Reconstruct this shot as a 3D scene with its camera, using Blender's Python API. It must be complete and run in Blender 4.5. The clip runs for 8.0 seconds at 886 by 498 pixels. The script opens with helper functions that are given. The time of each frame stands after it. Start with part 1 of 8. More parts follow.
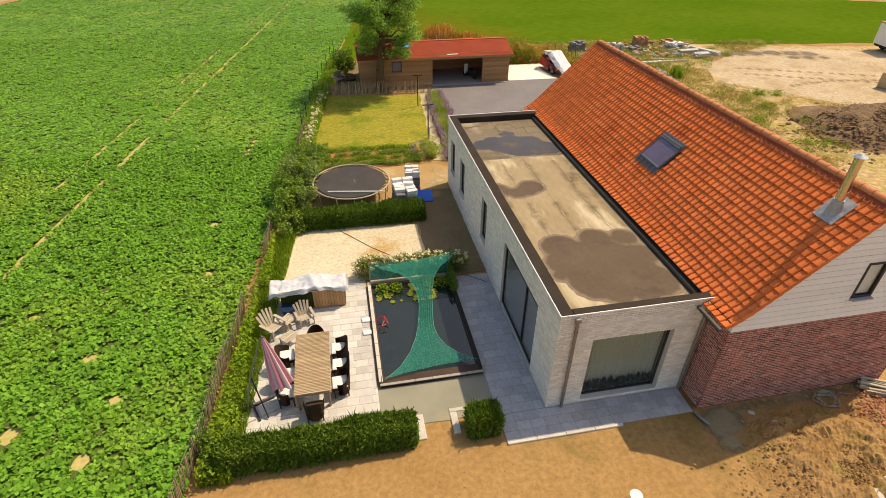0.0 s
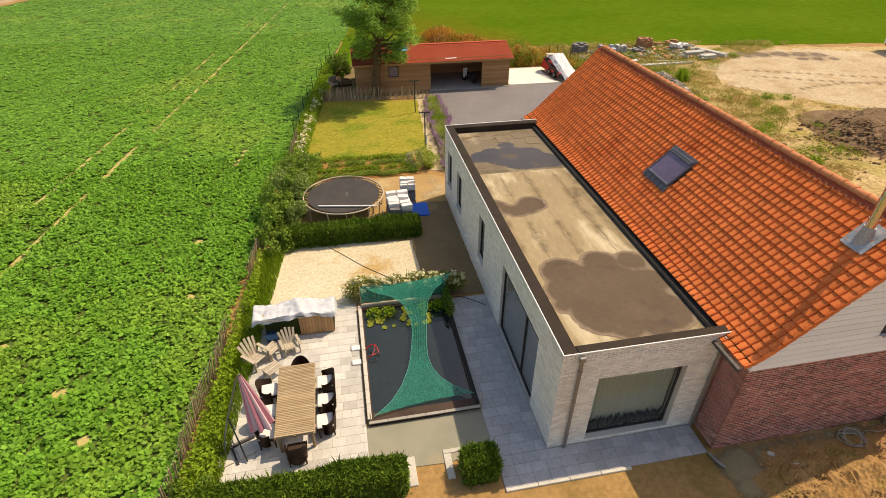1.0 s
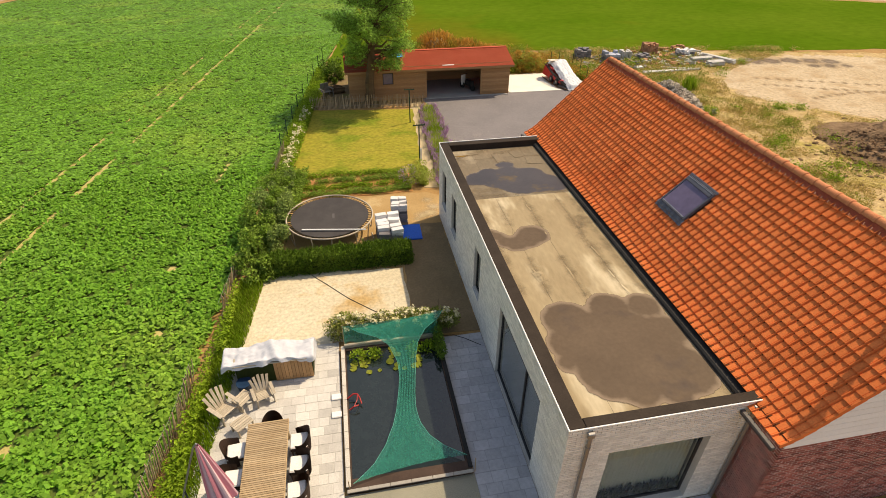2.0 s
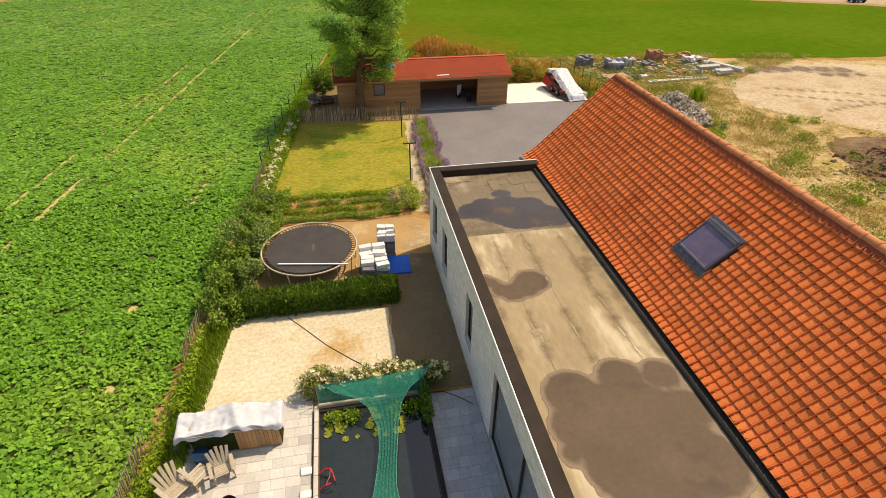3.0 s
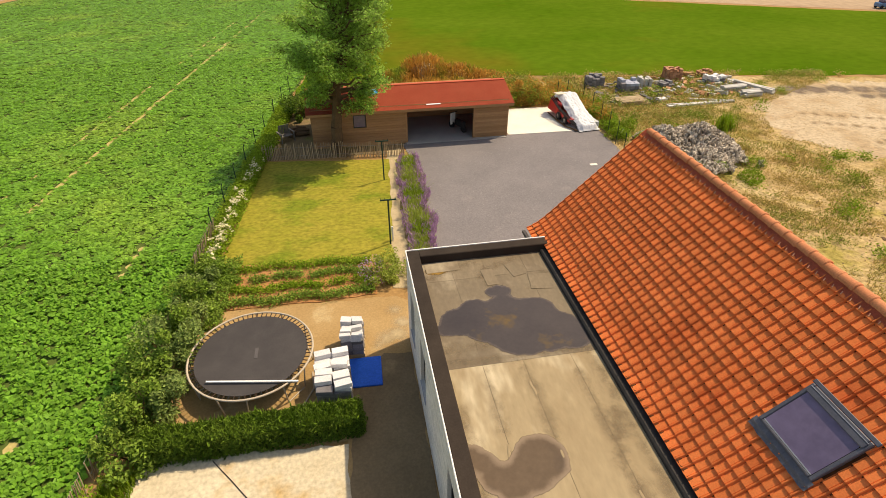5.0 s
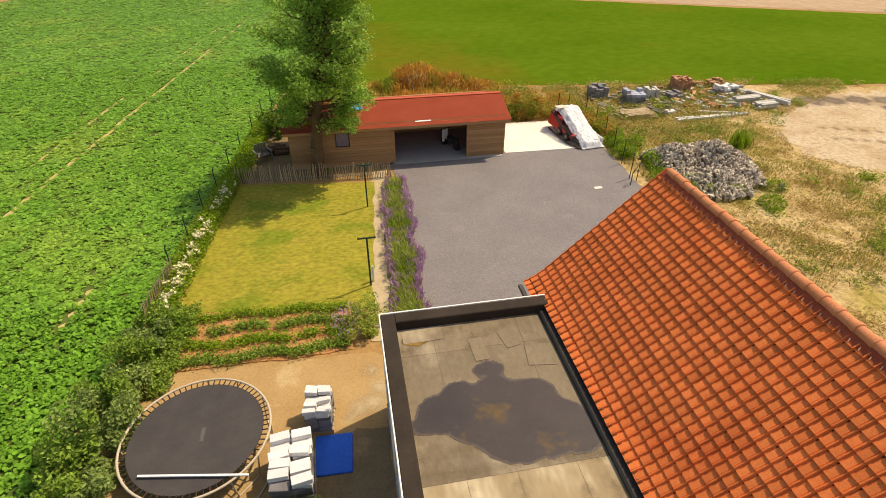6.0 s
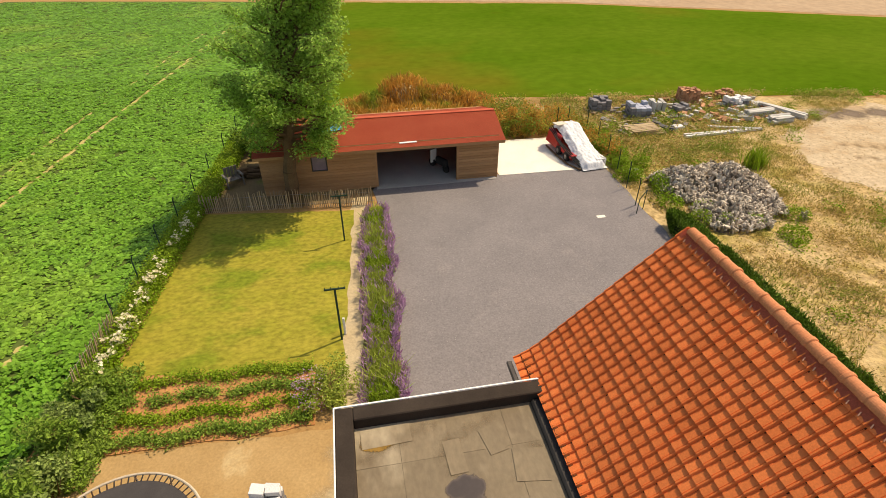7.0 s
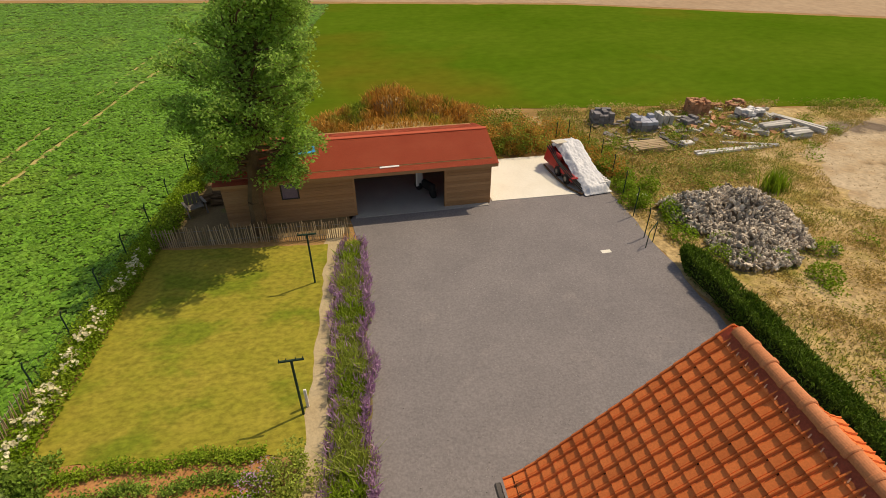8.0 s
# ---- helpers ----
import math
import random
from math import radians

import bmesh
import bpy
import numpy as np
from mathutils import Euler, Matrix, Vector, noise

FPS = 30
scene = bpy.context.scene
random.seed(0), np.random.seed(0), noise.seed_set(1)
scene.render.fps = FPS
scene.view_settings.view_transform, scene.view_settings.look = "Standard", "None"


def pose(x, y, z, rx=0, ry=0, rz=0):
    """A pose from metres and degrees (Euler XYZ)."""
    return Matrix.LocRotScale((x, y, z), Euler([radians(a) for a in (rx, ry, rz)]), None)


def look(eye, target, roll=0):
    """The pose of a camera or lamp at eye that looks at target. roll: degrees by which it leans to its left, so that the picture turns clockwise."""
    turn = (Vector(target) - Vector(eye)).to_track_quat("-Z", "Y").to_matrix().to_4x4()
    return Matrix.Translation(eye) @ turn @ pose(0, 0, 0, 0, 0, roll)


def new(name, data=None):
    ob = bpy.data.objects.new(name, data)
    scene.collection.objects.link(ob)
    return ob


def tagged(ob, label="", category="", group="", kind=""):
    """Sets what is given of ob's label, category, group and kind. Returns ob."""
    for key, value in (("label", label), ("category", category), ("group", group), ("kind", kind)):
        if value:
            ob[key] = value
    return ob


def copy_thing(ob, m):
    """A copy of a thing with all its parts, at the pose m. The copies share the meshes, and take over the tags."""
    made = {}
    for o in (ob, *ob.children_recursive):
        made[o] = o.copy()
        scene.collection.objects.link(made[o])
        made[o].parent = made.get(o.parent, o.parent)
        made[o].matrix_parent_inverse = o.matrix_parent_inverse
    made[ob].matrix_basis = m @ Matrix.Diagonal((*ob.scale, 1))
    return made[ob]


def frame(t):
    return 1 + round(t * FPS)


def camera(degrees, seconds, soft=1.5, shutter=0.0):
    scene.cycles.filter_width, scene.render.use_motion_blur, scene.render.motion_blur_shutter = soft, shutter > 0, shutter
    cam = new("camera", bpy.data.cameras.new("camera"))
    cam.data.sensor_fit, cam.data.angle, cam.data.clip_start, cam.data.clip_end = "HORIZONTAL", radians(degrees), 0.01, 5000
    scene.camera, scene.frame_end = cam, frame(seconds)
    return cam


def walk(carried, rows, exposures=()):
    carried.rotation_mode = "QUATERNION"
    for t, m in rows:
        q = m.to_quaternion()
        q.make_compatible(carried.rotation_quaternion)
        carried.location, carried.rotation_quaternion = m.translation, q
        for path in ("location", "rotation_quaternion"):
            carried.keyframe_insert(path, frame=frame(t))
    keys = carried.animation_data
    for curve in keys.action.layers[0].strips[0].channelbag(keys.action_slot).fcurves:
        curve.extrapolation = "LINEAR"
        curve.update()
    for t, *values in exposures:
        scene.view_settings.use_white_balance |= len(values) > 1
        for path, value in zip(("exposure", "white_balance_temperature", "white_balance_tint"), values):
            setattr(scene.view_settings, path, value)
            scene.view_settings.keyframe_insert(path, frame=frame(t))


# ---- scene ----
cam = camera(80.3, 8.0, soft=0.9)
PATH = [
    (0, (-4.977, -9.378, 12.671), (-4.657, -7.761, 11.538), 0.5),
    (0.5, (-4.716, -8.779, 12.674), (-4.404, -7.161, 11.54), 0.2),
    (1, (-4.442, -8.045, 12.659), (-4.132, -6.428, 11.524), 0.1),
    (1.5, (-4.131, -7.073, 12.65), (-3.822, -5.458, 11.513), 0.2),
    (3, (-2.992, -3.707, 12.657), (-2.68, -2.093, 11.518), 0.5),
    (3.5, (-2.571, -2.373, 12.67), (-2.26, -0.76, 11.528), 0.4),
    (4, (-2.154, -1.072, 12.67), (-1.847, 0.542, 11.53), 0.4),
    (4.5, (-1.728, 0.353, 12.692), (-1.423, 1.968, 11.552), 0.3),
    (6, (-0.256, 4.643, 12.534), (0.048, 6.257, 11.392), 0.2),
    (6.5, (0.363, 6.1, 12.512), (0.665, 7.714, 11.37), -0.0),
    (7, (0.931, 7.443, 12.415), (1.232, 9.059, 11.275), -0.0),
    (7.5, (1.558, 8.992, 12.345), (1.858, 10.605, 11.203), -0.1),
    (8, (2.017, 10.456, 12.251), (2.325, 12.066, 11.106), -0.0),
]
walk(cam, [(t, look(eye, target, roll)) for t, eye, target, roll in PATH],
     exposures=[(0, 0.15, 8400, 12), (7.8, 0.15, 8400, 12), (7.9, -0.05, 8400, 12), (8, -0.34, 8400, 12)])

# ---- light: a clear summer sky and a high sun ----
SUN = Vector((0.64, 0.25, 1.0)).normalized()
world = bpy.data.worlds.new("sky")
scene.world = world
world.use_nodes = True
wn = world.node_tree.nodes
sky = wn.new("ShaderNodeTexSky")
sky.sky_type, sky.sun_disc = "NISHITA", False
sky.sun_elevation = math.asin(SUN.z)
sky.sun_rotation = math.atan2(SUN.x, SUN.y)
sky.air_density, sky.dust_density = 1.0, 1.5
wn["Background"].inputs["Strength"].default_value = 0.16
world.node_tree.links.new(sky.outputs[0], wn["Background"].inputs[0])
sun = new("sun", bpy.data.lights.new("sun", "SUN"))
sun.data.energy, sun.data.angle, sun.data.color = 3.7, radians(0.6), (1.0, 0.93, 0.80)
sun.matrix_basis = look(SUN * 60, (0, 0, 0))


# ---- materials ----
def mat(name, a, b, scale=2.0, fine=30.0, rough=0.8, bump=0.3, metal=0.0, rnd=0.0, isl=0.0, contrast=0.5,
        dist=0.02, spec=0.12, thin=0.0, c=None, cscale=0.3, csize=0.5, fine_mix=0.14, stretch=None):
    m = bpy.data.materials.new(name)
    m.use_nodes = True
    n, ln = m.node_tree.nodes, m.node_tree.links
    bsdf = n["Principled BSDF"]
    geo = n.new("ShaderNodeNewGeometry")
    pos = geo.outputs["Position"]
    if stretch:
        mp = n.new("ShaderNodeMapping")
        mp.inputs["Scale"].default_value = stretch
        ln.new(pos, mp.inputs["Vector"])
        pos = mp.outputs[0]

    def tex(s, detail=4.0):
        t = n.new("ShaderNodeTexNoise")
        t.inputs["Scale"].default_value = s
        t.inputs["Detail"].default_value = detail
        t.inputs["Roughness"].default_value = 0.6
        ln.new(pos, t.inputs["Vector"])
        return t.outputs["Fac"]

    def span(sock, lo, hi, to0=0.0, to1=1.0):
        r = n.new("ShaderNodeMapRange")
        for key, v in (("From Min", lo), ("From Max", hi), ("To Min", to0), ("To Max", to1)):
            r.inputs[key].default_value = v
        ln.new(sock, r.inputs["Value"])
        return r.outputs[0]

    def mix(fac, x, y, how="MIX"):
        k = n.new("ShaderNodeMix")
        k.data_type, k.blend_type = "RGBA", how
        for sock, v in ((k.inputs[0], fac), (k.inputs[6], x), (k.inputs[7], y)):
            if isinstance(v, bpy.types.NodeSocket):
                ln.new(v, sock)
            elif isinstance(v, float):
                sock.default_value = v
            else:
                sock.default_value = (*v, 1)
        return k.outputs[2]

    big, small = tex(scale), tex(fine)
    w = 0.5 - 0.45 * contrast
    col = mix(span(big, w, 1 - w), a, b)
    if c:
        col = mix(span(tex(cscale), csize, csize + 0.12), col, c)
    fm = span(small, 0.3, 0.7, 1 - fine_mix, 1 + fine_mix)
    col = mix(1.0, col, fm, "MULTIPLY")
    if rnd:
        info = n.new("ShaderNodeObjectInfo")
        col = mix(1.0, col, span(info.outputs["Random"], 0, 1, 1 - rnd, 1 + rnd), "MULTIPLY")
    if isl:
        col = mix(1.0, col, span(geo.outputs["Random Per Island"], 0, 1, 1 - isl, 1 + isl), "MULTIPLY")
    ln.new(col, bsdf.inputs["Base Color"])
    bsdf.inputs["Roughness"].default_value = rough
    bsdf.inputs["Metallic"].default_value = metal
    bsdf.inputs["Specular IOR Level"].default_value = spec
    if bump:
        bp = n.new("ShaderNodeBump")
        bp.inputs["Strength"].default_value = bump
        bp.inputs["Distance"].default_value = dist
        ln.new(small, bp.inputs["Height"])
        ln.new(bp.outputs[0], bsdf.inputs["Normal"])
    if thin:
        tr, ms = n.new("ShaderNodeBsdfTranslucent"), n.new("ShaderNodeMixShader")
        ln.new(col, tr.inputs["Color"])
        ms.inputs[0].default_value = thin
        ln.new(bsdf.outputs[0], ms.inputs[1])
        ln.new(tr.outputs[0], ms.inputs[2])
        ln.new(ms.outputs[0], n["Material Output"].inputs["Surface"])
    return m


def glass(name, tint=(0.9, 0.95, 0.95), rough=0.02):
    m = bpy.data.materials.new(name)
    m.use_nodes = True
    b = m.node_tree.nodes["Principled BSDF"]
    b.inputs["Base Color"].default_value = (*tint, 1)
    b.inputs["Transmission Weight"].default_value = 1.0
    b.inputs["Roughness"].default_value = rough
    b.inputs["IOR"].default_value = 1.45
    return m


def woven(name, col, cell=90.0, open_part=0.5):
    """A net: threads in two directions with see-through holes."""
    m = mat(name, col, tuple(v * 0.8 for v in col), scale=3, rough=0.6, bump=0.0, thin=0.35)
    n, ln = m.node_tree.nodes, m.node_tree.links
    surface = n["Material Output"].inputs["Surface"].links[0].from_socket
    clear, ms = n.new("ShaderNodeBsdfTransparent"), n.new("ShaderNodeMixShader")
    noise_t = n.new("ShaderNodeTexNoise")
    noise_t.inputs["Scale"].default_value = cell
    r = n.new("ShaderNodeMapRange")
    r.inputs["From Min"].default_value, r.inputs["From Max"].default_value = 0.35, 0.65
    r.inputs["To Min"].default_value, r.inputs["To Max"].default_value = max(0, open_part - 0.12), min(1, open_part + 0.12)
    ln.new(noise_t.outputs["Fac"], r.inputs["Value"])
    ln.new(r.outputs[0], ms.inputs[0])
    ln.new(surface, ms.inputs[1])
    ln.new(clear.outputs[0], ms.inputs[2])
    ln.new(ms.outputs[0], n["Material Output"].inputs["Surface"])
    return m


EARTH = mat("bare_earth", (0.325, 0.185, 0.070), (0.415, 0.250, 0.105), 0.35, 7, 0.95, 0.35, dist=0.04, c=(0.27, 0.17, 0.06), cscale=0.35, csize=0.54, fine_mix=0.2)
LOT = mat("dry_lot", (0.41, 0.275, 0.115), (0.53, 0.395, 0.205), 0.5, 3.5, 0.95, 0.7, dist=0.12, c=(0.34, 0.27, 0.075), cscale=0.4, csize=0.53, fine_mix=0.34)
PALE = mat("pale_sand", (0.54, 0.445, 0.295), (0.70, 0.625, 0.47), 0.8, 9, 0.95, 0.25, dist=0.03, c=(0.49, 0.33, 0.15), cscale=0.40, csize=0.515, contrast=0.8, fine_mix=0.20)
# soil darkened: shade in the gaps between beet leaves is in its colour
SHADED_SOIL = mat("shaded_field_soil", (0.070, 0.105, 0.022), (0.105, 0.145, 0.035), 0.4, 6, 0.95, 0.3, dist=0.1)
MEADOW = mat("meadow_grass", (0.055, 0.122, 0.006), (0.105, 0.165, 0.014), 0.09, 1.3, 1.0, 0.0, c=(0.138, 0.128, 0.013), cscale=0.03, csize=0.50, stretch=(0.75, 1, 1), fine_mix=0.13, spec=0.0, contrast=0.7)
PLOUGH = mat("ploughed_soil", (0.36, 0.24, 0.15), (0.44, 0.32, 0.21), 0.08, 1.0, 0.95, 0.4, dist=0.1)
LAWN = mat("mown_lawn", (0.225, 0.226, 0.024), (0.330, 0.270, 0.044), 1.1, 7, 0.95, 0.45, dist=0.04, c=(0.170, 0.205, 0.020), cscale=0.5, csize=0.51, fine_mix=0.30, contrast=0.9, stretch=(0.65, 1, 1))
GRAVEL = mat("grey_gravel", (0.178, 0.163, 0.165), (0.245, 0.222, 0.221), 0.5, 14, 0.95, 0.25, dist=0.015, c=(0.245, 0.220, 0.216), cscale=0.6, csize=0.60, fine_mix=0.20, contrast=0.8)
CONCRETE = mat("pale_concrete", (0.74, 0.70, 0.60), (0.80, 0.77, 0.68), 0.8, 30, 0.9, 0.1)
SAND = mat("yard_sand", (0.36, 0.225, 0.095), (0.45, 0.30, 0.14), 0.6, 14, 0.95, 0.25, dist=0.015, c=(0.52, 0.39, 0.21), cscale=0.5, csize=0.58)
FINEGRIT = mat("fine_grit", (0.26, 0.25, 0.19), (0.33, 0.31, 0.24), 1.0, 40, 0.95, 0.3, c=(0.36, 0.30, 0.19), cscale=0.8, csize=0.58, fine_mix=0.2)
TERRACE = mat("pale_terrace_stone", (0.48, 0.455, 0.42), (0.60, 0.575, 0.53), 1.5, 40, 0.8, 0.1, rnd=0.18)
BLUESTONE = mat("blue_grey_stone", (0.35, 0.345, 0.36), (0.50, 0.49, 0.50), 1.6, 12, 0.7, 0.1, rnd=0.11, contrast=0.95, fine_mix=0.10)
JOINT = mat("joint_mortar", (0.34, 0.31, 0.27), (0.40, 0.37, 0.33), 3, 60, 0.95, 0.2)
TILE = mat("orange_clay_tile", (0.70, 0.168, 0.048), (0.78, 0.215, 0.066), 1.2, 30, 0.7, 0.1, rnd=0.13, fine_mix=0.10, c=(0.63, 0.125, 0.036), cscale=0.35, csize=0.56)
TILE_JOINED = mat("joined_orange_clay_tile", (0.70, 0.168, 0.048), (0.78, 0.215, 0.066), 1.2, 30, 0.7, 0.1, isl=0.13, fine_mix=0.10, c=(0.63, 0.125, 0.036), cscale=0.35, csize=0.56)
RIDGE = mat("ridge_clay", (0.55, 0.195, 0.085), (0.63, 0.25, 0.12), 1.2, 30, 0.75, 0.1, fine_mix=0.15)
ROOF_DARK = mat("roof_underlay", (0.10, 0.03, 0.012), (0.14, 0.05, 0.02), 2, 20, 0.9, 0.1)
RED_BRICK = mat("red_brick", (0.225, 0.060, 0.046), (0.40, 0.145, 0.115), 4.5, 40, 0.9, 0.25, rnd=0.50, c=(0.50, 0.31, 0.27), cscale=6.0, csize=0.57, fine_mix=0.2)
RED_BRICK_JOINED = mat("joined_red_brick", (0.225, 0.060, 0.046), (0.40, 0.145, 0.115), 4.5, 40, 0.9, 0.25, isl=0.50, c=(0.50, 0.31, 0.27), cscale=6.0, csize=0.57, fine_mix=0.2)
RED_MORTAR = mat("red_wall_mortar", (0.68, 0.57, 0.50), (0.76, 0.65, 0.58), 3, 50, 0.95, 0.2)
WHITE_BRICK = mat("white_brick", (0.74, 0.70, 0.63), (0.82, 0.78, 0.71), 1.2, 40, 0.85, 0.1, rnd=0.12, fine_mix=0.10)
WHITE_BRICK_JOINED = mat("joined_white_brick", (0.74, 0.70, 0.63), (0.82, 0.78, 0.71), 1.2, 40, 0.85, 0.1, isl=0.12, fine_mix=0.10)
WHITE_MORTAR = mat("white_wall_mortar", (0.58, 0.545, 0.49), (0.64, 0.605, 0.55), 3, 50, 0.95, 0.1)
SIDING = mat("grey_siding", (0.83, 0.825, 0.81), (0.87, 0.865, 0.85), 1.5, 30, 0.7, 0.05, rnd=0.05, fine_mix=0.04)
COPING = mat("brown_parapet_felt", (0.031, 0.023, 0.018), (0.052, 0.039, 0.030), 1.5, 30, 0.8, 0.2)
FELT = mat("roofing_felt", (0.275, 0.205, 0.118), (0.39, 0.31, 0.19), 1.1, 9, 0.85, 0.08, c=(0.56, 0.475, 0.325), cscale=0.7, csize=0.50, rnd=0.06, stretch=(1, 0.32, 1), fine_mix=0.10, contrast=0.8, spec=0.2)
FELT_DAMP = mat("damp_roofing_felt", (0.15, 0.112, 0.07), (0.235, 0.185, 0.118), 1.1, 10, 0.6, 0.06, c=(0.34, 0.28, 0.19), cscale=0.6, csize=0.52, rnd=0.08, stretch=(1, 0.5, 1), contrast=0.8, spec=0.3)
FELT_SEAM = mat("felt_seam", (0.09, 0.075, 0.055), (0.22, 0.18, 0.13), 3.5, 25, 0.9, 0.1)
WHITE_TRIM = mat("white_metal_trim", (0.78, 0.78, 0.76), (0.82, 0.82, 0.80), 3, 30, 0.4, 0.05)
DARK_FRAME = mat("dark_window_frame", (0.045, 0.042, 0.042), (0.06, 0.056, 0.055), 3, 30, 0.45, 0.05)
ZINC = mat("zinc", (0.25, 0.24, 0.23), (0.33, 0.32, 0.31), 3, 30, 0.45, 0.1, metal=0.7)
STEEL = mat("stainless_steel", (0.62, 0.60, 0.56), (0.70, 0.68, 0.63), 2, 20, 0.22, 0.05, metal=1.0)
LEAD = mat("lead_flashing", (0.34, 0.35, 0.38), (0.46, 0.47, 0.49), 4, 20, 0.5, 0.2, metal=0.4)
GLASS = glass("window_glass")
SKYGLASS = mat("sun_blind_glass", (0.15, 0.115, 0.19), (0.17, 0.13, 0.21), 1, 4, 0.08, 0.0, spec=0.6)
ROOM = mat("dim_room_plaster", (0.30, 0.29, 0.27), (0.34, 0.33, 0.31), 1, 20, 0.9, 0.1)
CURTAIN = mat("sheer_curtain", (0.80, 0.80, 0.62), (0.84, 0.84, 0.70), 1, 30, 0.9, 0.0, thin=0.3)
SHED_WOOD = mat("shed_boards", (0.34, 0.175, 0.08), (0.44, 0.25, 0.125), 1.0, 25, 0.85, 0.3, rnd=0.12, stretch=(0.2, 1, 3))
SHED_ROOF = mat("red_roof_sheeting", (0.50, 0.100, 0.055), (0.56, 0.130, 0.072), 0.8, 30, 0.8, 0.2)
STAKE = mat("weathered_stake", (0.36, 0.25, 0.15), (0.46, 0.34, 0.22), 3, 30, 0.9, 0.2, rnd=0.3)
BARK = mat("tree_bark", (0.105, 0.064, 0.034), (0.16, 0.10, 0.055), 3, 25, 0.95, 0.6)
LEAF = mat("tree_leaves", (0.24, 0.42, 0.075), (0.38, 0.56, 0.13), 0.7, 8, 0.5, 0.0, isl=0.5, thin=0.62)
HEDGE_LEAF = mat("hedge_leaves", (0.075, 0.145, 0.012), (0.15, 0.235, 0.030), 1.2, 10, 0.5, 0.0, isl=0.55, thin=0.18)
# near-black stand-in for deep shade; the darkness is all in its colour
SHADE_FILL = mat("near_black_shade", (0.02, 0.03, 0.008), (0.035, 0.045, 0.012), 3, 20, 0.95, 0.0)
BEET = mat("beet_leaves", (0.166, 0.370, 0.035), (0.215, 0.432, 0.058), 0.25, 4, 0.45, 0.0, isl=0.36, thin=0.38, c=(0.28, 0.455, 0.063), cscale=0.10, csize=0.53)
WEED = mat("wild_weeds", (0.18, 0.31, 0.018), (0.28, 0.38, 0.04), 0.7, 8, 0.7, 0.0, isl=0.38, thin=0.35)
DRY_WEED = mat("dry_weeds", (0.46, 0.36, 0.12), (0.58, 0.46, 0.19), 0.5, 6, 0.85, 0.0, isl=0.3, thin=0.4, c=(0.30, 0.32, 0.06), cscale=0.35, csize=0.47)
RUST_WEED = mat("rust_brown_weeds", (0.52, 0.24, 0.05), (0.62, 0.38, 0.09), 0.6, 6, 0.85, 0.0, isl=0.35, thin=0.4, c=(0.22, 0.29, 0.035), cscale=0.45, csize=0.49)
LAV_GREEN = mat("lavender_leaves", (0.30, 0.38, 0.06), (0.44, 0.50, 0.11), 1.0, 8, 0.8, 0.0, isl=0.35, thin=0.45)
LAV_BLOOM = mat("lavender_flowers", (0.42, 0.235, 0.40), (0.56, 0.36, 0.53), 1.5, 8, 0.8, 0.0, isl=0.3, thin=0.3)
PETAL = mat("cream_petals", (0.66, 0.58, 0.31), (0.78, 0.73, 0.52), 2, 10, 0.6, 0.0, isl=0.25, thin=0.2)
PAD = mat("lily_pads", (0.17, 0.20, 0.022), (0.27, 0.28, 0.04), 3, 10, 0.5, 0.0, isl=0.3)


# ---- mesh helpers ----
def thing(name, m, label, category, group="", kind=""):
    ob = new(name)
    ob.empty_display_size = 0.2
    ob.matrix_basis = m
    return tagged(ob, label, category, group, kind)


def part(name, bm, material, parent=None, label=""):
    me = bpy.data.meshes.new(name)
    bm.to_mesh(me)
    bm.free()
    me.materials.append(material)
    ob = new(name, me)
    ob.parent = parent
    return tagged(ob, label)


def mesh_np(name, verts, faces, material, parent=None, label="", smooth=False):
    """One mesh from arrays of corners and of equal-sized faces."""
    me = bpy.data.meshes.new(name)
    verts, faces = np.asarray(verts, dtype=np.float32), np.asarray(faces, dtype=np.int32)
    k = faces.shape[1]
    me.vertices.add(len(verts))
    me.vertices.foreach_set("co", verts.ravel())
    me.loops.add(faces.size)
    me.loops.foreach_set("vertex_index", faces.ravel())
    me.polygons.add(len(faces))
    me.polygons.foreach_set("loop_start", np.arange(len(faces), dtype=np.int32) * k)
    me.polygons.foreach_set("use_smooth", np.full(len(faces), smooth))
    me.update(calc_edges=True)
    me.materials.append(material)
    ob = new(name, me)
    ob.parent = parent
    return tagged(ob, label)


def box(bm, x0, x1, y0, y1, z0, z1, m=None, bevel=0.0):
    vs = bmesh.ops.create_cube(bm, size=1.0, matrix=Matrix.LocRotScale(((x0 + x1) / 2, (y0 + y1) / 2, (z0 + z1) / 2), None, (x1 - x0, y1 - y0, z1 - z0)))["verts"]
    if bevel:
        es = list({e for v in vs for e in v.link_edges})
        out = bmesh.ops.bevel(bm, geom=es, offset=bevel, segments=1, affect="EDGES")
        vs = list({v for f in out["faces"] for v in f.verts} | {v for v in vs if v.is_valid})
    if m is not None:
        bmesh.ops.transform(bm, matrix=m, verts=vs)
    return bm


def boxed(*a, **k):
    return box(bmesh.new(), *a, **k)


def tube(bm, a, b, r0, r1=None, seg=8):
    a, b = Vector(a), Vector(b)
    r1 = r0 if r1 is None else r1
    q = (b - a).to_track_quat("Z", "Y").to_matrix().to_4x4()
    bmesh.ops.create_cone(bm, cap_ends=True, segments=seg, radius1=r0, radius2=max(r1, 1e-4), depth=(b - a).length,
                          matrix=Matrix.Translation((a + b) / 2) @ q)
    return bm


def bent(bm, pts, r, seg=8):
    for a, b in zip(pts[:-1], pts[1:]):
        tube(bm, a, b, r, seg=seg)
    return bm


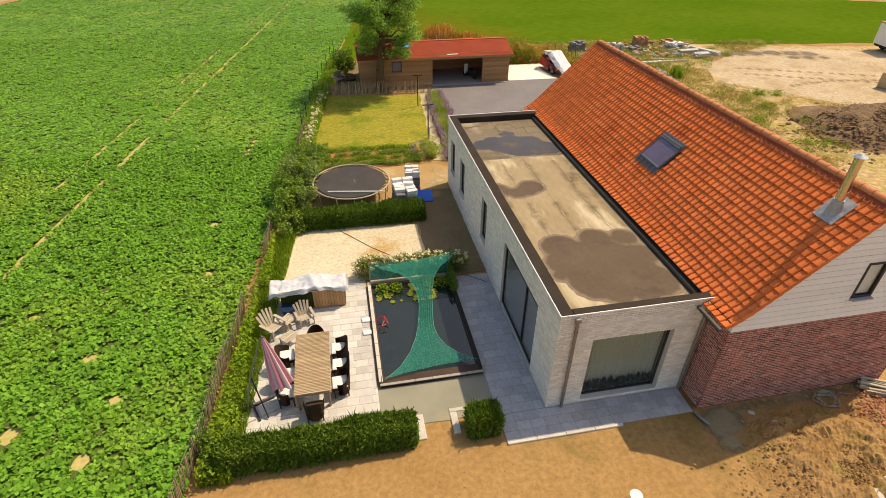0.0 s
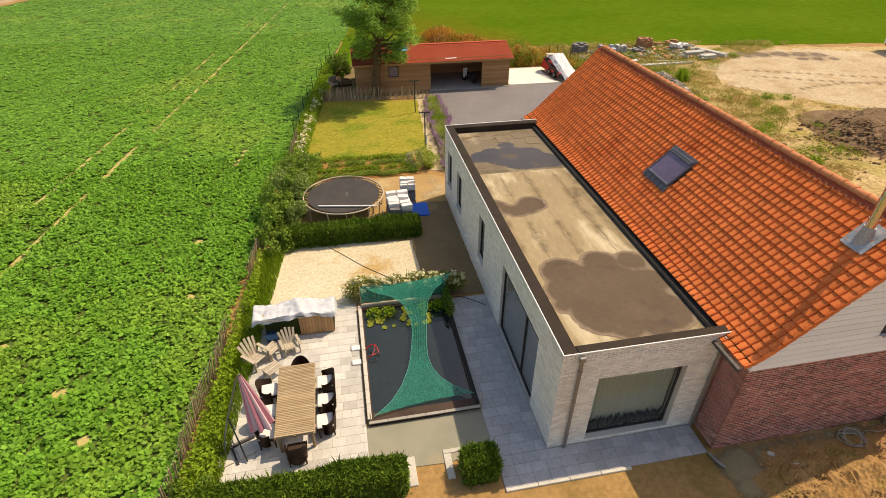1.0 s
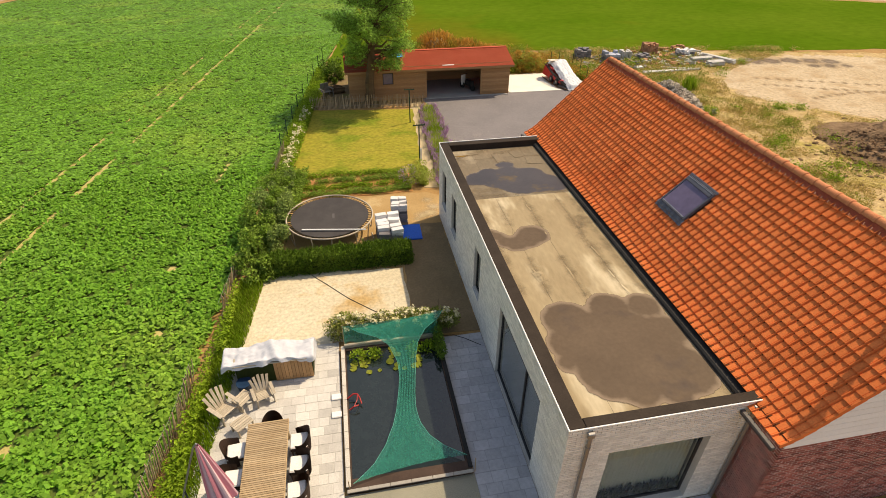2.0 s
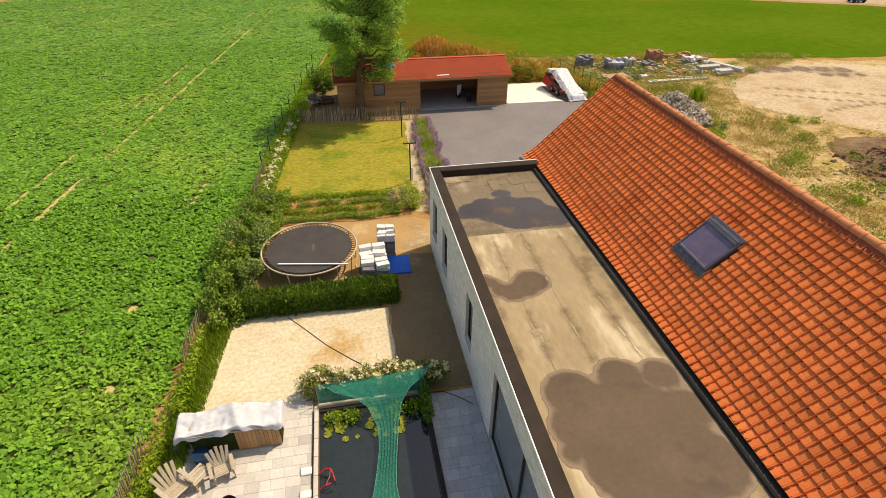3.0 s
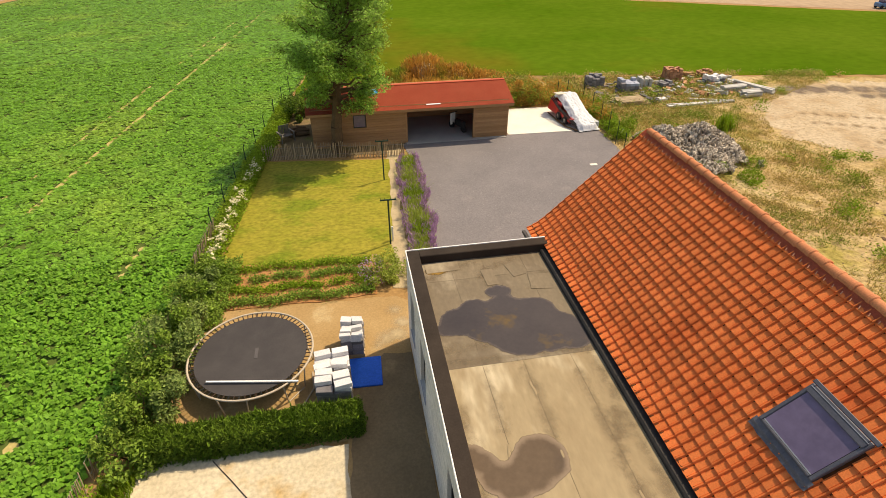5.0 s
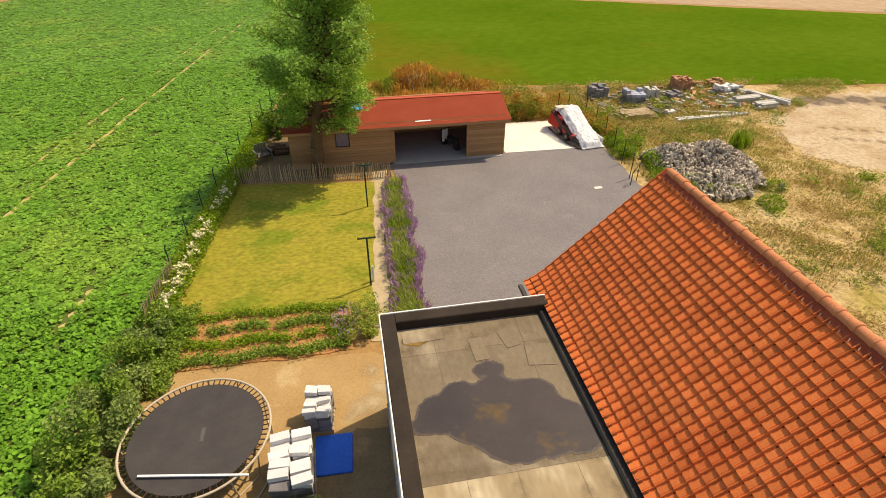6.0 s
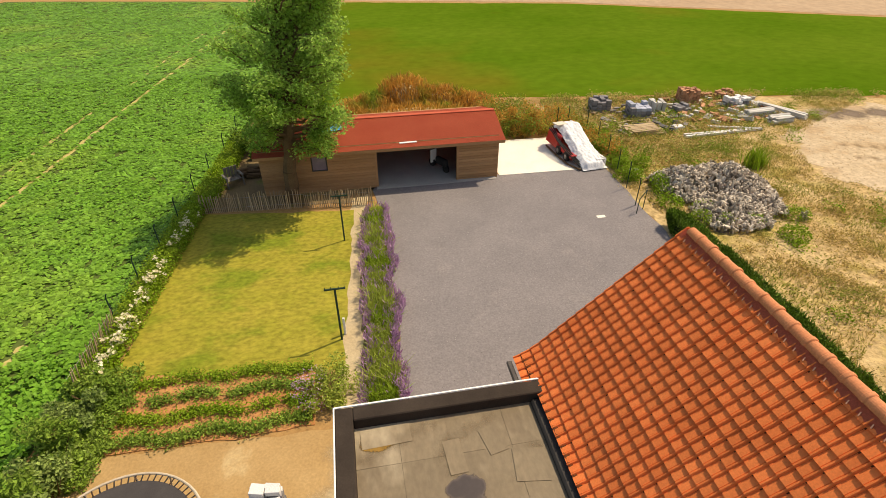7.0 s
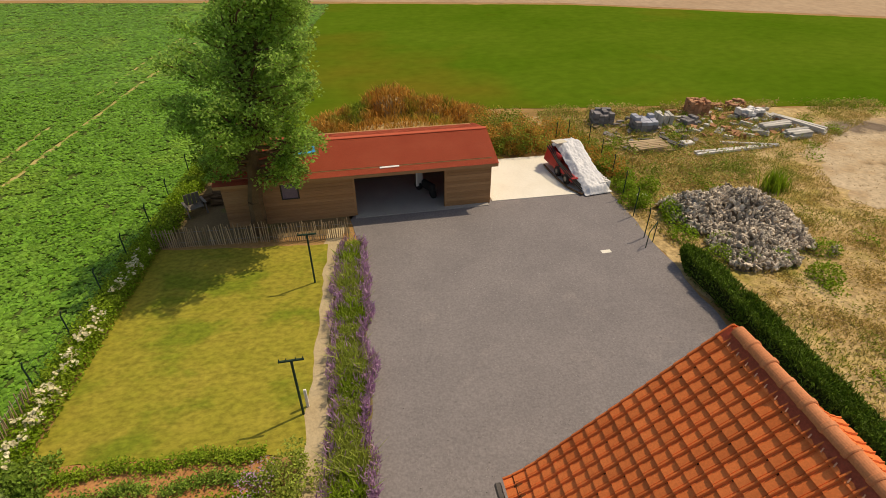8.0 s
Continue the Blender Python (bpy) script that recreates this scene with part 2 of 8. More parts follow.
def slab(name, poly, z0, z1, material, parent=None, label="", wobble=0.0, step=0.5, seed=0):
    """A flat piece of ground with the given outline, its edge wavering a little."""
    rng = random.Random(seed)
    out = []
    for i, p in enumerate(poly):
        a, b = Vector((*p, 0)), Vector((*poly[(i + 1) % len(poly)], 0))
        k = max(1, int((b - a).length / step)) if wobble else 1
        side = Vector((-(b - a).y, (b - a).x, 0)).normalized()
        for j in range(k):
            q = a.lerp(b, j / k)
            out.append(q + side * wobble * (rng.random() * 0.8 + noise.noise(q * 0.9 + Vector((seed, 0, 0))) - 0.4))
    bm = bmesh.new()
    top = bm.faces.new([bm.verts.new((v.x, v.y, z1)) for v in out])
    if top.normal.z < 0 or (top.normal_update() or top.normal.z < 0):
        top.normal_flip()
    ext = bmesh.ops.extrude_face_region(bm, geom=[top])
    bmesh.ops.translate(bm, vec=(0, 0, z0 - z1), verts=[v for v in ext["geom"] if isinstance(v, bmesh.types.BMVert)])
    bmesh.ops.recalc_face_normals(bm, faces=bm.faces)
    return part(name, bm, material, parent, label)


def ground_piece(name, poly, z1, material, label, category, **k):
    return tagged(slab(name, poly, -0.05, z1, material, **k), label, category, kind="structure")


def faded(m, lo=0.0, hi=0.10, scale=3.0, amount=0.10, tide=None, tide_at=(0.02, 0.16), most=1.0):
    """Lets a material thin out towards the edge of a patch, with an uneven tide line of another colour."""
    n, ln = m.node_tree.nodes, m.node_tree.links
    bsdf = n["Principled BSDF"]
    at = n.new("ShaderNodeAttribute")
    at.attribute_name = "depth"
    geo, nz = n.new("ShaderNodeNewGeometry"), n.new("ShaderNodeTexNoise")
    nz.inputs["Scale"].default_value, nz.inputs["Detail"].default_value = scale, 6.0
    nz.inputs["Roughness"].default_value = 0.65
    ln.new(geo.outputs["Position"], nz.inputs["Vector"])
    off = n.new("ShaderNodeMath")
    off.operation = "MULTIPLY_ADD"
    ln.new(nz.outputs["Fac"], off.inputs[0])
    off.inputs[1].default_value, off.inputs[2].default_value = 2 * amount, -amount
    add = n.new("ShaderNodeMath")
    ln.new(at.outputs["Fac"], add.inputs[0])
    ln.new(off.outputs[0], add.inputs[1])

    def ramp(a, b, top=1.0):
        r = n.new("ShaderNodeMapRange")
        r.inputs["To Max"].default_value = top
        r.interpolation_type = "SMOOTHSTEP"
        r.inputs["From Min"].default_value, r.inputs["From Max"].default_value = a, b
        ln.new(add.outputs[0], r.inputs["Value"])
        return r.outputs[0]

    if tide:
        k = n.new("ShaderNodeMix")
        k.data_type = "RGBA"
        ln.new(ramp(*tide_at), k.inputs[0])
        k.inputs[6].default_value = (*tide, 1)
        ln.new(bsdf.inputs["Base Color"].links[0].from_socket, k.inputs[7])
        ln.new(k.outputs[2], bsdf.inputs["Base Color"])
    clear, ms = n.new("ShaderNodeBsdfTransparent"), n.new("ShaderNodeMixShader")
    ln.new(ramp(lo, hi, most), ms.inputs[0])
    ln.new(clear.outputs[0], ms.inputs[1])
    ln.new(bsdf.outputs[0], ms.inputs[2])
    ln.new(ms.outputs[0], n["Material Output"].inputs["Surface"])
    return m


def patch(name, lobes, z, cell, material, label, category, bounds=None, reach=0.12, blend=14.0, parent=None):
    """A thin patch joined of round lobes (x, y, radius), that knows at each point how far inside its edge it lies."""
    x0, x1 = min(l[0] - l[2] for l in lobes) - reach, max(l[0] + l[2] for l in lobes) + reach
    y0, y1 = min(l[1] - l[2] for l in lobes) - reach, max(l[1] + l[2] for l in lobes) + reach
    if bounds:
        x0, x1, y0, y1 = max(x0, bounds[0]), min(x1, bounds[1]), max(y0, bounds[2]), min(y1, bounds[3])
    nx, ny = max(2, int((x1 - x0) / cell)), max(2, int((y1 - y0) / cell))
    gx, gy = np.meshgrid(np.linspace(x0, x1, nx + 1), np.linspace(y0, y1, ny + 1))
    d = np.zeros_like(gx)
    for x, y, r in lobes:
        d += np.exp(blend * np.clip(r - np.hypot(gx - x, gy - y), -3, 3))
    d = np.log(d + 1e-12) / blend
    v = np.stack([gx, gy, np.full_like(gx, z)], 2).reshape(-1, 3)
    i = (np.arange(ny)[:, None] * (nx + 1) + np.arange(nx)[None]).ravel()
    f = np.stack([i, i + 1, i + nx + 2, i + nx + 1], 1)
    f = f[d.ravel()[f].max(1) > -reach]
    used, inv = np.unique(f, return_inverse=True)
    ob = mesh_np(name, v[used], inv.reshape(-1, 4), material, parent)
    ob.data.attributes.new("depth", "FLOAT", "POINT").data.foreach_set("value", d.ravel()[used].astype(np.float32))
    return ob if parent else tagged(ob, label, category, kind="structure")


RNG = np.random.default_rng(4)


def leaves(name, centres, size, material, parent=None, label="", up=0.5, vary=0.5, ratio=0.5, rng=None):
    """Many small pointed leaves, each a folded pair of triangles, at the given places."""
    rng = rng or RNG
    c = np.asarray(centres, dtype=np.float64)
    n = len(c)
    nor = rng.normal(size=(n, 3))
    nor[:, 2] = np.abs(nor[:, 2]) + up
    nor /= np.linalg.norm(nor, axis=1)[:, None]
    u = np.cross(nor, rng.normal(size=(n, 3)))
    u /= np.linalg.norm(u, axis=1)[:, None] + 1e-9
    v = np.cross(nor, u)
    s = (size * (1 - vary / 2 + vary * rng.random(n)))[:, None]
    tip, base = c + u * s * 0.5, c - u * s * 0.5
    left = c + v * s * ratio * 0.5 + nor * s * 0.10
    right = c - v * s * ratio * 0.5 + nor * s * 0.10
    verts = np.stack([base, right, tip, left], 1).reshape(-1, 3)
    faces = np.arange(4 * n).reshape(n, 4)
    return mesh_np(name, verts, faces, material, parent, label)


def blades(name, feet, height, width, material, parent=None, label="", lean=0.4, rng=None):
    """Upright grass blades or stems, each one narrow bent strip."""
    rng = rng or RNG
    p = np.asarray(feet, dtype=np.float64)
    n = len(p)
    a = rng.random(n) * 2 * np.pi
    d = np.stack([np.cos(a), np.sin(a), np.zeros(n)], 1)
    t = rng.random(n) * 2 * np.pi
    lay = np.stack([np.cos(t), np.sin(t), np.zeros(n)], 1) * (lean * rng.random(n))[:, None]
    h = (height * (0.5 + 0.8 * rng.random(n)))[:, None]
    up = np.array([0, 0, 1.0])
    w = width * (0.6 + 0.8 * rng.random(n))[:, None]
    mid = p + up * h * 0.55 + lay * h * 0.4
    top = p + up * h * 0.95 + lay * h * 1.1
    verts = np.stack([p - d * w * 0.4, p + d * w * 0.4, mid + d * w * 0.5, mid - d * w * 0.5, top], 1).reshape(-1, 3)
    i = np.arange(n)[:, None] * 5
    faces = np.concatenate([i + [0, 1, 2], i + [0, 2, 3], i + [3, 2, 4]], 1).reshape(-1, 3)
    return mesh_np(name, verts, faces, material, parent, label)


def inside(poly, x, y):
    hit = np.zeros(len(x), bool)
    for (x0, y0), (x1, y1) in zip(poly, poly[1:] + poly[:1]):
        c = (y0 > y) != (y1 > y)
        hit ^= c & (x < (x1 - x0) * (y - y0) / ((y1 - y0) or 1e-9) + x0)
    return hit


def scatter(poly, n, z=0.0, rng=None):
    rng = rng or RNG
    xs, ys = [p[0] for p in poly], [p[1] for p in poly]
    x = rng.uniform(min(xs), max(xs), n * 3)
    y = rng.uniform(min(ys), max(ys), n * 3)
    ok = inside(poly, x, y)
    x, y = x[ok][:n], y[ok][:n]
    return np.stack([x, y, np.full(len(x), z)], 1)


def boxes_np(name, rows, material, parent=None, label=""):
    """Boxes in one mesh: rows of x0, x1, y0, y1, z0, z1."""
    r = np.asarray(rows, dtype=np.float64)
    idx = [[0, 2, 4], [1, 2, 4], [1, 3, 4], [0, 3, 4], [0, 2, 5], [1, 2, 5], [1, 3, 5], [0, 3, 5]]
    verts = np.stack([r[:, i] for i in idx], 1).reshape(-1, 3)
    f = np.array([[0, 3, 2, 1], [4, 5, 6, 7], [0, 1, 5, 4], [1, 2, 6, 5], [2, 3, 7, 6], [3, 0, 4, 7]])
    faces = (np.arange(len(r))[:, None, None] * 8 + f).reshape(-1, 4)
    return mesh_np(name, verts, faces, material, parent, label)


# ---- the ground and its pieces ----
def fence_x(y):
    """The line between the garden and the crop field."""
    return -9.85 + 0.1 * (y + 0.6)


bm = bmesh.new()
bmesh.ops.create_grid(bm, x_segments=60, y_segments=60, size=1500)
tagged(part("ground", bm, EARTH), "bare orange-brown earth reaching to the horizon", "ground", kind="structure")

CROP = [(-10.35, -6), (fence_x(8) - 0.35, 8), (fence_x(29) - 0.25, 29), (-5.6, 38), (1.6, 82), (-13, 85.3), (-34, 89.2), (-41, 90.2), (-46.5, 73), (-60, 58), (-110, 45), (-110, -30), (-12, -30)]
ground_piece("crop_field", CROP, 0.012, SHADED_SOIL, "shade-darkened field soil under a dense green beet crop", "field", wobble=0.15, step=1.2, seed=2)
DRY_SOIL = mat("dry_field_soil", (0.42, 0.35, 0.12), (0.52, 0.42, 0.17), 0.6, 9, 0.95, 0.3, dist=0.03)
for k, (base, w) in enumerate(((-19.98, 0.16), (-21.95, 0.12))):
    ground_piece("tramline", [(base - 0.828 - w, -6), (base - 0.828 + w, -6), (base + 0.138 * 74 + w, 74), (base + 0.138 * 74 - w, 74)], 0.018, DRY_SOIL, "dry wheel track through the crop", "track", wobble=0.1, step=1.0, seed=20 + k)
SPOTS = [(-13.83, 4.47, 0.35), (-12.53, 2.61, 0.32), (-14.98, 1.77, 0.5), (-12.78, 0.56, 0.42), (-16.5, 7.0, 0.3), (-11.2, 12.4, 0.32), (-10.9, 8.6, 0.3), (-10.35, 21.9, 0.28), (-10.45, 21.3, 0.30), (-10.55, 20.7, 0.26), (-10.62, 20.1, 0.30)]
SPOTS = [(x, y, r * 0.55) for x, y, r in SPOTS]
for k, (x, y, r) in enumerate(SPOTS):
    ground_piece("bare_spot", [(x + r * math.cos(a), y + r * 1.2 * math.sin(a)) for a in np.linspace(0, 5.8, 12)], 0.020, DRY_SOIL, "bare dry spot in the crop", "soil", wobble=0.1, step=0.15, seed=30 + k)
ground_piece("meadow", [(-5.6, 37.6), (1.5, 82), (29.5, 76), (62, 61.5), (150, 22), (150, 14), (48, 37.2), (37, 38.6), (24, 41), (16, 42.2), (9, 43.5), (1, 42)], 0.016, MEADOW,
             "smooth green meadow behind the shed", "meadow", wobble=0.35, step=1.5, seed=3)
ground_piece("ploughed_field", [(-400, 70), (-110, 47), (-61, 60), (-47.8, 74), (-42, 92), (-34, 91), (-13, 86.9), (1.6, 83.3), (29.5, 77.2), (62, 62.6), (150, 23), (700, 60), (700, 900), (-400, 900)], 0.008, PLOUGH,
             "pale brown ploughed soil beyond the meadow", "field", wobble=0.3, step=6, seed=4)
ground_piece("dry_lot", [(13.7, 14), (14.2, 27), (13.6, 31), (14.3, 36), (13, 41), (24, 40.7), (37, 38.3), (60, 33), (80, 10), (60, -12), (11.2, -0.2), (11.2, 10)], 0.010, LOT,
             "dry weedy building lot beside the house", "ground", wobble=0.5, step=1.2, seed=5)
ground_piece("sandy_clearing", [(27, 33.5), (31, 36.6), (38, 36.8), (50, 33), (60, 22), (40, 19), (31, 21.5), (27.5, 25), (24.5, 28)], 0.018, mat("worn_lot_sand", (0.44, 0.325, 0.195), (0.56, 0.45, 0.315), 0.22, 4, 0.95, 0.4, dist=0.05, c=(0.43, 0.31, 0.185), cscale=0.5, csize=0.50, fine_mix=0.24, contrast=0.8),
             "pale sand worn bare by vehicles", "ground", wobble=0.9, step=0.4, seed=6)
patch("shaded_topsoil", [(30.6, 35.5, 0.6), (32.0, 35.7, 0.8), (33.6, 35.5, 0.8), (35.4, 35.3, 0.8), (37.2, 34.9, 0.7), (38.8, 34.5, 0.6), (36.4, 33.4, 0.4), (37.6, 33.2, 0.5), (39.2, 33.0, 0.4)], 0.024, 0.15,
      faded(mat("grey_topsoil", (0.17, 0.125, 0.09), (0.26, 0.20, 0.15), 0.6, 6, 0.95, 0.5), -0.5, 0.6, 0.9, 0.7), "grey smear of spread topsoil", "ground", reach=0.9)
patch("wheel_ruts", [(28.5 + 0.75 * k, 29.5 - 0.32 * k + 0.12 * math.sin(k), 0.18) for k in range(20)] + [(29.0 + 0.75 * k, 31.2 - 0.30 * k, 0.16) for k in range(22)] + [(30.0 + 0.7 * k, 26.0 + 0.05 * k * (12 - k) / 3, 0.2) for k in range(13)], 0.022, 0.14,
      faded(mat("rutted_sand", (0.33, 0.225, 0.12), (0.41, 0.295, 0.175), 0.8, 5, 0.95, 0.4, dist=0.05), -0.25, 0.35, 1.2, 0.35), "darker wheel ruts across the worn sand", "ground", reach=0.5)
ground_piece("gravel_drive", [(2.3, 14.2), (1.55, 17), (2.05, 28.5), (1.6, 31.2), (8.2, 31.3), (14.1, 31.0), (13.9, 24), (13.9, 13), (11.2, 13), (4.3, 14)], 0.020, GRAVEL,
             "grey gravel drive in front of the shed", "driveway", wobble=0.12, step=0.5, seed=8)
ground_piece("concrete_pad", [(8.3, 31.05), (13.35, 30.95), (13.3, 35.3), (8.3, 35.4)], 0.045, CONCRETE, "pale concrete pad beside the shed", "concrete pad")
ground_piece("lawn", [(-6.95, 20.1), (-4.4, 19.75), (-0.05, 19.2), (0.72, 28.85), (-6.25, 29.7)], 0.030, LAWN, "yellowing mown lawn", "lawn", wobble=0.12, step=0.4, seed=9)
ground_piece("garden_path", [(-0.25, 17.5), (0.50, 17.4), (0.66, 20), (1.2, 28.8), (1.5, 30.3), (0.75, 30), (0.48, 28.8), (-0.2, 19.2)], 0.026, mat("path_sand", (0.44, 0.34, 0.20), (0.52, 0.42, 0.27), 0.8, 14, 0.95, 0.2), "narrow pale path beside the lawn", "path", wobble=0.14, step=0.35, seed=10)
ground_piece("sand_yard", [(-8.2, 7.0), (-7.75, 11.3), (-2.15, 10.9), (-2.25, 6.9), (-5, 7.2), (-5.1, 7.0)], 0.018, PALE, "bright pale sand yard", "sand", wobble=0.15, step=0.4, seed=11)
ground_piece("trampoline_yard", [(-7.6, 11.3), (-7.0, 17.2), (-0.2, 17.0), (2.2, 14.9), (0.3, 14.72), (0.0, 14.7), (0.0, 6.9), (-2.3, 6.9), (-2.2, 11)], 0.014, SAND, "trodden light brown sand", "sand", wobble=0.06, step=0.4, seed=12)
# strip in the outline of the extension's shadow, its shade painted into the colour
ground_piece("packed_earth", [(-2.18, 6.95), (-0.02, 6.85), (-0.02, 14.0), (-0.9, 14.1), (-1.9, 13.2), (-2.12, 11)], 0.024, mat("packed_earth", (0.20, 0.14, 0.078), (0.27, 0.19, 0.105), 0.6, 14, 0.95, 0.2, c=(0.33, 0.235, 0.125), cscale=0.5, csize=0.6), "earth along the wall, darkened to deepen the extension's shadow", "ground", wobble=0.10, step=0.3, seed=17)
patch("sand_spill", [(-0.35, 14.95, 0.42), (-0.75, 14.8, 0.35), (-0.15, 15.5, 0.35), (-0.35, 16.2, 0.28), (-1.05, 14.55, 0.22)], 0.021, 0.05,
      faded(mat("spilled_sand", (0.50, 0.39, 0.225), (0.60, 0.49, 0.325), 1.2, 12, 0.95, 0.2, fine_mix=0.2), -0.15, 0.45, 2.5, 0.18, most=0.8), "pale sand spilled by the extension's corner", "sand", reach=0.3)
ground_piece("grit_patch", [(-4.85, 0.15), (-1.45, 0.1), (-1.4, 1.6), (-4.85, 1.6)], 0.022, FINEGRIT, "fine grey grit before the pond", "grit", wobble=0.05, step=0.3, seed=13)
patch("mud_apron", [(4.75, -1.45, 0.50), (5.1, -1.25, 0.38), (4.75, -2.05, 0.40), (5.2, -1.75, 0.35), (5.6, -1.2, 0.25)] + [(5.9 + 0.3 * k, -1.05, 0.14) for k in range(14)], 0.006, 0.06,
      faded(mat("grey_mud", (0.23, 0.195, 0.11), (0.30, 0.245, 0.15), 0.8, 12, 0.9, 0.2), -0.12, 0.25, 2.2, 0.25), "greyish damp mud at the wall's foot", "mud", reach=0.3)


def paving(name, x0, x1, y0, y1, sx, sy, z, material, label, category, seed=0, gap=0.010, joint=JOINT):
    """Stone slabs laid in staggered rows over a bed of mortar; each slab is a piece of its own."""
    bed = tagged(part(name, boxed(x0, x1, y0, y1, -0.03, z - 0.008), joint), label, category, kind="structure")
    rng = random.Random(seed)
    meshes = {}
    rows = int(round((y1 - y0) / sy))
    for r in range(rows):
        x = x0 - (rng.choice((0.3, 0.5, 0.7)) * sx if r % 2 else 0)
        while x < x1 - 0.02:
            w = sx * rng.choice((1.0, 1.0, 0.7))
            a, b = max(x, x0) + gap / 2, min(x + w, x1) - gap / 2
            x += w
            if b - a < 0.05:
                continue
            key = round(b - a, 2)
            if key not in meshes:
                meshes[key] = bpy.data.meshes.new("slab")
                bmesh_tmp = boxed(-key / 2, key / 2, -sy / 2 + gap / 2, sy / 2 - gap / 2, -0.02, 0.0, bevel=0.004)
                bmesh_tmp.to_mesh(meshes[key])
                bmesh_tmp.free()
                meshes[key].materials.append(material)
            ob = new("slab", meshes[key])
            ob.parent = bed
            ob.matrix_basis = pose((a + b) / 2, y0 + (r + 0.5) * sy, z + rng.uniform(-0.002, 0.003), rng.uniform(-0.2, 0.2), rng.uniform(-0.2, 0.2), 0)
    return bed


# ---- brickwork ----
def courses(u0, u1, v0, v1, holes, length, height, joint, seed, half=True):
    """Bricks in stretcher bond over a wall face, cut at its openings: rows of u0, u1, v0, v1."""
    rng, out = random.Random(seed), []
    for r in range(int(math.ceil((v1 - v0) / height))):
        a, b = v0 + r * height, min(v0 + (r + 1) * height - joint, v1)
        if b - a < 0.015:
            continue
        cuts = sorted((h[0], h[1]) for h in holes if h[2] < (a + b) / 2 < h[3])
        spans, s = [], u0
        for h0, h1 in cuts:
            spans.append((s, h0))
            s = h1
        spans.append((s, u1))
        for s0, s1 in spans:
            u = s0 - (length / 2 if r % 2 else 0) + rng.uniform(-0.01, 0.01)
            while u < s1:
                p, q = max(u, s0), min(u + length - joint, s1)
                if q - p > 0.03:
                    out.append((p, q, a, b))
                u += length
    return out


def brick_face(wall, rows, place, axis, out, depth, material, near=None, limit=300, joined=None):
    """Lays the bricks before a wall: those within near(u, v), at most limit, as single pieces, the rest in one mesh.
    axis 'x': the face runs along x at y = place; axis 'y': along y at x = place. out: which way the face looks, 1 or -1."""
    rng = random.Random(7)
    single, rest, shared = [], [], {}
    for p in rows:
        full = near and near((p[0] + p[1]) / 2, (p[2] + p[3]) / 2) and len(single) < limit
        (single if full else rest).append(p)
    out_rows = []
    for u0, u1, v0, v1 in rest:
        d = depth + rng.uniform(-0.002, 0.002)
        a, b = sorted((place, place + out * d))
        out_rows.append((u0, u1, a, b, v0, v1) if axis == "x" else (a, b, u0, u1, v0, v1))
    if out_rows:
        tagged(boxes_np("brickwork", out_rows, joined or material, wall), kind="stuff")
    for u0, u1, v0, v1 in single:
        key = (round(u1 - u0, 2), round(v1 - v0, 3))
        if key not in shared:
            shared[key] = bpy.data.meshes.new("brick")
            w, h = key
            bmt = boxed(-w / 2, w / 2, -depth, depth, -h / 2, h / 2) if axis == "x" else boxed(-depth, depth, -w / 2, w / 2, -h / 2, h / 2)
            bmt.to_mesh(shared[key])
            bmt.free()
            shared[key].materials.append(material)
        ob = new("brick", shared[key])
        ob.parent = wall
        j = rng.uniform(-0.002, 0.002)
        c, v = (u0 + u1) / 2, (v0 + v1) / 2
        ob.matrix_basis = pose(c, place + out * j, v) if axis == "x" else pose(place + out * j, c, v)


def wall_boxes(u0, u1, z0, z1, holes):
    """The solid rectangles of a wall round its openings."""
    cuts, out = sorted({u0, u1, *[h[0] for h in holes], *[h[1] for h in holes]}), []
    for a, b in zip(cuts[:-1], cuts[1:]):
        z = z0
        for h in sorted((h for h in holes if h[0] <= a and h[1] >= b), key=lambda h: h[2]):
            if h[2] > z:
                out.append((a, b, z, h[2]))
            z = h[3]
        if z < z1:
            out.append((a, b, z, z1))
    return out


# ---- the flat-roofed extension ----
ext = thing("house_extension", pose(0, 0, 0), "long white brick extension with a flat felt roof and brown parapet", "house")
DOOR = (1.5, 4.92, 0.03, 2.70)
LEFT_HOLES = [DOOR, (7.25, 8.05, 1.0, 2.78), (11.05, 11.95, 1.0, 2.62), (13.1, 13.95, 1.1, 2.7)]
FRONT_HOLE = (1.07, 3.52, 0.14, 2.57)
INN = 0.06

bm = bmesh.new()
for a, b, z0, z1 in wall_boxes(0.025, 14.69, 0, 3.28, LEFT_HOLES):
    box(bm, INN - 0.045, 0.32, a, b, z0, z1)
bmesh.ops.remove_doubles(bm, verts=bm.verts, dist=0.0005)
wall_left = part("wall", bm, WHITE_MORTAR, ext)
bm = bmesh.new()
for a, b, z0, z1 in wall_boxes(0.325, 4.4, 0, 3.28, [FRONT_HOLE]):
    box(bm, a, b, INN - 0.045, 0.32, z0, z1)
bmesh.ops.remove_doubles(bm, verts=bm.verts, dist=0.0005)
wall_front = part("wall", bm, WHITE_MORTAR, ext)
part("wall", boxed(0.325, 4.4, 14.4, 14.69, 0, 3.28), WHITE_MORTAR, ext)
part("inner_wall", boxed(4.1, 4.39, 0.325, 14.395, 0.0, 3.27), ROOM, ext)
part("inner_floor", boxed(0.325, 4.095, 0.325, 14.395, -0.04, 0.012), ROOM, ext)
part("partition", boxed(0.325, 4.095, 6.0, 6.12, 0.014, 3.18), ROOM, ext)

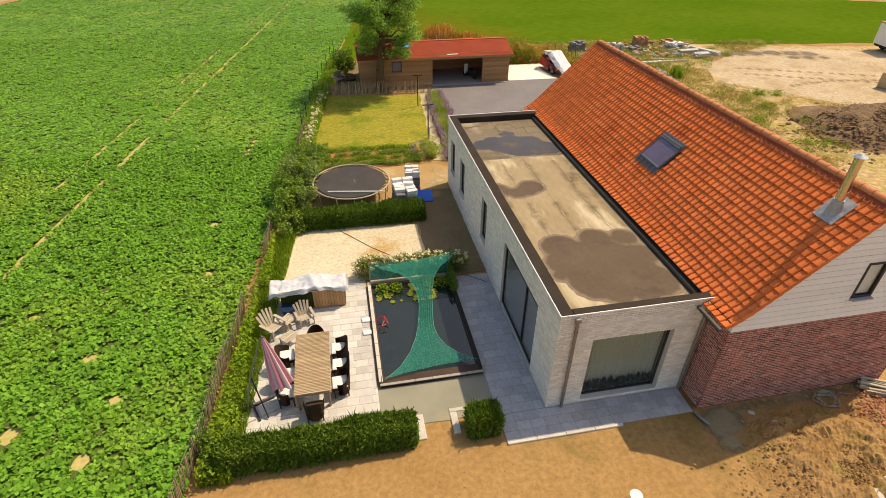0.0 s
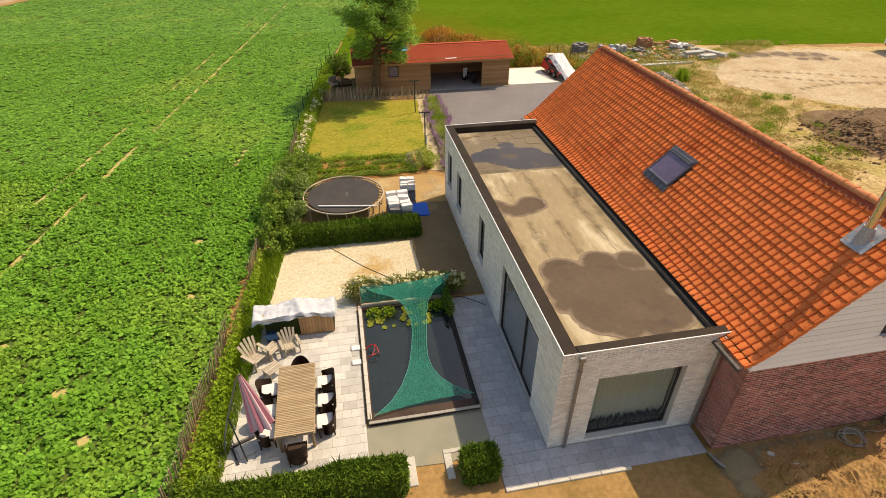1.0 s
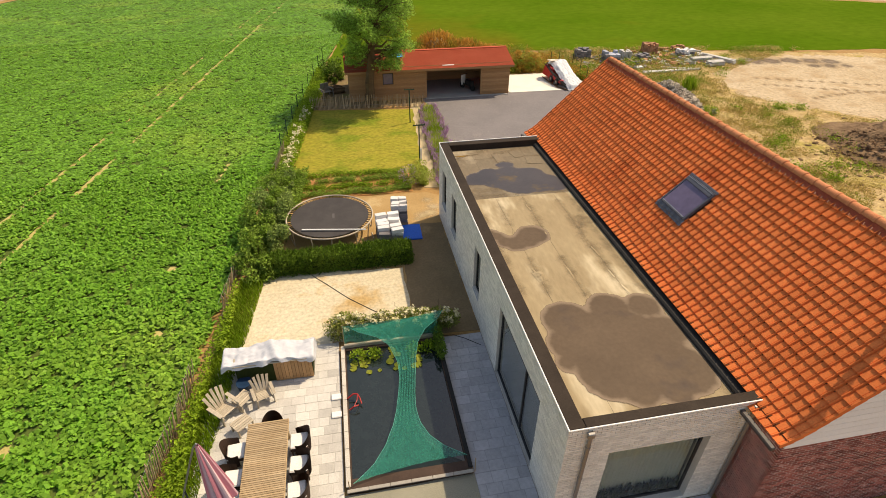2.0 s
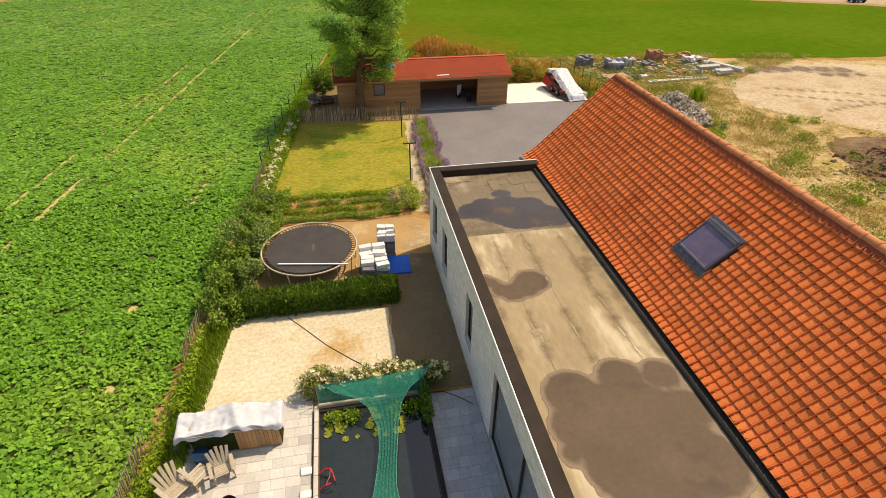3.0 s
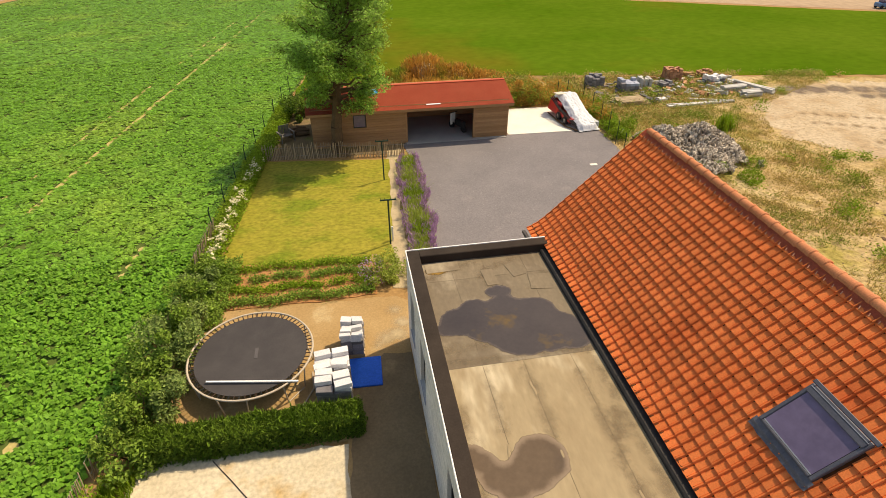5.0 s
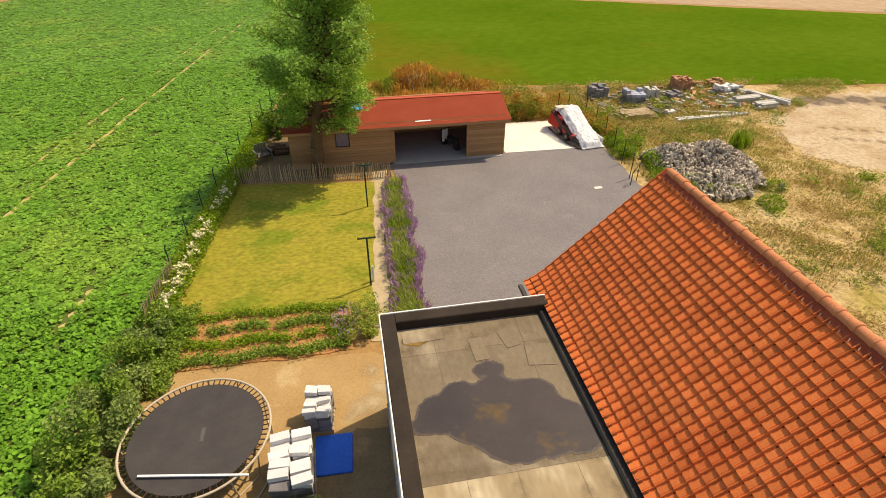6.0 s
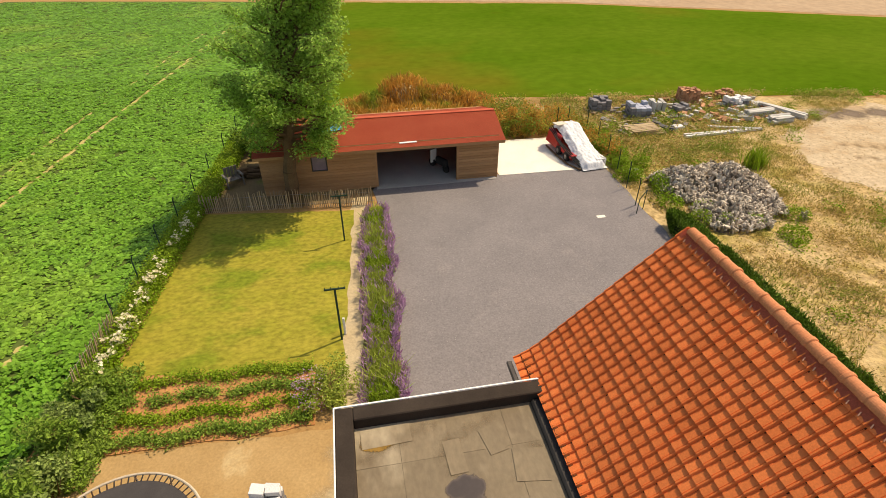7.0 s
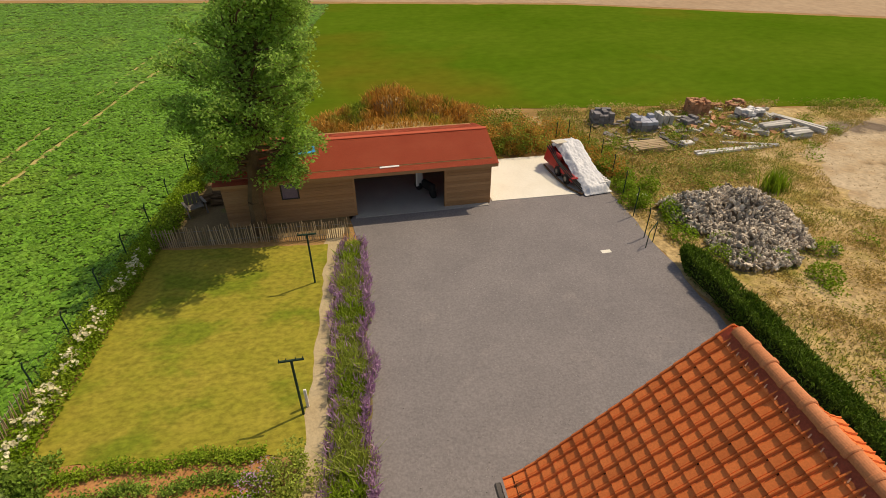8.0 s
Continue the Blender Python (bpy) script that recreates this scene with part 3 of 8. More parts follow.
# roof deck, felt sheets, parapet
part("roof_deck", boxed(0.325, 4.42, 0.325, 14.395, 3.19, 3.288), COPING, ext)
felt = part("felt_roof", boxed(0.30, 4.40, 0.26, 14.42, 3.289, 3.296), FELT_SEAM, ext)
for k, (x0, x1) in enumerate([(0.36, 1.24), (1.248, 2.235), (2.243, 3.43), (3.438, 4.19)]):
    for y0, y1 in ((0.27, 10.1), (10.108, 13.42), (13.428, 14.38)):
        bm = bmesh.new()
        bmesh.ops.create_grid(bm, x_segments=6, y_segments=22, size=0.5, matrix=Matrix.LocRotScale(((x0 + x1) / 2, (y0 + y1) / 2, 3.301), None, (x1 - x0, y1 - y0, 1)))
        for v in bm.verts:
            edge = 0.012 * noise.noise(Vector((v.co.x * 3, v.co.y * 2.2, k)))
            v.co.z += 0.004 * noise.noise(v.co * 1.3)
            v.co.x += edge if x0 + 0.01 < v.co.x < x1 - 0.01 else 0.4 * edge
            v.co.y += edge if y0 + 0.01 < v.co.y < y1 - 0.01 else 0
        bmesh.ops.solidify(bm, geom=bm.faces[:], thickness=0.005)
        part("felt_sheet", bm, FELT if y0 < 10 else FELT_DAMP, felt)
# lapped patches near the far end
for x0, x1, y0, y1, r in ((2.1, 2.45, 13.0, 13.75, 3), (3.35, 4.0, 12.6, 13.3, -8), (0.5, 1.5, 13.85, 14.3, 2), (2.9, 3.3, 13.3, 13.9, 12)):
    part("felt_patch", boxed(-(x1 - x0) / 2, (x1 - x0) / 2, -(y1 - y0) / 2, (y1 - y0) / 2, -0.003, 0.004, m=pose((x0 + x1) / 2, (y0 + y1) / 2, 3.311, 0, 0, r)), FELT_DAMP, felt)
bm = bmesh.new()
for x0, x1, y0, y1 in ((0.018, 0.38, 0.018, 14.70), (0.381, 4.42, 0.018, 0.275), (0.381, 4.42, 14.36, 14.70)):
    box(bm, x0, x1, y0, y1, 3.283, 3.585, bevel=0.02)
part("parapet", bm, COPING, ext)
bm = bmesh.new()
box(bm, -0.014, 0.017, -0.012, 14.735, 3.565, 3.60, bevel=0.005)
box(bm, 0.0175, 4.40, -0.012, 0.017, 3.575, 3.595, bevel=0.004)
box(bm, 0.0175, 4.40, 14.701, 14.74, 3.57, 3.60, bevel=0.004)
part("edge_trim", bm, WHITE_TRIM, ext, "thin white metal roof edge")
part("valley_gutter", boxed(4.12, 4.42, 0.28, 14.355, 3.24, 3.42, bevel=0.04), mat("black_gutter_felt", (0.035, 0.032, 0.03), (0.06, 0.055, 0.05), 2, 30, 0.8, 0.4), ext, "black felt gutter against the tiled roof")


ROOF_EDGE = (0.385, 4.115, 0.28, 14.355)
SILT_WET = faded(mat("damp_silt", (0.095, 0.066, 0.044), (0.145, 0.102, 0.068), 0.8, 9, 0.6, 0.0, c=(0.088, 0.064, 0.050), cscale=0.7, csize=0.55, fine_mix=0.08, contrast=0.85, spec=0.12),
                 -0.01, 0.02, 3.0, 0.10, tide=(0.245, 0.182, 0.128), tide_at=(0.02, 0.17))
POOL = faded(mat("shallow_roof_water", (0.050, 0.042, 0.042), (0.075, 0.062, 0.058), 0.8, 12, 0.26, 0.0, c=(0.15, 0.095, 0.028), cscale=0.9, csize=0.58, fine_mix=0.06, spec=0.28),
             -0.01, 0.02, 3.2, 0.13, tide=(0.125, 0.10, 0.085), tide_at=(0.0, 0.07))
patch("puddle", [(2.4, 2.15, 1.55), (1.38, 3.45, 0.72), (2.66, 3.70, 0.62), (3.62, 3.62, 0.52), (1.12, 2.6, 0.62), (3.4, 1.35, 0.85), (1.65, 1.5, 0.80), (3.75, 2.6, 0.6), (2.1, 0.85, 0.45), (2.9, 0.75, 0.45), (0.8, 2.0, 0.3)],
      3.3098, 0.035, SILT_WET, "drying brown silt puddle on the flat roof", "puddle", ROOF_EDGE)
patch("puddle", [(1.80, 7.52, 0.56), (1.50, 7.28, 0.50), (1.10, 7.12, 0.44), (0.80, 7.28, 0.36), (0.60, 7.62, 0.30), (0.45, 7.78, 0.28)], 3.3098, 0.03, SILT_WET, "small crescent of brown silt on the flat roof", "puddle", ROOF_EDGE, blend=22)
patch("puddle", [(2.5, 11.22, 1.0), (1.02, 11.66, 0.52), (0.60, 11.44, 0.22), (1.55, 11.95, 0.52), (1.6, 11.32, 0.52), (2.35, 11.90, 0.60), (3.1, 11.70, 0.60), (3.58, 11.1, 0.55), (3.72, 10.68, 0.48), (3.1, 10.75, 0.52), (2.38, 12.48, 0.14), (2.16, 12.70, 0.20), (2.54, 12.72, 0.20), (2.38, 12.82, 0.18)],
      3.3098, 0.03, POOL, "shallow dark rainwater puddle with an ochre bed on the flat roof", "puddle", ROOF_EDGE, blend=20)
DIRT = faded(mat("roof_dirt", (0.195, 0.145, 0.09), (0.26, 0.198, 0.128), 1.5, 14, 0.85, 0.0, fine_mix=0.12), -0.05, 0.30, 2.2, 0.26, most=0.6)
STREAKS = ((4.02, 0.5, 4.05, 3.6, 0.14), (0.55, 10.28, 4.0, 10.2, 0.10), (0.5, 10.7, 1.6, 10.75, 0.16), (2.2, 13.0, 2.28, 13.9, 0.10), (3.3, 12.7, 3.95, 13.3, 0.12), (0.5, 13.6, 1.9, 14.25, 0.10), (1.25, 8.2, 1.26, 9.9, 0.05),
           (2.25, 7.8, 2.24, 9.9, 0.06), (3.44, 4.4, 3.43, 9.6, 0.06), (1.26, 4.6, 1.25, 6.3, 0.05), (2.26, 4.3, 2.27, 6.2, 0.05), (3.3, 7.0, 3.8, 8.3, 0.16), (0.55, 4.6, 0.5, 9.0, 0.06), (3.95, 4.2, 3.98, 9.8, 0.10), (1.9, 13.4, 3.2, 14.2, 0.08))
for k, (x0, y0, x1, y1, r) in enumerate(STREAKS):
    m = max(2, int(math.hypot(x1 - x0, y1 - y0) / r))
    patch("roof_stain", [(x0 + (x1 - x0) * i / m, y0 + (y1 - y0) * i / m, r) for i in range(m + 1)], 3.3072 + 0.0001 * k, 0.05, DIRT, "soft brown dirt streak on the roofing felt", "stain", ROOF_EDGE, reach=0.25)
RUST_STAIN = faded(mat("rusty_stain", (0.20, 0.115, 0.028), (0.30, 0.175, 0.045), 2.5, 14, 0.6, 0.0, c=(0.13, 0.09, 0.05), cscale=1.6, csize=0.5), -0.02, 0.04, 5.0, 0.07)
patch("rust_stain", [(0.62, 13.95, 0.16), (0.85, 13.90, 0.15), (1.08, 13.98, 0.14), (1.28, 14.06, 0.08)], 3.3098, 0.025, RUST_STAIN, "rusty ochre stain in the roof's corner", "stain", ROOF_EDGE)
# wrinkles of the felt: low rounded ridges along the laps, and one torn blister
srng = random.Random(5)
for k in range(8):
    sx = srng.choice((1.244, 2.239, 3.434)) + srng.uniform(-0.05, 0.05)
    sy, ln = srng.uniform(4.2, 10), srng.uniform(0.25, 0.8)
    bm = bmesh.new()
    bmesh.ops.create_grid(bm, x_segments=6, y_segments=12, size=0.5, matrix=Matrix.Diagonal((0.07, ln, 1, 1)))
    for v in bm.verts:
        u, w = v.co.x / 0.035, v.co.y / (ln / 2)
        v.co.z = 0.010 * max(0.0, 1 - u * u) * max(0.0, 1 - w * w) - 0.002
        v.co.x += 0.02 * noise.noise(Vector((k, v.co.y * 5, 0)))
    wr = part("felt_wrinkle", bm, FELT, felt)
    wr.matrix_basis = pose(sx, sy, 3.307, 0, 0, srng.uniform(-9, 9))
bm = bmesh.new()
bmesh.ops.create_grid(bm, x_segments=10, y_segments=14, size=0.5, matrix=Matrix.Diagonal((0.34, 0.50, 1, 1)))
for v in bm.verts:
    e = max(0.0, 1 - (v.co.x / 0.17) ** 2) * max(0.0, 1 - (v.co.y / 0.25) ** 2)
    v.co.z = 0.055 * e * (0.4 + abs(noise.noise(v.co * 11))) - 0.002
wr = part("felt_blister", bm, FELT, felt)
wr.matrix_basis = pose(1.28, 5.35, 3.307, 0, 0, 10)

# windows and doors of the extension


def window(parent, axis, place, out, u0, u1, z0, z1, mullions=(), transoms=(), bar=0.06, depth=0.07, glass_mat=GLASS, sill=True, name="window", label=""):
    """A framed window set back in its opening."""
    def bx(a, b, d0, d1, za, zb, **k):
        p, q = sorted((place + out * d0, place + out * d1))
        return boxed(a, b, p, q, za, zb, **k) if axis == "x" else boxed(p, q, a, b, za, zb, **k)

    bm = bmesh.new()
    segs = [(u0, u0 + bar, z0, z1), (u1 - bar, u1, z0, z1), (u0 + bar, u1 - bar, z0, z0 + bar), (u0 + bar, u1 - bar, z1 - bar, z1)]
    segs += [(m - bar / 2, m + bar / 2, z0 + bar, z1 - bar) for m in mullions]
    for a, b, c, d in segs:
        p, q = sorted((place, place + out * depth))
        box(bm, *((a, b, p, q) if axis == "x" else (p, q, a, b)), c, d, bevel=0.006)
    win = part(name, bm, DARK_FRAME, parent, label)
    edges = [u0 + bar, *[v for m in sorted(mullions) for v in (m - bar / 2, m + bar / 2)], u1 - bar]
    for a, b in zip(edges[::2], edges[1::2]):
        pane = part("pane", bx(a, b, depth * 0.4, depth * 0.4 + 0.012, z0 + bar, z1 - bar), glass_mat, win)
        pane.visible_shadow = False
    if sill:
        part("sill", bx(u0, u1, 0.0, 0.19, z0 - 0.05, z0 - 0.004, bevel=0.006), BLUESTONE, win)
    return win


window(ext, "y", 0.16, -1, DOOR[0] + 0.005, DOOR[1] - 0.005, DOOR[2], DOOR[3] - 0.005, mullions=(2.72,), sill=False, name="sliding_door", label="dark framed glass sliding door")
for a, b in ((1.57, 2.68), (2.76, 4.85)):
    part("screen", boxed(0.185, 0.195, a, b, 0.10, 2.60), mat("grey_screen", (0.27, 0.255, 0.26), (0.31, 0.295, 0.30), 2, 40, 0.8, 0.0), ext, "grey woven sun screen")
part("blind_box", boxed(0.06, 0.14, DOOR[0] + 0.03, DOOR[1] - 0.03, 2.52, 2.69), DARK_FRAME, ext)
for h in LEFT_HOLES[1:]:
    window(ext, "y", 0.17, -1, h[0] + 0.005, h[1] - 0.005, h[2], h[3] - 0.005)
window(ext, "x", 0.24, -1, FRONT_HOLE[0] + 0.005, FRONT_HOLE[1] - 0.005, FRONT_HOLE[2], FRONT_HOLE[3] - 0.005, bar=0.05, label="large dark framed fixed window")
# sheer curtain behind the big window
cols, top, me_v, me_f = 120, 2.5, [], []
for i in range(cols + 1):
    x = 1.12 + 2.34 * i / cols
    y = 0.35 + 0.02 * math.sin(i * 1.3)
    hem = 0.20 + 0.02 * abs(((i / 9.0) % 1) - 0.5) + 0.04 * noise.noise(Vector((i * 0.3, 0, 0)))
    me_v += [(x, y, top), (x, y, hem)]
    if i:
        me_f.append((2 * i - 2, 2 * i - 1, 2 * i + 1, 2 * i))
tagged(mesh_np("curtain", me_v, me_f, CURTAIN, None, smooth=True), "sheer pale curtain behind the big window", "curtain")
wp = np.stack([np.linspace(1.15, 3.45, 300), np.full(300, 0.285), np.full(300, 0.17)], 1)
wp = wp[np.sin(np.arange(300) * 0.21) > -0.75]
# silhouette-dark plants: the shade indoors is put into their colour
tagged(blades("window_plants", wp, 0.42, 0.09, SHADE_FILL, lean=0.25, rng=np.random.default_rng(8)), "dark row of spiky potted plants inside the window", "plants", kind="stuff")

# downpipes
for x, y in ((0.47, -0.06), (4.27, -0.06)):
    dp = thing("downpipe", pose(x, y, 0), "brown-grey zinc rain downpipe on the white brick wall", "downpipe", "downpipes")
    part("pipe", tube(bmesh.new(), (0, 0, 0.02), (0, 0, 3.49), 0.045, seg=12), ZINC, dp)
    for z in (0.6, 1.9, 3.0):
        part("bracket", tube(bmesh.new(), (0, 0, z), (0, 0, z + 0.04), 0.054, seg=12), ZINC, dp)
    part("hopper", boxed(-0.08, 0.08, -0.05, 0.03, 3.36, 3.50, bevel=0.015), ZINC, dp)

# ---- the old house with the tiled roof ----
house = thing("house", pose(0, 0, 0), "red brick house with an orange pantile roof and pale gable boarding", "house")
HX0, HX1, HY0, HY1, WALL_H = 4.42, 10.78, -0.85, 15.2, 3.10
RIDGE_X, RIDGE_Z = 7.6, 6.56
PROF = [(4.12, 3.405), (4.305, 3.494), (4.53, 3.64), (4.737, 3.815), (RIDGE_X, RIDGE_Z)]
EAVE, KICK = PROF[0], PROF[3]
GWIN = (7.72, 8.36, 3.78, 4.92)
bm = bmesh.new()
box(bm, HX0 + 0.006, HX1 - 0.02, HY0 + 0.006, HY0 + 0.30, 0, WALL_H)
front_wall = part("wall", bm, RED_MORTAR, house)
bm = bmesh.new()
box(bm, HX0 + 0.006, HX0 + 0.30, HY0 + 0.301, HY1 - 0.02, 0, WALL_H)
side_wall = part("wall", bm, RED_MORTAR, house)
part("wall", boxed(HX1 - 0.3, HX1 - 0.02, HY0 + 0.301, HY1 - 0.02, 0, WALL_H), RED_BRICK, house)
part("wall", boxed(HX0 + 0.301, HX1 - 0.301, HY1 - 0.3, HY1 - 0.02, 0, WALL_H), RED_BRICK, house)


def roof_z(x):
    """Underside of the roof at x."""
    x = x if x <= RIDGE_X else 2 * RIDGE_X - x
    for (xa, za), (xb, zb) in zip(PROF[:-1], PROF[1:]):
        if x <= xb:
            break
    return za + (x - xa) * (zb - za) / (xb - xa)


def gable(y0, y1, board, hole=None):
    """A gable end clad with horizontal boards and open joints."""
    back = bmesh.new()
    xs = [HX0 + 0.05, KICK[0], RIDGE_X, 2 * RIDGE_X - KICK[0], HX1 - 0.05]
    for yy in (y0 + 0.06, y1):
        back.verts.ensure_lookup_table()
        back.faces.new([back.verts.new(p) for p in [(xs[0], yy, WALL_H), (xs[-1], yy, WALL_H)] + [(x, yy, roof_z(x) - 0.06) for x in reversed(xs)]])
    back.verts.ensure_lookup_table()
    n = len(back.verts) // 2
    for i in range(n):
        j = (i + 1) % n
        back.faces.new([back.verts[i], back.verts[j], back.verts[n + j], back.verts[n + i]])
    bmesh.ops.recalc_face_normals(back, faces=back.faces)
    g = part("gable_wall", back, SIDING, house)
    z = WALL_H
    while z < RIDGE_Z - 0.2:
        zt = min(z + board, RIDGE_Z - 0.1)
        # how far in the roof cuts the board, at its foot and its head
        def edge(h):
            x = HX0
            while x < RIDGE_X and roof_z(x) - 0.05 < h:
                x += 0.02
            return max(x, HX0)
        spans = [(edge(z), edge(zt), 2 * RIDGE_X - edge(z), 2 * RIDGE_X - edge(zt))]
        if hole and hole[2] < zt and hole[3] > z:
            a = spans[0]
            spans = [(a[0], a[1], hole[0], hole[0]), (hole[1], hole[1], a[2], a[3])]
        for p, q, r, s in spans:
            if r - p < 0.1:
                continue
            bm = bmesh.new()
            q, s = min(q, s - 0.02), s
            front, head, top = y0 - 0.034, y0 - 0.028, zt - 0.018
            vs = [bm.verts.new(v) for v in ((p, front, z), (r, front, z), (s, head, top), (q, head, top), (p, y0 + 0.05, z), (r, y0 + 0.05, z), (s, y0 + 0.05, top), (q, y0 + 0.05, top))]
            for f in ((0, 1, 2, 3), (7, 6, 5, 4), (4, 5, 1, 0), (3, 2, 6, 7), (5, 6, 2, 1), (4, 0, 3, 7)):
                bm.faces.new([vs[i] for i in f])
            part("board", bm, SIDING, g)
        z = zt
    return g


gable(HY0, HY0 + 0.3, 0.19, GWIN)
gable_back = bmesh.new()
for yy in (HY1 - 0.3, HY1 - 0.03):
    gable_back.faces.new([gable_back.verts.new(p) for p in ((HX0, yy, WALL_H + 0.003), (HX1, yy, WALL_H + 0.003), (2 * RIDGE_X - KICK[0], yy, KICK[1] - 0.07), (RIDGE_X, yy, RIDGE_Z - 0.07), (KICK[0], yy, KICK[1] - 0.07))])
part("gable_wall", gable_back, SIDING, house)
window(house, "x", HY0 + 0.04, -1, *GWIN, bar=0.07, depth=0.09, label="dark framed attic window")
bm = bmesh.new()
box(bm, GWIN[0] - 0.07, GWIN[0] - 0.003, HY0 - 0.03, HY0 + 0.02, GWIN[2] - 0.07, GWIN[3] + 0.07)
box(bm, GWIN[1] + 0.003, GWIN[1] + 0.07, HY0 - 0.03, HY0 + 0.02, GWIN[2] - 0.07, GWIN[3] + 0.07)
box(bm, GWIN[0] - 0.003, GWIN[1] + 0.003, HY0 - 0.03, HY0 + 0.02, GWIN[3] + 0.003, GWIN[3] + 0.07)
box(bm, GWIN[0] - 0.10, GWIN[1] + 0.10, HY0 - 0.06, HY0 + 0.02, GWIN[2] - 0.13, GWIN[2] - 0.073)
part("window_surround", bm, SIDING, house)

# roof boards under the tiles
bm = bmesh.new()
RY0, RY1 = -0.98, 15.54
for sgn in (1, -1):
    prof = [(x if sgn == 1 else 2 * RIDGE_X - x, z) for x, z in PROF]
    for (xa, za), (xb, zb) in zip(prof[:-1], prof[1:]):
        pieces = [(RY0 + 0.03, RY1 - 0.03, xa, za)]
        if sgn == 1 and xa == EAVE[0]:
            pieces = [(RY0 + 0.03, -0.02, xa, za), (-0.02, 14.73, 4.29, roof_z(4.29)), (14.73, RY1 - 0.03, xa, za)]
        for ya, yb, xl, zl in pieces:
            quad = [bm.verts.new(p) for p in ((xl, ya, zl), (xl, yb, zl), (xb, yb, zb), (xb, ya, zb))]
            bm.faces.new(quad if sgn == -1 else quad[::-1])
bmesh.ops.remove_doubles(bm, verts=bm.verts, dist=0.002)
bmesh.ops.solidify(bm, geom=bm.faces[:], thickness=0.05)
roof = part("roof", bm, ROOF_DARK, house, "orange clay pantile roof")
TILE_W, TILE_L = 0.2065, 0.28


def tile_arrays():
    """One clay tile: a shallow pan with a rounded roll along one side, its lower edge thick."""
    us = [0.0, 0.018, 0.034, 0.090, 0.146, 0.156, 0.174, 0.190, 0.204]
    ns = [-0.022, -0.022, -0.002, 0.002, -0.001, -0.010, 0.020, 0.018, -0.022]
    v = []
    for t, lift in ((-0.02, 0.052), (TILE_L, 0.014)):
        v += [(u - TILE_W / 2, t, n + lift) for u, n in zip(us, ns)]
    v += [(u - TILE_W / 2, -0.02, n + 0.004) for u, n in zip(us, ns)]
    k = len(us)
    f = [(i, i + 1, k + i + 1, k + i) for i in range(k - 1)] + [(2 * k + i, 2 * k + i + 1, i + 1, i) for i in range(k - 1)]
    f += [(2 * k, 0, k, k), (k - 1, 3 * k - 1, 2 * k - 1, 2 * k - 1)]
    return np.array(v), f


tv, tf = tile_arrays()
tile_mesh = bpy.data.meshes.new("tile")
tile_mesh.from_pydata(tv.tolist(), [], [tuple(dict.fromkeys(f)) for f in tf])
tile_mesh.materials.append(TILE)
rng = random.Random(12)
slopes = []
for (xa, za), (xb, zb), n in zip(PROF[:-1], PROF[1:], (1, 1, 1, 15)):
    d = Vector((xb - xa, 0, zb - za))
    for i in range(n):
        slopes.append((Vector((xa, 0, za)) + d * (i / n), d.normalized()))
joined_v, joined_f, count, singles = [], [], 0, 0
for sgn in (1, -1):
    for row, (o, d) in enumerate(slopes):
        for col in range(80):
            y = RY0 + (col + 0.5) * TILE_W
            mid = o + d * 0.13
            if sgn == 1 and row < 1 and 0.0 < y < 14.62:
                continue
            if sgn == 1 and 5.50 < y < 6.70 and 5.60 < mid.x < 6.34:
                continue
            nrm = Vector((-d.z, 0, d.x))
            rot = Matrix(((0, d.x, nrm.x), (-1, 0, 0), (0, d.z, nrm.z)))
            at = Vector((o.x, y, o.z))
            rot = rot @ Euler((rng.uniform(-0.012, 0.012), rng.uniform(-0.012, 0.012), rng.uniform(-0.012, 0.012))).to_matrix()
            at += nrm * rng.uniform(-0.002, 0.006)
            m = Matrix.Translation(at) @ rot.to_4x4()
            if sgn == -1:
                m = Matrix.Translation((2 * RIDGE_X, 0, 0)) @ Matrix.Scale(-1, 4, (1, 0, 0)) @ m
            if sgn == 1 and 4.3 < y < 8.0:
                singles += 1
                ob = new("tile", tile_mesh)
                ob.parent = roof
                ob.matrix_basis = m
                continue
            a = np.array(m)
            joined_v.append(tv @ a[:3, :3].T + a[:3, 3])
            joined_f += [[count + i for i in (f if sgn == 1 else f[::-1])] for f in tf]
            count += len(tv)
me = bpy.data.meshes.new("tiles")
me.from_pydata(np.concatenate(joined_v).tolist(), [], [tuple(dict.fromkeys(f)) for f in joined_f])
me.materials.append(TILE_JOINED)
ob = tagged(new("tiles", me), kind="stuff")
ob.parent = roof

# ridge caps, verge tiles
cap = bmesh.new()
rings = []
for t, r in ((0.0, 0.122), (0.015, 0.136), (0.07, 0.136), (0.085, 0.122), (0.38, 0.114)):
    rings.append([cap.verts.new((r * math.cos(math.pi * i / 12), t, r * math.sin(math.pi * i / 12) - 0.03)) for i in range(13)])
for p, q in zip(rings[:-1], rings[1:]):
    for i in range(12):
        cap.faces.new((p[i], p[i + 1], q[i + 1], q[i]))
    cap.faces.new((p[0], q[0], q[12], p[12]))
cap.faces.new(rings[0])
cap.faces.new(rings[-1][::-1])
bmesh.ops.recalc_face_normals(cap, faces=cap.faces)
first = part("ridge_cap", cap, RIDGE, roof)
first.matrix_basis = pose(RIDGE_X, RY0, RIDGE_Z + 0.025)
for i in range(1, 45):
    ob = new("ridge_cap", first.data)
    ob.parent = roof
    ob.matrix_basis = pose(RIDGE_X + rng.uniform(-0.006, 0.006), RY0 + i * 0.364, RIDGE_Z + 0.025 + rng.uniform(-0.006, 0.006), 0, rng.uniform(-2, 2), rng.uniform(-0.8, 0.8))
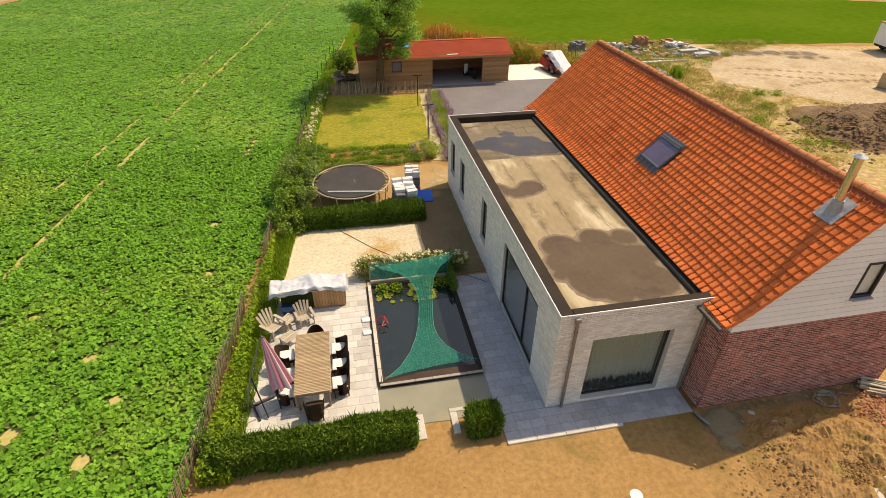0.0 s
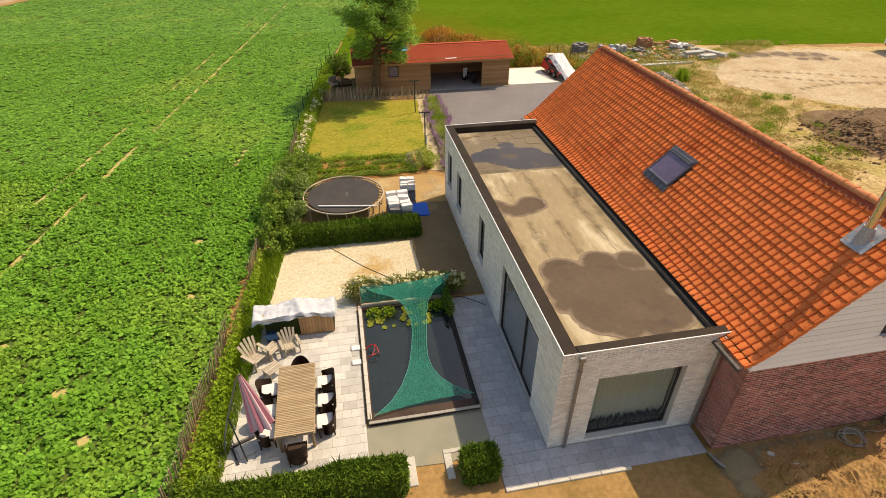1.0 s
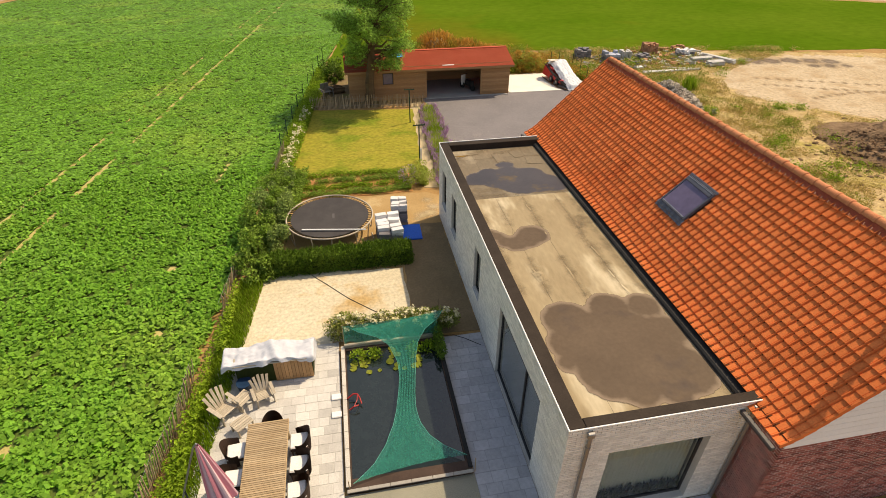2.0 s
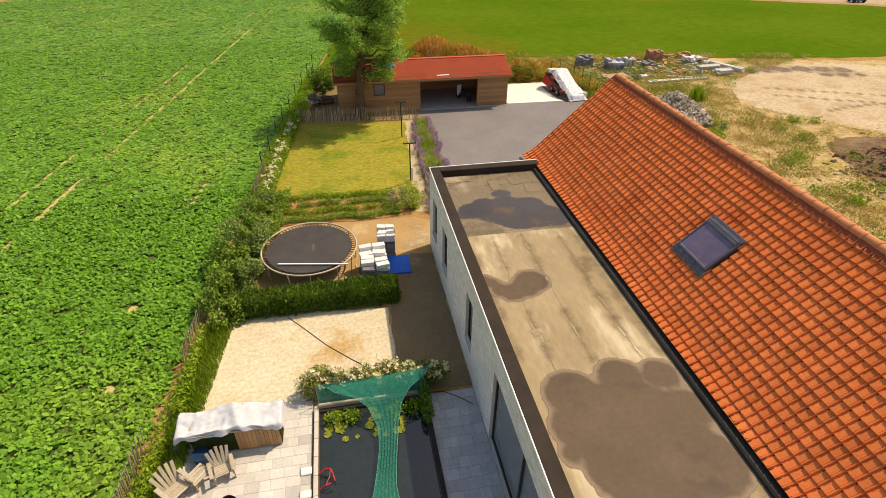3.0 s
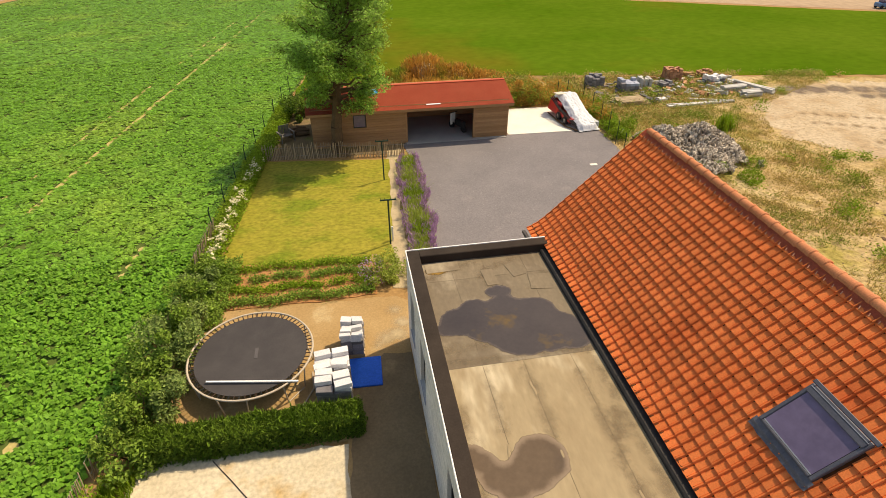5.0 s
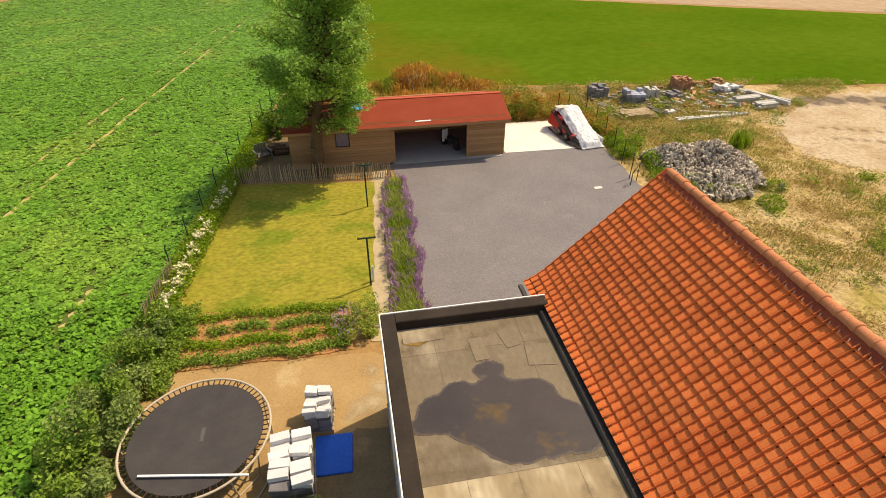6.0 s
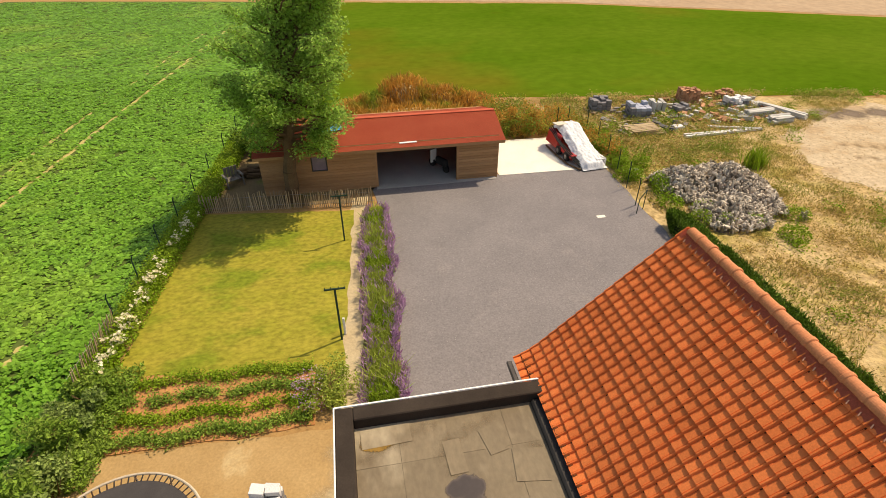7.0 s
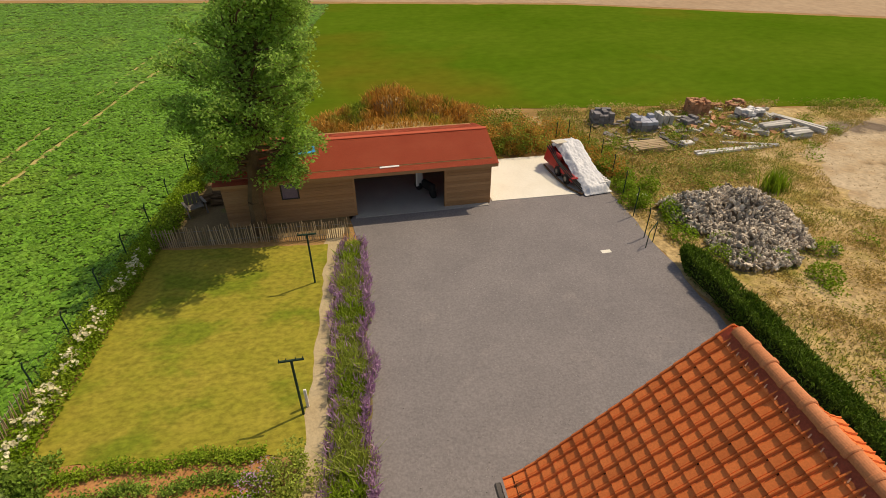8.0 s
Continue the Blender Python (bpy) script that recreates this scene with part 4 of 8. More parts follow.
RIDGE_ROLL = mat("dark_red_ridge_roll", (0.60, 0.135, 0.075), (0.68, 0.17, 0.10), 2, 30, 0.7, 0.1)
for sgn in (1, -1):
    bm = bmesh.new()
    x0, x1 = RIDGE_X - sgn * 0.22, RIDGE_X - sgn * 0.06
    pts = []
    for k in range(160):
        y = RY0 + 0.02 + k * (RY1 - RY0 - 0.04) / 159
        lift = 0.068 + (0.012 if k % 2 else -0.004)
        pts.append((bm.verts.new((x0 + sgn * 0.02 * (k % 2), y, roof_z(x0) + lift)), bm.verts.new((x1, y, roof_z(x1) + 0.088))))
    for p, q in zip(pts[:-1], pts[1:]):
        bm.faces.new((p[0], q[0], q[1], p[1]))
    bmesh.ops.solidify(bm, geom=bm.faces[:], thickness=0.006)
    part("ridge_roll", bm, RIDGE_ROLL, roof, "dark red ventilating strip under the ridge caps")
PALE_CLAY = mat("pale_clay", (0.68, 0.32, 0.19), (0.74, 0.38, 0.24), 3, 30, 0.7, 0.1)
verge = bmesh.new()
box(verge, -0.02, 0.285, -0.018, 0.018, -0.085, 0.030, bevel=0.008)
for v in verge.verts:
    v.co.z += 0.041 - 0.09 * (v.co.x + 0.02)
verge_first = part("verge_tile", verge, TILE, roof)
spots = []
for sgn in (1, -1):
    for o, d in slopes:
        for y in (RY0, RY1):
            x = o.x if sgn == 1 else 2 * RIDGE_X - o.x
            spots.append(pose(x, y, o.z, 0, -math.degrees(math.atan2(d.z, d.x)), 0) if sgn == 1 else pose(x, y, o.z, 0, 0, 180) @ pose(0, 0, 0, 0, -math.degrees(math.atan2(d.z, d.x)), 0))
verge_first.matrix_basis = spots[0]
for m in spots[1:]:
    ob = new("verge_tile", verge_first.data)
    ob.parent = roof
    ob.matrix_basis = m
clip_first = part("ridge_clip", boxed(-0.035, 0.035, -0.009, 0.009, 0.0, 0.010, bevel=0.003), PALE_CLAY, roof, "small pale clip under the ridge")
for k in range(79):
    x = RIDGE_X - 0.20
    m = pose(x, RY0 + 0.16 + k * TILE_W, roof_z(x) + 0.078, 0, -43, 24)
    if k:
        ob = new("ridge_clip", clip_first.data)
        ob.parent = roof
        ob.matrix_basis = m
    else:
        clip_first.matrix_basis = m
GUTTER = mat("dark_brown_gutter", (0.06, 0.05, 0.045), (0.09, 0.078, 0.07), 3, 30, 0.5, 0.1, spec=0.3)
gut = bmesh.new()
box(gut, 3.93, 4.05, RY0, 0.0, 3.27, 3.37, bevel=0.02)
part("eave_gutter", gut, GUTTER, house)
part("eave_gutter", boxed(3.93, 4.05, 14.76, RY1, 3.27, 3.37, bevel=0.02), GUTTER, house)

# roof window
SLOPE = math.degrees(math.atan2(RIDGE_Z - KICK[1], RIDGE_X - KICK[0]))
COVER_GREY = mat("blue_grey_cover_metal", (0.075, 0.078, 0.098), (0.11, 0.112, 0.135), 3, 30, 0.45, 0.05, spec=0.4)
sw = thing("roof_window", pose(5.93, 6.10, roof_z(5.93) + 0.03, 0, -SLOPE, 0), "grey framed roof window with purple-grey blind", "roof window")
bm = bmesh.new()
for a in ((-0.50, 0.60, -0.64, -0.57), (-0.50, 0.60, 0.57, 0.64), (0.54, 0.60, -0.565, 0.565), (-0.50, -0.45, -0.565, 0.565)):
    box(bm, *a, 0.0, 0.10, bevel=0.012)
part("frame", bm, COVER_GREY, sw)
part("top_cover", boxed(0.42, 0.535, -0.60, 0.60, 0.101, 0.122, bevel=0.010), COVER_GREY, sw)
part("top_flashing", boxed(0.605, 0.69, -0.68, 0.68, 0.04, 0.075, bevel=0.010), COVER_GREY, sw)
part("cover_edge", boxed(0.537, 0.552, -0.60, 0.60, 0.101, 0.128), LEAD, sw, "bright metal edge of the cover")
part("glazing_bead", boxed(-0.445, -0.425, -0.56, 0.56, 0.085, 0.098), LEAD, sw, "bright metal glazing bead")
part("pane", boxed(-0.445, 0.535, -0.56, 0.56, 0.06, 0.084), SKYGLASS, sw)
bm = bmesh.new()
bmesh.ops.create_grid(bm, x_segments=4, y_segments=20, size=0.5, matrix=Matrix.LocRotScale((-0.60, 0, 0.065), None, (0.20, 1.40, 1)))
for v in bm.verts:
    v.co.z += 0.014 * math.sin(v.co.y * 24) - (0.02 if v.co.x < -0.62 else 0)
    v.co.x += 0.03 * noise.noise(Vector((v.co.y * 6, 0, 2))) if v.co.x < -0.62 else 0
bmesh.ops.solidify(bm, geom=bm.faces[:], thickness=0.006)
part("apron", bm, COVER_GREY, sw, "dark crinkled flashing apron")

# stove flue
fl = thing("flue", pose(6.98, 0.05, roof_z(6.98) + 0.02), "shiny steel stove flue with lead flashing on the tiles", "chimney flue")
bm = bmesh.new()
bmesh.ops.create_grid(bm, x_segments=10, y_segments=10, size=0.5, matrix=pose(0, 0, 0.075, 0, -SLOPE, 0) @ Matrix.Diagonal((0.76, 0.62, 1, 1)))
for v in bm.verts:
    v.co.z += 0.014 * noise.noise(v.co * 7)
bmesh.ops.solidify(bm, geom=bm.faces[:], thickness=0.008)
part("flashing", bm, LEAD, fl)
part("collar", tube(bmesh.new(), (0, 0, -0.15), (0, 0, 0.34), 0.20, 0.125, seg=20), LEAD, fl)
part("pipe", tube(bmesh.new(), (0, 0, 0.2), (0, 0, 1.46), 0.105, seg=24), STEEL, fl)
for z in (0.52, 1.02):
    part("clamp", tube(bmesh.new(), (0, 0, z), (0, 0, z + 0.05), 0.115, seg=24), STEEL, fl)
part("cap", tube(bmesh.new(), (0, 0, 1.5), (0, 0, 1.58), 0.17, 0.05, seg=24), STEEL, fl)
bm = bmesh.new()
for k in range(4):
    a = k * math.pi / 2 + 0.4
    tube(bm, (0.1 * math.cos(a), 0.1 * math.sin(a), 1.44), (0.12 * math.cos(a), 0.12 * math.sin(a), 1.51), 0.008, seg=5)
part("cap_stays", bm, STEEL, fl)

# ---- the shed ----
shed = thing("shed", pose(0, 0, 0), "long timber garage shed with a red roof and one open bay", "shed")
SX0, SX1, SY0, SY1 = -3.4, 8.15, 30.95, 35.1
S_HOLES = [(2.05, 6.02, 0.0, 2.0), (-1.05, -0.3, 1.12, 1.92)]
bm = bmesh.new()
for a, b, z0, z1 in wall_boxes(SX0 + 0.02, SX1 - 0.02, 0, 2.3, S_HOLES):
    box(bm, a, b, SY0 + 0.03, SY0 + 0.12, z0, z1)
# near-black backing puts shade into the gaps between the boards
shed_front = part("wall", bm, SHADE_FILL, shed)
rng = random.Random(3)
for r in range(16):
    z0, z1 = r * 0.144, r * 0.144 + 0.140
    cuts = sorted((h[0], h[1]) for h in S_HOLES if h[2] < z1 - 0.05 and h[3] > z0 + 0.05)
    spans, s = [], SX0
    for h0, h1 in cuts:
        spans.append((s, h0))
        s = h1
    spans.append((s, SX1))
    for a, b in spans:
        part("board", boxed(a, b, SY0 - 0.004 + rng.uniform(-0.004, 0.004), SY0 + 0.026, z0, z1, bevel=0.006), SHED_WOOD, shed_front)
part("wall", boxed(SX1 - 0.10, SX1, SY0 + 0.125, SY1, 0, 2.3), SHED_WOOD, shed)
part("wall", boxed(SX0, SX0 + 0.10, SY0 + 0.125, SY1, 0, 2.3), SHED_WOOD, shed)
part("wall", boxed(SX0 + 0.101, SX1 - 0.101, SY1 - 0.1, SY1, 0, 2.3), SHED_WOOD, shed)
part("partition", boxed(1.85, 1.95, SY0 + 0.125, SY1 - 0.101, 0, 2.25), SHED_WOOD, shed)
part("floor_slab", boxed(1.96, SX1 - 0.101, SY0 - 0.25, SY1 - 0.101, -0.05, 0.055), mat("grey_slab", (0.33, 0.31, 0.29), (0.40, 0.38, 0.35), 1, 20, 0.9, 0.1), shed)
for a, b in ((1.96, 2.06), (6.01, 6.11)):
    part("post", boxed(a, b, SY0 - 0.02, SY0 + 0.16, 0.056, 2.02), SHED_WOOD, shed)
part("lintel", boxed(1.96, 6.11, SY0 - 0.03, SY0 + 0.16, 2.021, 2.16), SHED_WOOD, shed)
bm = bmesh.new()
RDG = (33.0, 2.87)
prof = [(30.62, 2.17), RDG, (35.4, 2.17)]
for (ya, za), (yb, zb) in zip(prof[:-1], prof[1:]):
    bm.faces.new([bm.verts.new(p) for p in ((SX0 - 0.2, ya, za), (SX1 + 0.2, ya, za), (SX1 + 0.2, yb, zb), (SX0 - 0.2, yb, zb))])
bmesh.ops.solidify(bm, geom=bm.faces[:], thickness=0.05)
shed_roof = part("roof", bm, SHED_ROOF, shed, "matt red roof sheeting")
for sgn in (0, 1):
    for k in range(7):
        t0, t1 = k / 7, (k + 1.08) / 7
        ya, yb = (30.60 + (33.0 - 30.60) * t0, 30.60 + (33.0 - 30.60) * min(t1, 1)) if sgn == 0 else (35.4 - 2.4 * t0, 35.4 - 2.4 * min(t1, 1))
        za, zb = 2.17 + 0.70 * t0, 2.17 + 0.70 * min(t1, 1)
        bm = bmesh.new()
        bm.faces.new([bm.verts.new(p) for p in ((SX0 - 0.22, ya, za + 0.010), (SX1 + 0.22, ya, za + 0.010), (SX1 + 0.22, yb, zb + 0.006), (SX0 - 0.22, yb, zb + 0.006))])
        bmesh.ops.solidify(bm, geom=bm.faces[:], thickness=-0.006)
        part("roof_sheet", bm, SHED_ROOF, shed_roof)
part("ridge_strip", boxed(SX0 - 0.22, SX1 + 0.22, 32.88, 33.12, 2.85, 2.90, bevel=0.02), SHED_ROOF, shed_roof)
part("fascia", boxed(SX0 - 0.2, SX1 + 0.2, 30.615, 30.645, 2.02, 2.165), SHED_WOOD, shed)
bm = bmesh.new()
for x in (SX0 + 0.05, SX1 - 0.05):
    bm.faces.new([bm.verts.new(p) for p in ((x, SY0 + 0.13, 2.301), (x, SY1, 2.301), (x, RDG[0], RDG[1] - 0.06))])
bmesh.ops.solidify(bm, geom=bm.faces[:], thickness=0.05)
part("gable_wall", bm, SHED_WOOD, shed)
window(shed, "x", SY0 + 0.06, -1, -1.04, -0.31, 1.13, 1.91, bar=0.05, depth=0.07, glass_mat=SKYGLASS, sill=False)

# brown trodden earth, with the shade of shed and tree put into its colour
ground_piece("shed_yard", [(-6.4, 29.9), (1.6, 29.6), (1.9, 31.0), (-3.4, 31.0), (-3.4, 35.3), (-3.2, 38.5), (-5.6, 38.2)], 0.02, mat("shade_darkened_earth", (0.17, 0.12, 0.06), (0.24, 0.17, 0.09), 0.7, 12, 0.95, 0.3, c=(0.18, 0.17, 0.05), cscale=0.6, csize=0.55), "trodden earth beside the shed, darkened for the shade there", "ground", wobble=0.15, step=0.4, seed=18)

# ---- the tree in front of the shed ----


def cloud(rng, c, r, n, shell=0.55, zmin=None):
    """Places in an ellipsoid, thicker towards its skin."""
    d = rng.normal(size=(n, 3))
    d /= np.linalg.norm(d, axis=1)[:, None]
    k = shell + (1 - shell) * rng.random(n) ** 0.6
    p = np.asarray(c) + d * k[:, None] * np.asarray(r)
    return p if zmin is None else p[p[:, 2] > zmin]


def limb(bm, a, b, r0, r1, bend, rng, k=4):
    a, b = Vector(a), Vector(b)
    pts = [a.lerp(b, i / k) + Vector(rng.normal(size=3)) * bend * math.sin(math.pi * i / k) for i in range(k + 1)]
    for i in range(k):
        tube(bm, pts[i], pts[i + 1], r0 + (r1 - r0) * i / k, r0 + (r1 - r0) * (i + 1) / k, seg=7)
    return pts


rng = np.random.default_rng(21)
tree = thing("tree", pose(-2.15, 30.35, 0), "broad leafy tree standing before the shed", "tree")
bm = bmesh.new()
limb(bm, (0, 0, -0.05), (0.35, 0, 3.2), 0.36, 0.25, 0.04, rng)
tips = []
limb(bm, (0.35, 0, 3.1), (1.6, 0.1, 9.6), 0.25, 0.04, 0.12, rng, 6)
for k in range(92):
    t = rng.random() ** 1.2
    z0 = 2.9 + 6.0 * t
    a = rng.random() * 2 * math.pi
    reach = (1.75 + 1.65 * math.exp(-((t - 0.42) / 0.36) ** 2) + 0.15 * t) * (0.62 + 0.40 * rng.random()) * (1 - 0.5 * max(0.0, t - 0.5)) * (0.9 if t < 0.14 else 1.0)
    start = (0.35 + 0.06 * (z0 - 3), 0.0, z0)
    end = (min(2.9, 0.72 + 0.34 * max(0.0, z0 - 5.0) + reach * math.cos(a)), reach * math.sin(a), z0 + (-0.3 if t < 0.14 else 0.5) + 1.1 * rng.random())
    pts = limb(bm, start, end, 0.075 * (1.1 - 0.6 * t), 0.015, 0.14, rng, 4)
    tips += [pts[4], pts[3]] if k % 3 else [pts[4], pts[3], pts[2]]
part("trunk", bm, BARK, tree)
cl = [cloud(rng, t, (0.58 * s, 0.58 * s, 0.42 * s), int(165 * s), 0.10) for t in tips for s in (0.55 + 0.75 * rng.random(),)]
cl += [cloud(rng, (0.8 + 0.14 * h + rng.uniform(-1.0, 1.0), rng.uniform(-1.2, 0.8), 3.3 + h), (0.7, 0.7, 0.5), 150, 0.2) for h in 2.2 + 4.6 * rng.random(44)]
leaves("crown", np.concatenate(cl), 0.15, LEAF, tree, up=0.55, ratio=0.55, rng=rng)

# ---- hedges, shrubs, weeds ----


def hedge(name, x0, x1, y0, y1, h, n, label, seed, size=0.11, turn=0.0, material=HEDGE_LEAF):
    rng = np.random.default_rng(seed)
    w, d = x1 - x0, y1 - y0
    ob = thing(name, pose((x0 + x1) / 2, (y0 + y1) / 2, 0, 0, 0, turn), label, "hedge")
    # near-black block: the shade inside the hedge is put into its colour
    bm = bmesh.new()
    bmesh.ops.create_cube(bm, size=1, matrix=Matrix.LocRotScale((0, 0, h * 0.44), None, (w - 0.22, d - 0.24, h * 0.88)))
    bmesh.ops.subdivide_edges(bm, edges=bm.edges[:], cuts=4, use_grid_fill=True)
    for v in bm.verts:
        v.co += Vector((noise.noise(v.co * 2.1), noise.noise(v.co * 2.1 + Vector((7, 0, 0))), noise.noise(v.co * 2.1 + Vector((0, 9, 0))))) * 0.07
    part("inner_growth", bm, SHADE_FILL, ob)
    p = np.stack([rng.uniform(-w / 2, w / 2, n), rng.uniform(-d / 2, d / 2, n), rng.uniform(0.02, h, n)], 1)
    side = rng.random(n)
    top = side < 0.5
    p[top, 2] = h + rng.normal(0, 0.045, top.sum())
    fr = (side >= 0.5) & (side < 0.85)
    p[fr, 1] = np.sign(rng.random(fr.sum()) - 0.5) * d / 2 + rng.normal(0, 0.04, fr.sum())
    en = side >= 0.85
    p[en, 0] = np.sign(rng.random(en.sum()) - 0.5) * w / 2 + rng.normal(0, 0.05, en.sum())
    swell = np.array([noise.noise(Vector((x * 1.1, y * 1.1, z * 1.1 + seed))) for x, y, z in p])
    p[:, 2] *= 1 + 0.14 * swell
    p[:, 1] *= 1 + 0.16 * swell
    p[:, 0] *= 1 + 0.03 * swell
    foliage = leaves("foliage", p, size, material, ob, up=0.45, ratio=0.30, rng=rng)
    top = p[p[:, 2] > 0.8 * h]
    tagged(blades("top_growth", top[::3] - [0, 0, 0.10], 0.26, 0.030, material, ob, lean=0.6, rng=rng), kind="stuff")
    return ob


hedge("hedge", -8.95, -3.95, -0.62, 0.03, 0.77, 24000, "clipped laurel hedge along the terrace's end", 1, size=0.13)
hedge("box_hedge", -2.42, -1.55, -0.64, -0.02, 0.66, 5500, "small clipped box bush in a stone edging", 2, size=0.10)
hedge("hedge", -7.6, -1.8, 11.10, 11.75, 0.76, 24000, "dense dark laurel hedge before the trampoline", 3, size=0.13)
hedge("hedge", 14.10, 14.86, 11.5, 24.5, 0.78, 36000, "low dark green hedge along the gravel drive", 4, size=0.13)


def shrub(name, c, r, n, material, label, seed, size=0.12, stems=6):
    rng = np.random.default_rng(seed)
    ob = thing(name, pose(c[0], c[1], 0), label, "shrub")
    bm = bmesh.new()
    for k in range(stems):
        a = rng.random() * 6.28
        tube(bm, (0.05 * math.cos(a), 0.05 * math.sin(a), 0), (r[0] * 0.6 * math.cos(a), r[1] * 0.6 * math.sin(a), c[2] + r[2] * 0.4), 0.02, 0.008, seg=5)
    part("stems", bm, BARK, ob)
    parts = []
    for k in range(15):
        o = rng.normal(size=3) * 0.44 * np.array(r)
        parts.append(cloud(rng, np.array([0, 0, c[2]]) + o, np.array(r) * (0.26 + 0.28 * rng.random()), n // 15, 0.25, 0.02))
    leaves("foliage", np.concatenate(parts), size, material, ob, up=0.3, ratio=0.55, rng=rng)
    return ob


for k, (x, y, r, h) in enumerate(((9.7, 36.5, 0.9, 0.8), (10.9, 36.2, 1.0, 0.9), (12.0, 36.6, 0.8, 0.7))):
    shrub("dry_bush", (x, y, h * 0.7), (r, r * 0.8, h), 2600, RUST_WEED, "rust-brown dry bush behind the concrete pad", 70 + k, size=0.13)
rng = np.random.default_rng(5)
DARK_SHRUB = mat("dull_green_leaves", (0.18, 0.26, 0.07), (0.31, 0.40, 0.115), 1.0, 8, 0.7, 0.0, isl=0.5, thin=0.4)
MID_SHRUB = mat("mixed_shrub_leaves", (0.17, 0.285, 0.036), (0.29, 0.41, 0.075), 1.0, 8, 0.65, 0.0, isl=0.5, thin=0.4)
for k, (y, dx, rr, h, m) in enumerate([(11.5, 0.7, 0.75, 0.8, MID_SHRUB), (12.4, 0.6, 0.8, 0.95, MID_SHRUB), (13.2, 1.1, 0.7, 0.8, DARK_SHRUB), (13.9, 0.5, 0.85, 1.0, MID_SHRUB), (14.8, 1.0, 0.85, 0.95, DARK_SHRUB), (15.6, 0.55, 0.85, 0.9, MID_SHRUB), (16.3, 1.05, 0.8, 0.8, DARK_SHRUB), (17.2, 0.7, 0.8, 0.75, MID_SHRUB), (18.2, 0.85, 0.7, 0.6, DARK_SHRUB), (19.2, 0.6, 0.6, 0.55, MID_SHRUB)]):
    shrub("shrub", (fence_x(y) + dx, y, h * 0.7), (rr, rr, h), 2900, m, "overgrown mixed shrub along the field fence", 40 + k, size=0.125)
shrub("lavender_shrub", (-0.45, 18.2, 0.4), (0.75, 0.8, 0.55), 2600, LAV_GREEN, "grey-green lavender shrub by the corner of the lawn", 60, size=0.09)
bush = bpy.data.objects["lavender_shrub"]
q = cloud(np.random.default_rng(3), (-0.35, -0.1, 0.5), (0.75, 0.8, 0.45), 420, 0.6, 0.05)
q = q[q[:, 0] < -0.1]
tagged(leaves("bloom", q, 0.075, LAV_BLOOM, bush, "dusky purple flower spikes", up=0.8, ratio=0.35, rng=np.random.default_rng(4)), kind="stuff")
shrub("dark_bush", (-4.3, 36.2, 0.8), (0.9, 0.9, 1.0), 3200, HEDGE_LEAF, "dark green bush behind the shed's end", 62, size=0.14)
shrub("corner_shrub", (-9.05, 0.0, 0.45), (0.45, 0.6, 0.55), 2500, HEDGE_LEAF, "loose green bush at the hedge's end", 61)


def strip(y0, y1, x_of, w, n, rng):
    y = rng.uniform(y0, y1, n)
    x = np.array([x_of(v) for v in y]) + rng.uniform(0, w, n)
    return np.stack([x, y, np.zeros(n)], 1)


p = strip(-0.8, 10.5, lambda y: fence_x(y) + 0.28, 1.0, 15000, rng)
p[:, 2] = rng.random(len(p)) ** 1.4 * (0.75 - 0.35 * np.abs(p[:, 0] - np.vectorize(fence_x)(p[:, 1]) - 0.4))
p = p[p[:, 0] < np.where(p[:, 1] < 7.0, -8.72, -8.35)]
tagged(leaves("verge_weeds", p, 0.12, WEED, up=1.0, rng=rng), "rank green weeds along the field fence", "weeds", kind="stuff")
tagged(blades("verge_grass", strip(-0.8, 11, lambda y: fence_x(y) + 0.3, 0.85, 9000, rng), 0.32, 0.025, WEED, rng=rng), "long grass along the field fence", "grass", kind="stuff")
p = strip(19.5, 30, lambda y: fence_x(y) - 0.1, 1.0, 12000, rng)
p[:, 2] = rng.random(len(p)) * 0.65
q = strip(29.8, 38.5, lambda y: fence_x(y) + 0.02 * max(0, y - 30), 1.1, 9000, rng)
q[:, 2] = rng.random(len(q)) * 0.6
tagged(leaves("corner_weeds", q, 0.12, WEED, up=0.6, rng=rng), "green weeds along the fence beside the shed", "weeds", kind="stuff")
k = strip(16.2, 20.2, lambda y: fence_x(y) + 0.5, 1.25, 5000, rng)
k[:, 2] = 0.4 * rng.random(len(k))
tagged(leaves("bed_weeds", k, 0.11, MID_SHRUB, up=0.5, rng=rng), "green weeds at the end of the vegetable rows", "weeds", kind="stuff")
tagged(leaves("border_weeds", p, 0.11, WEED, up=0.4, rng=rng), "green border plants along the lawn", "weeds", kind="stuff")
y = np.concatenate([rng.normal(c, s, n) for c, s, n in ((20.3, .25, 14), (21.2, .16, 18), (22.0, .2, 22), (23.2, .3, 14), (24.4, .2, 10), (25.5, .3, 9), (26.8, .25, 12), (28.1, .35, 22))])
p = np.stack([np.array([fence_x(v) for v in y]) + 0.62 + rng.normal(0, 0.14, len(y)), y, 0.42 + 0.3 * rng.random(len(y))], 1)
p = np.repeat(p, 7, axis=0) + rng.normal(0, 0.045, (len(p) * 7, 3))
tagged(leaves("border_flowers", p, 0.10, PETAL, up=1.5, ratio=0.9, rng=rng), "white and cream flowers along the lawn's border", "flowers", kind="stuff")

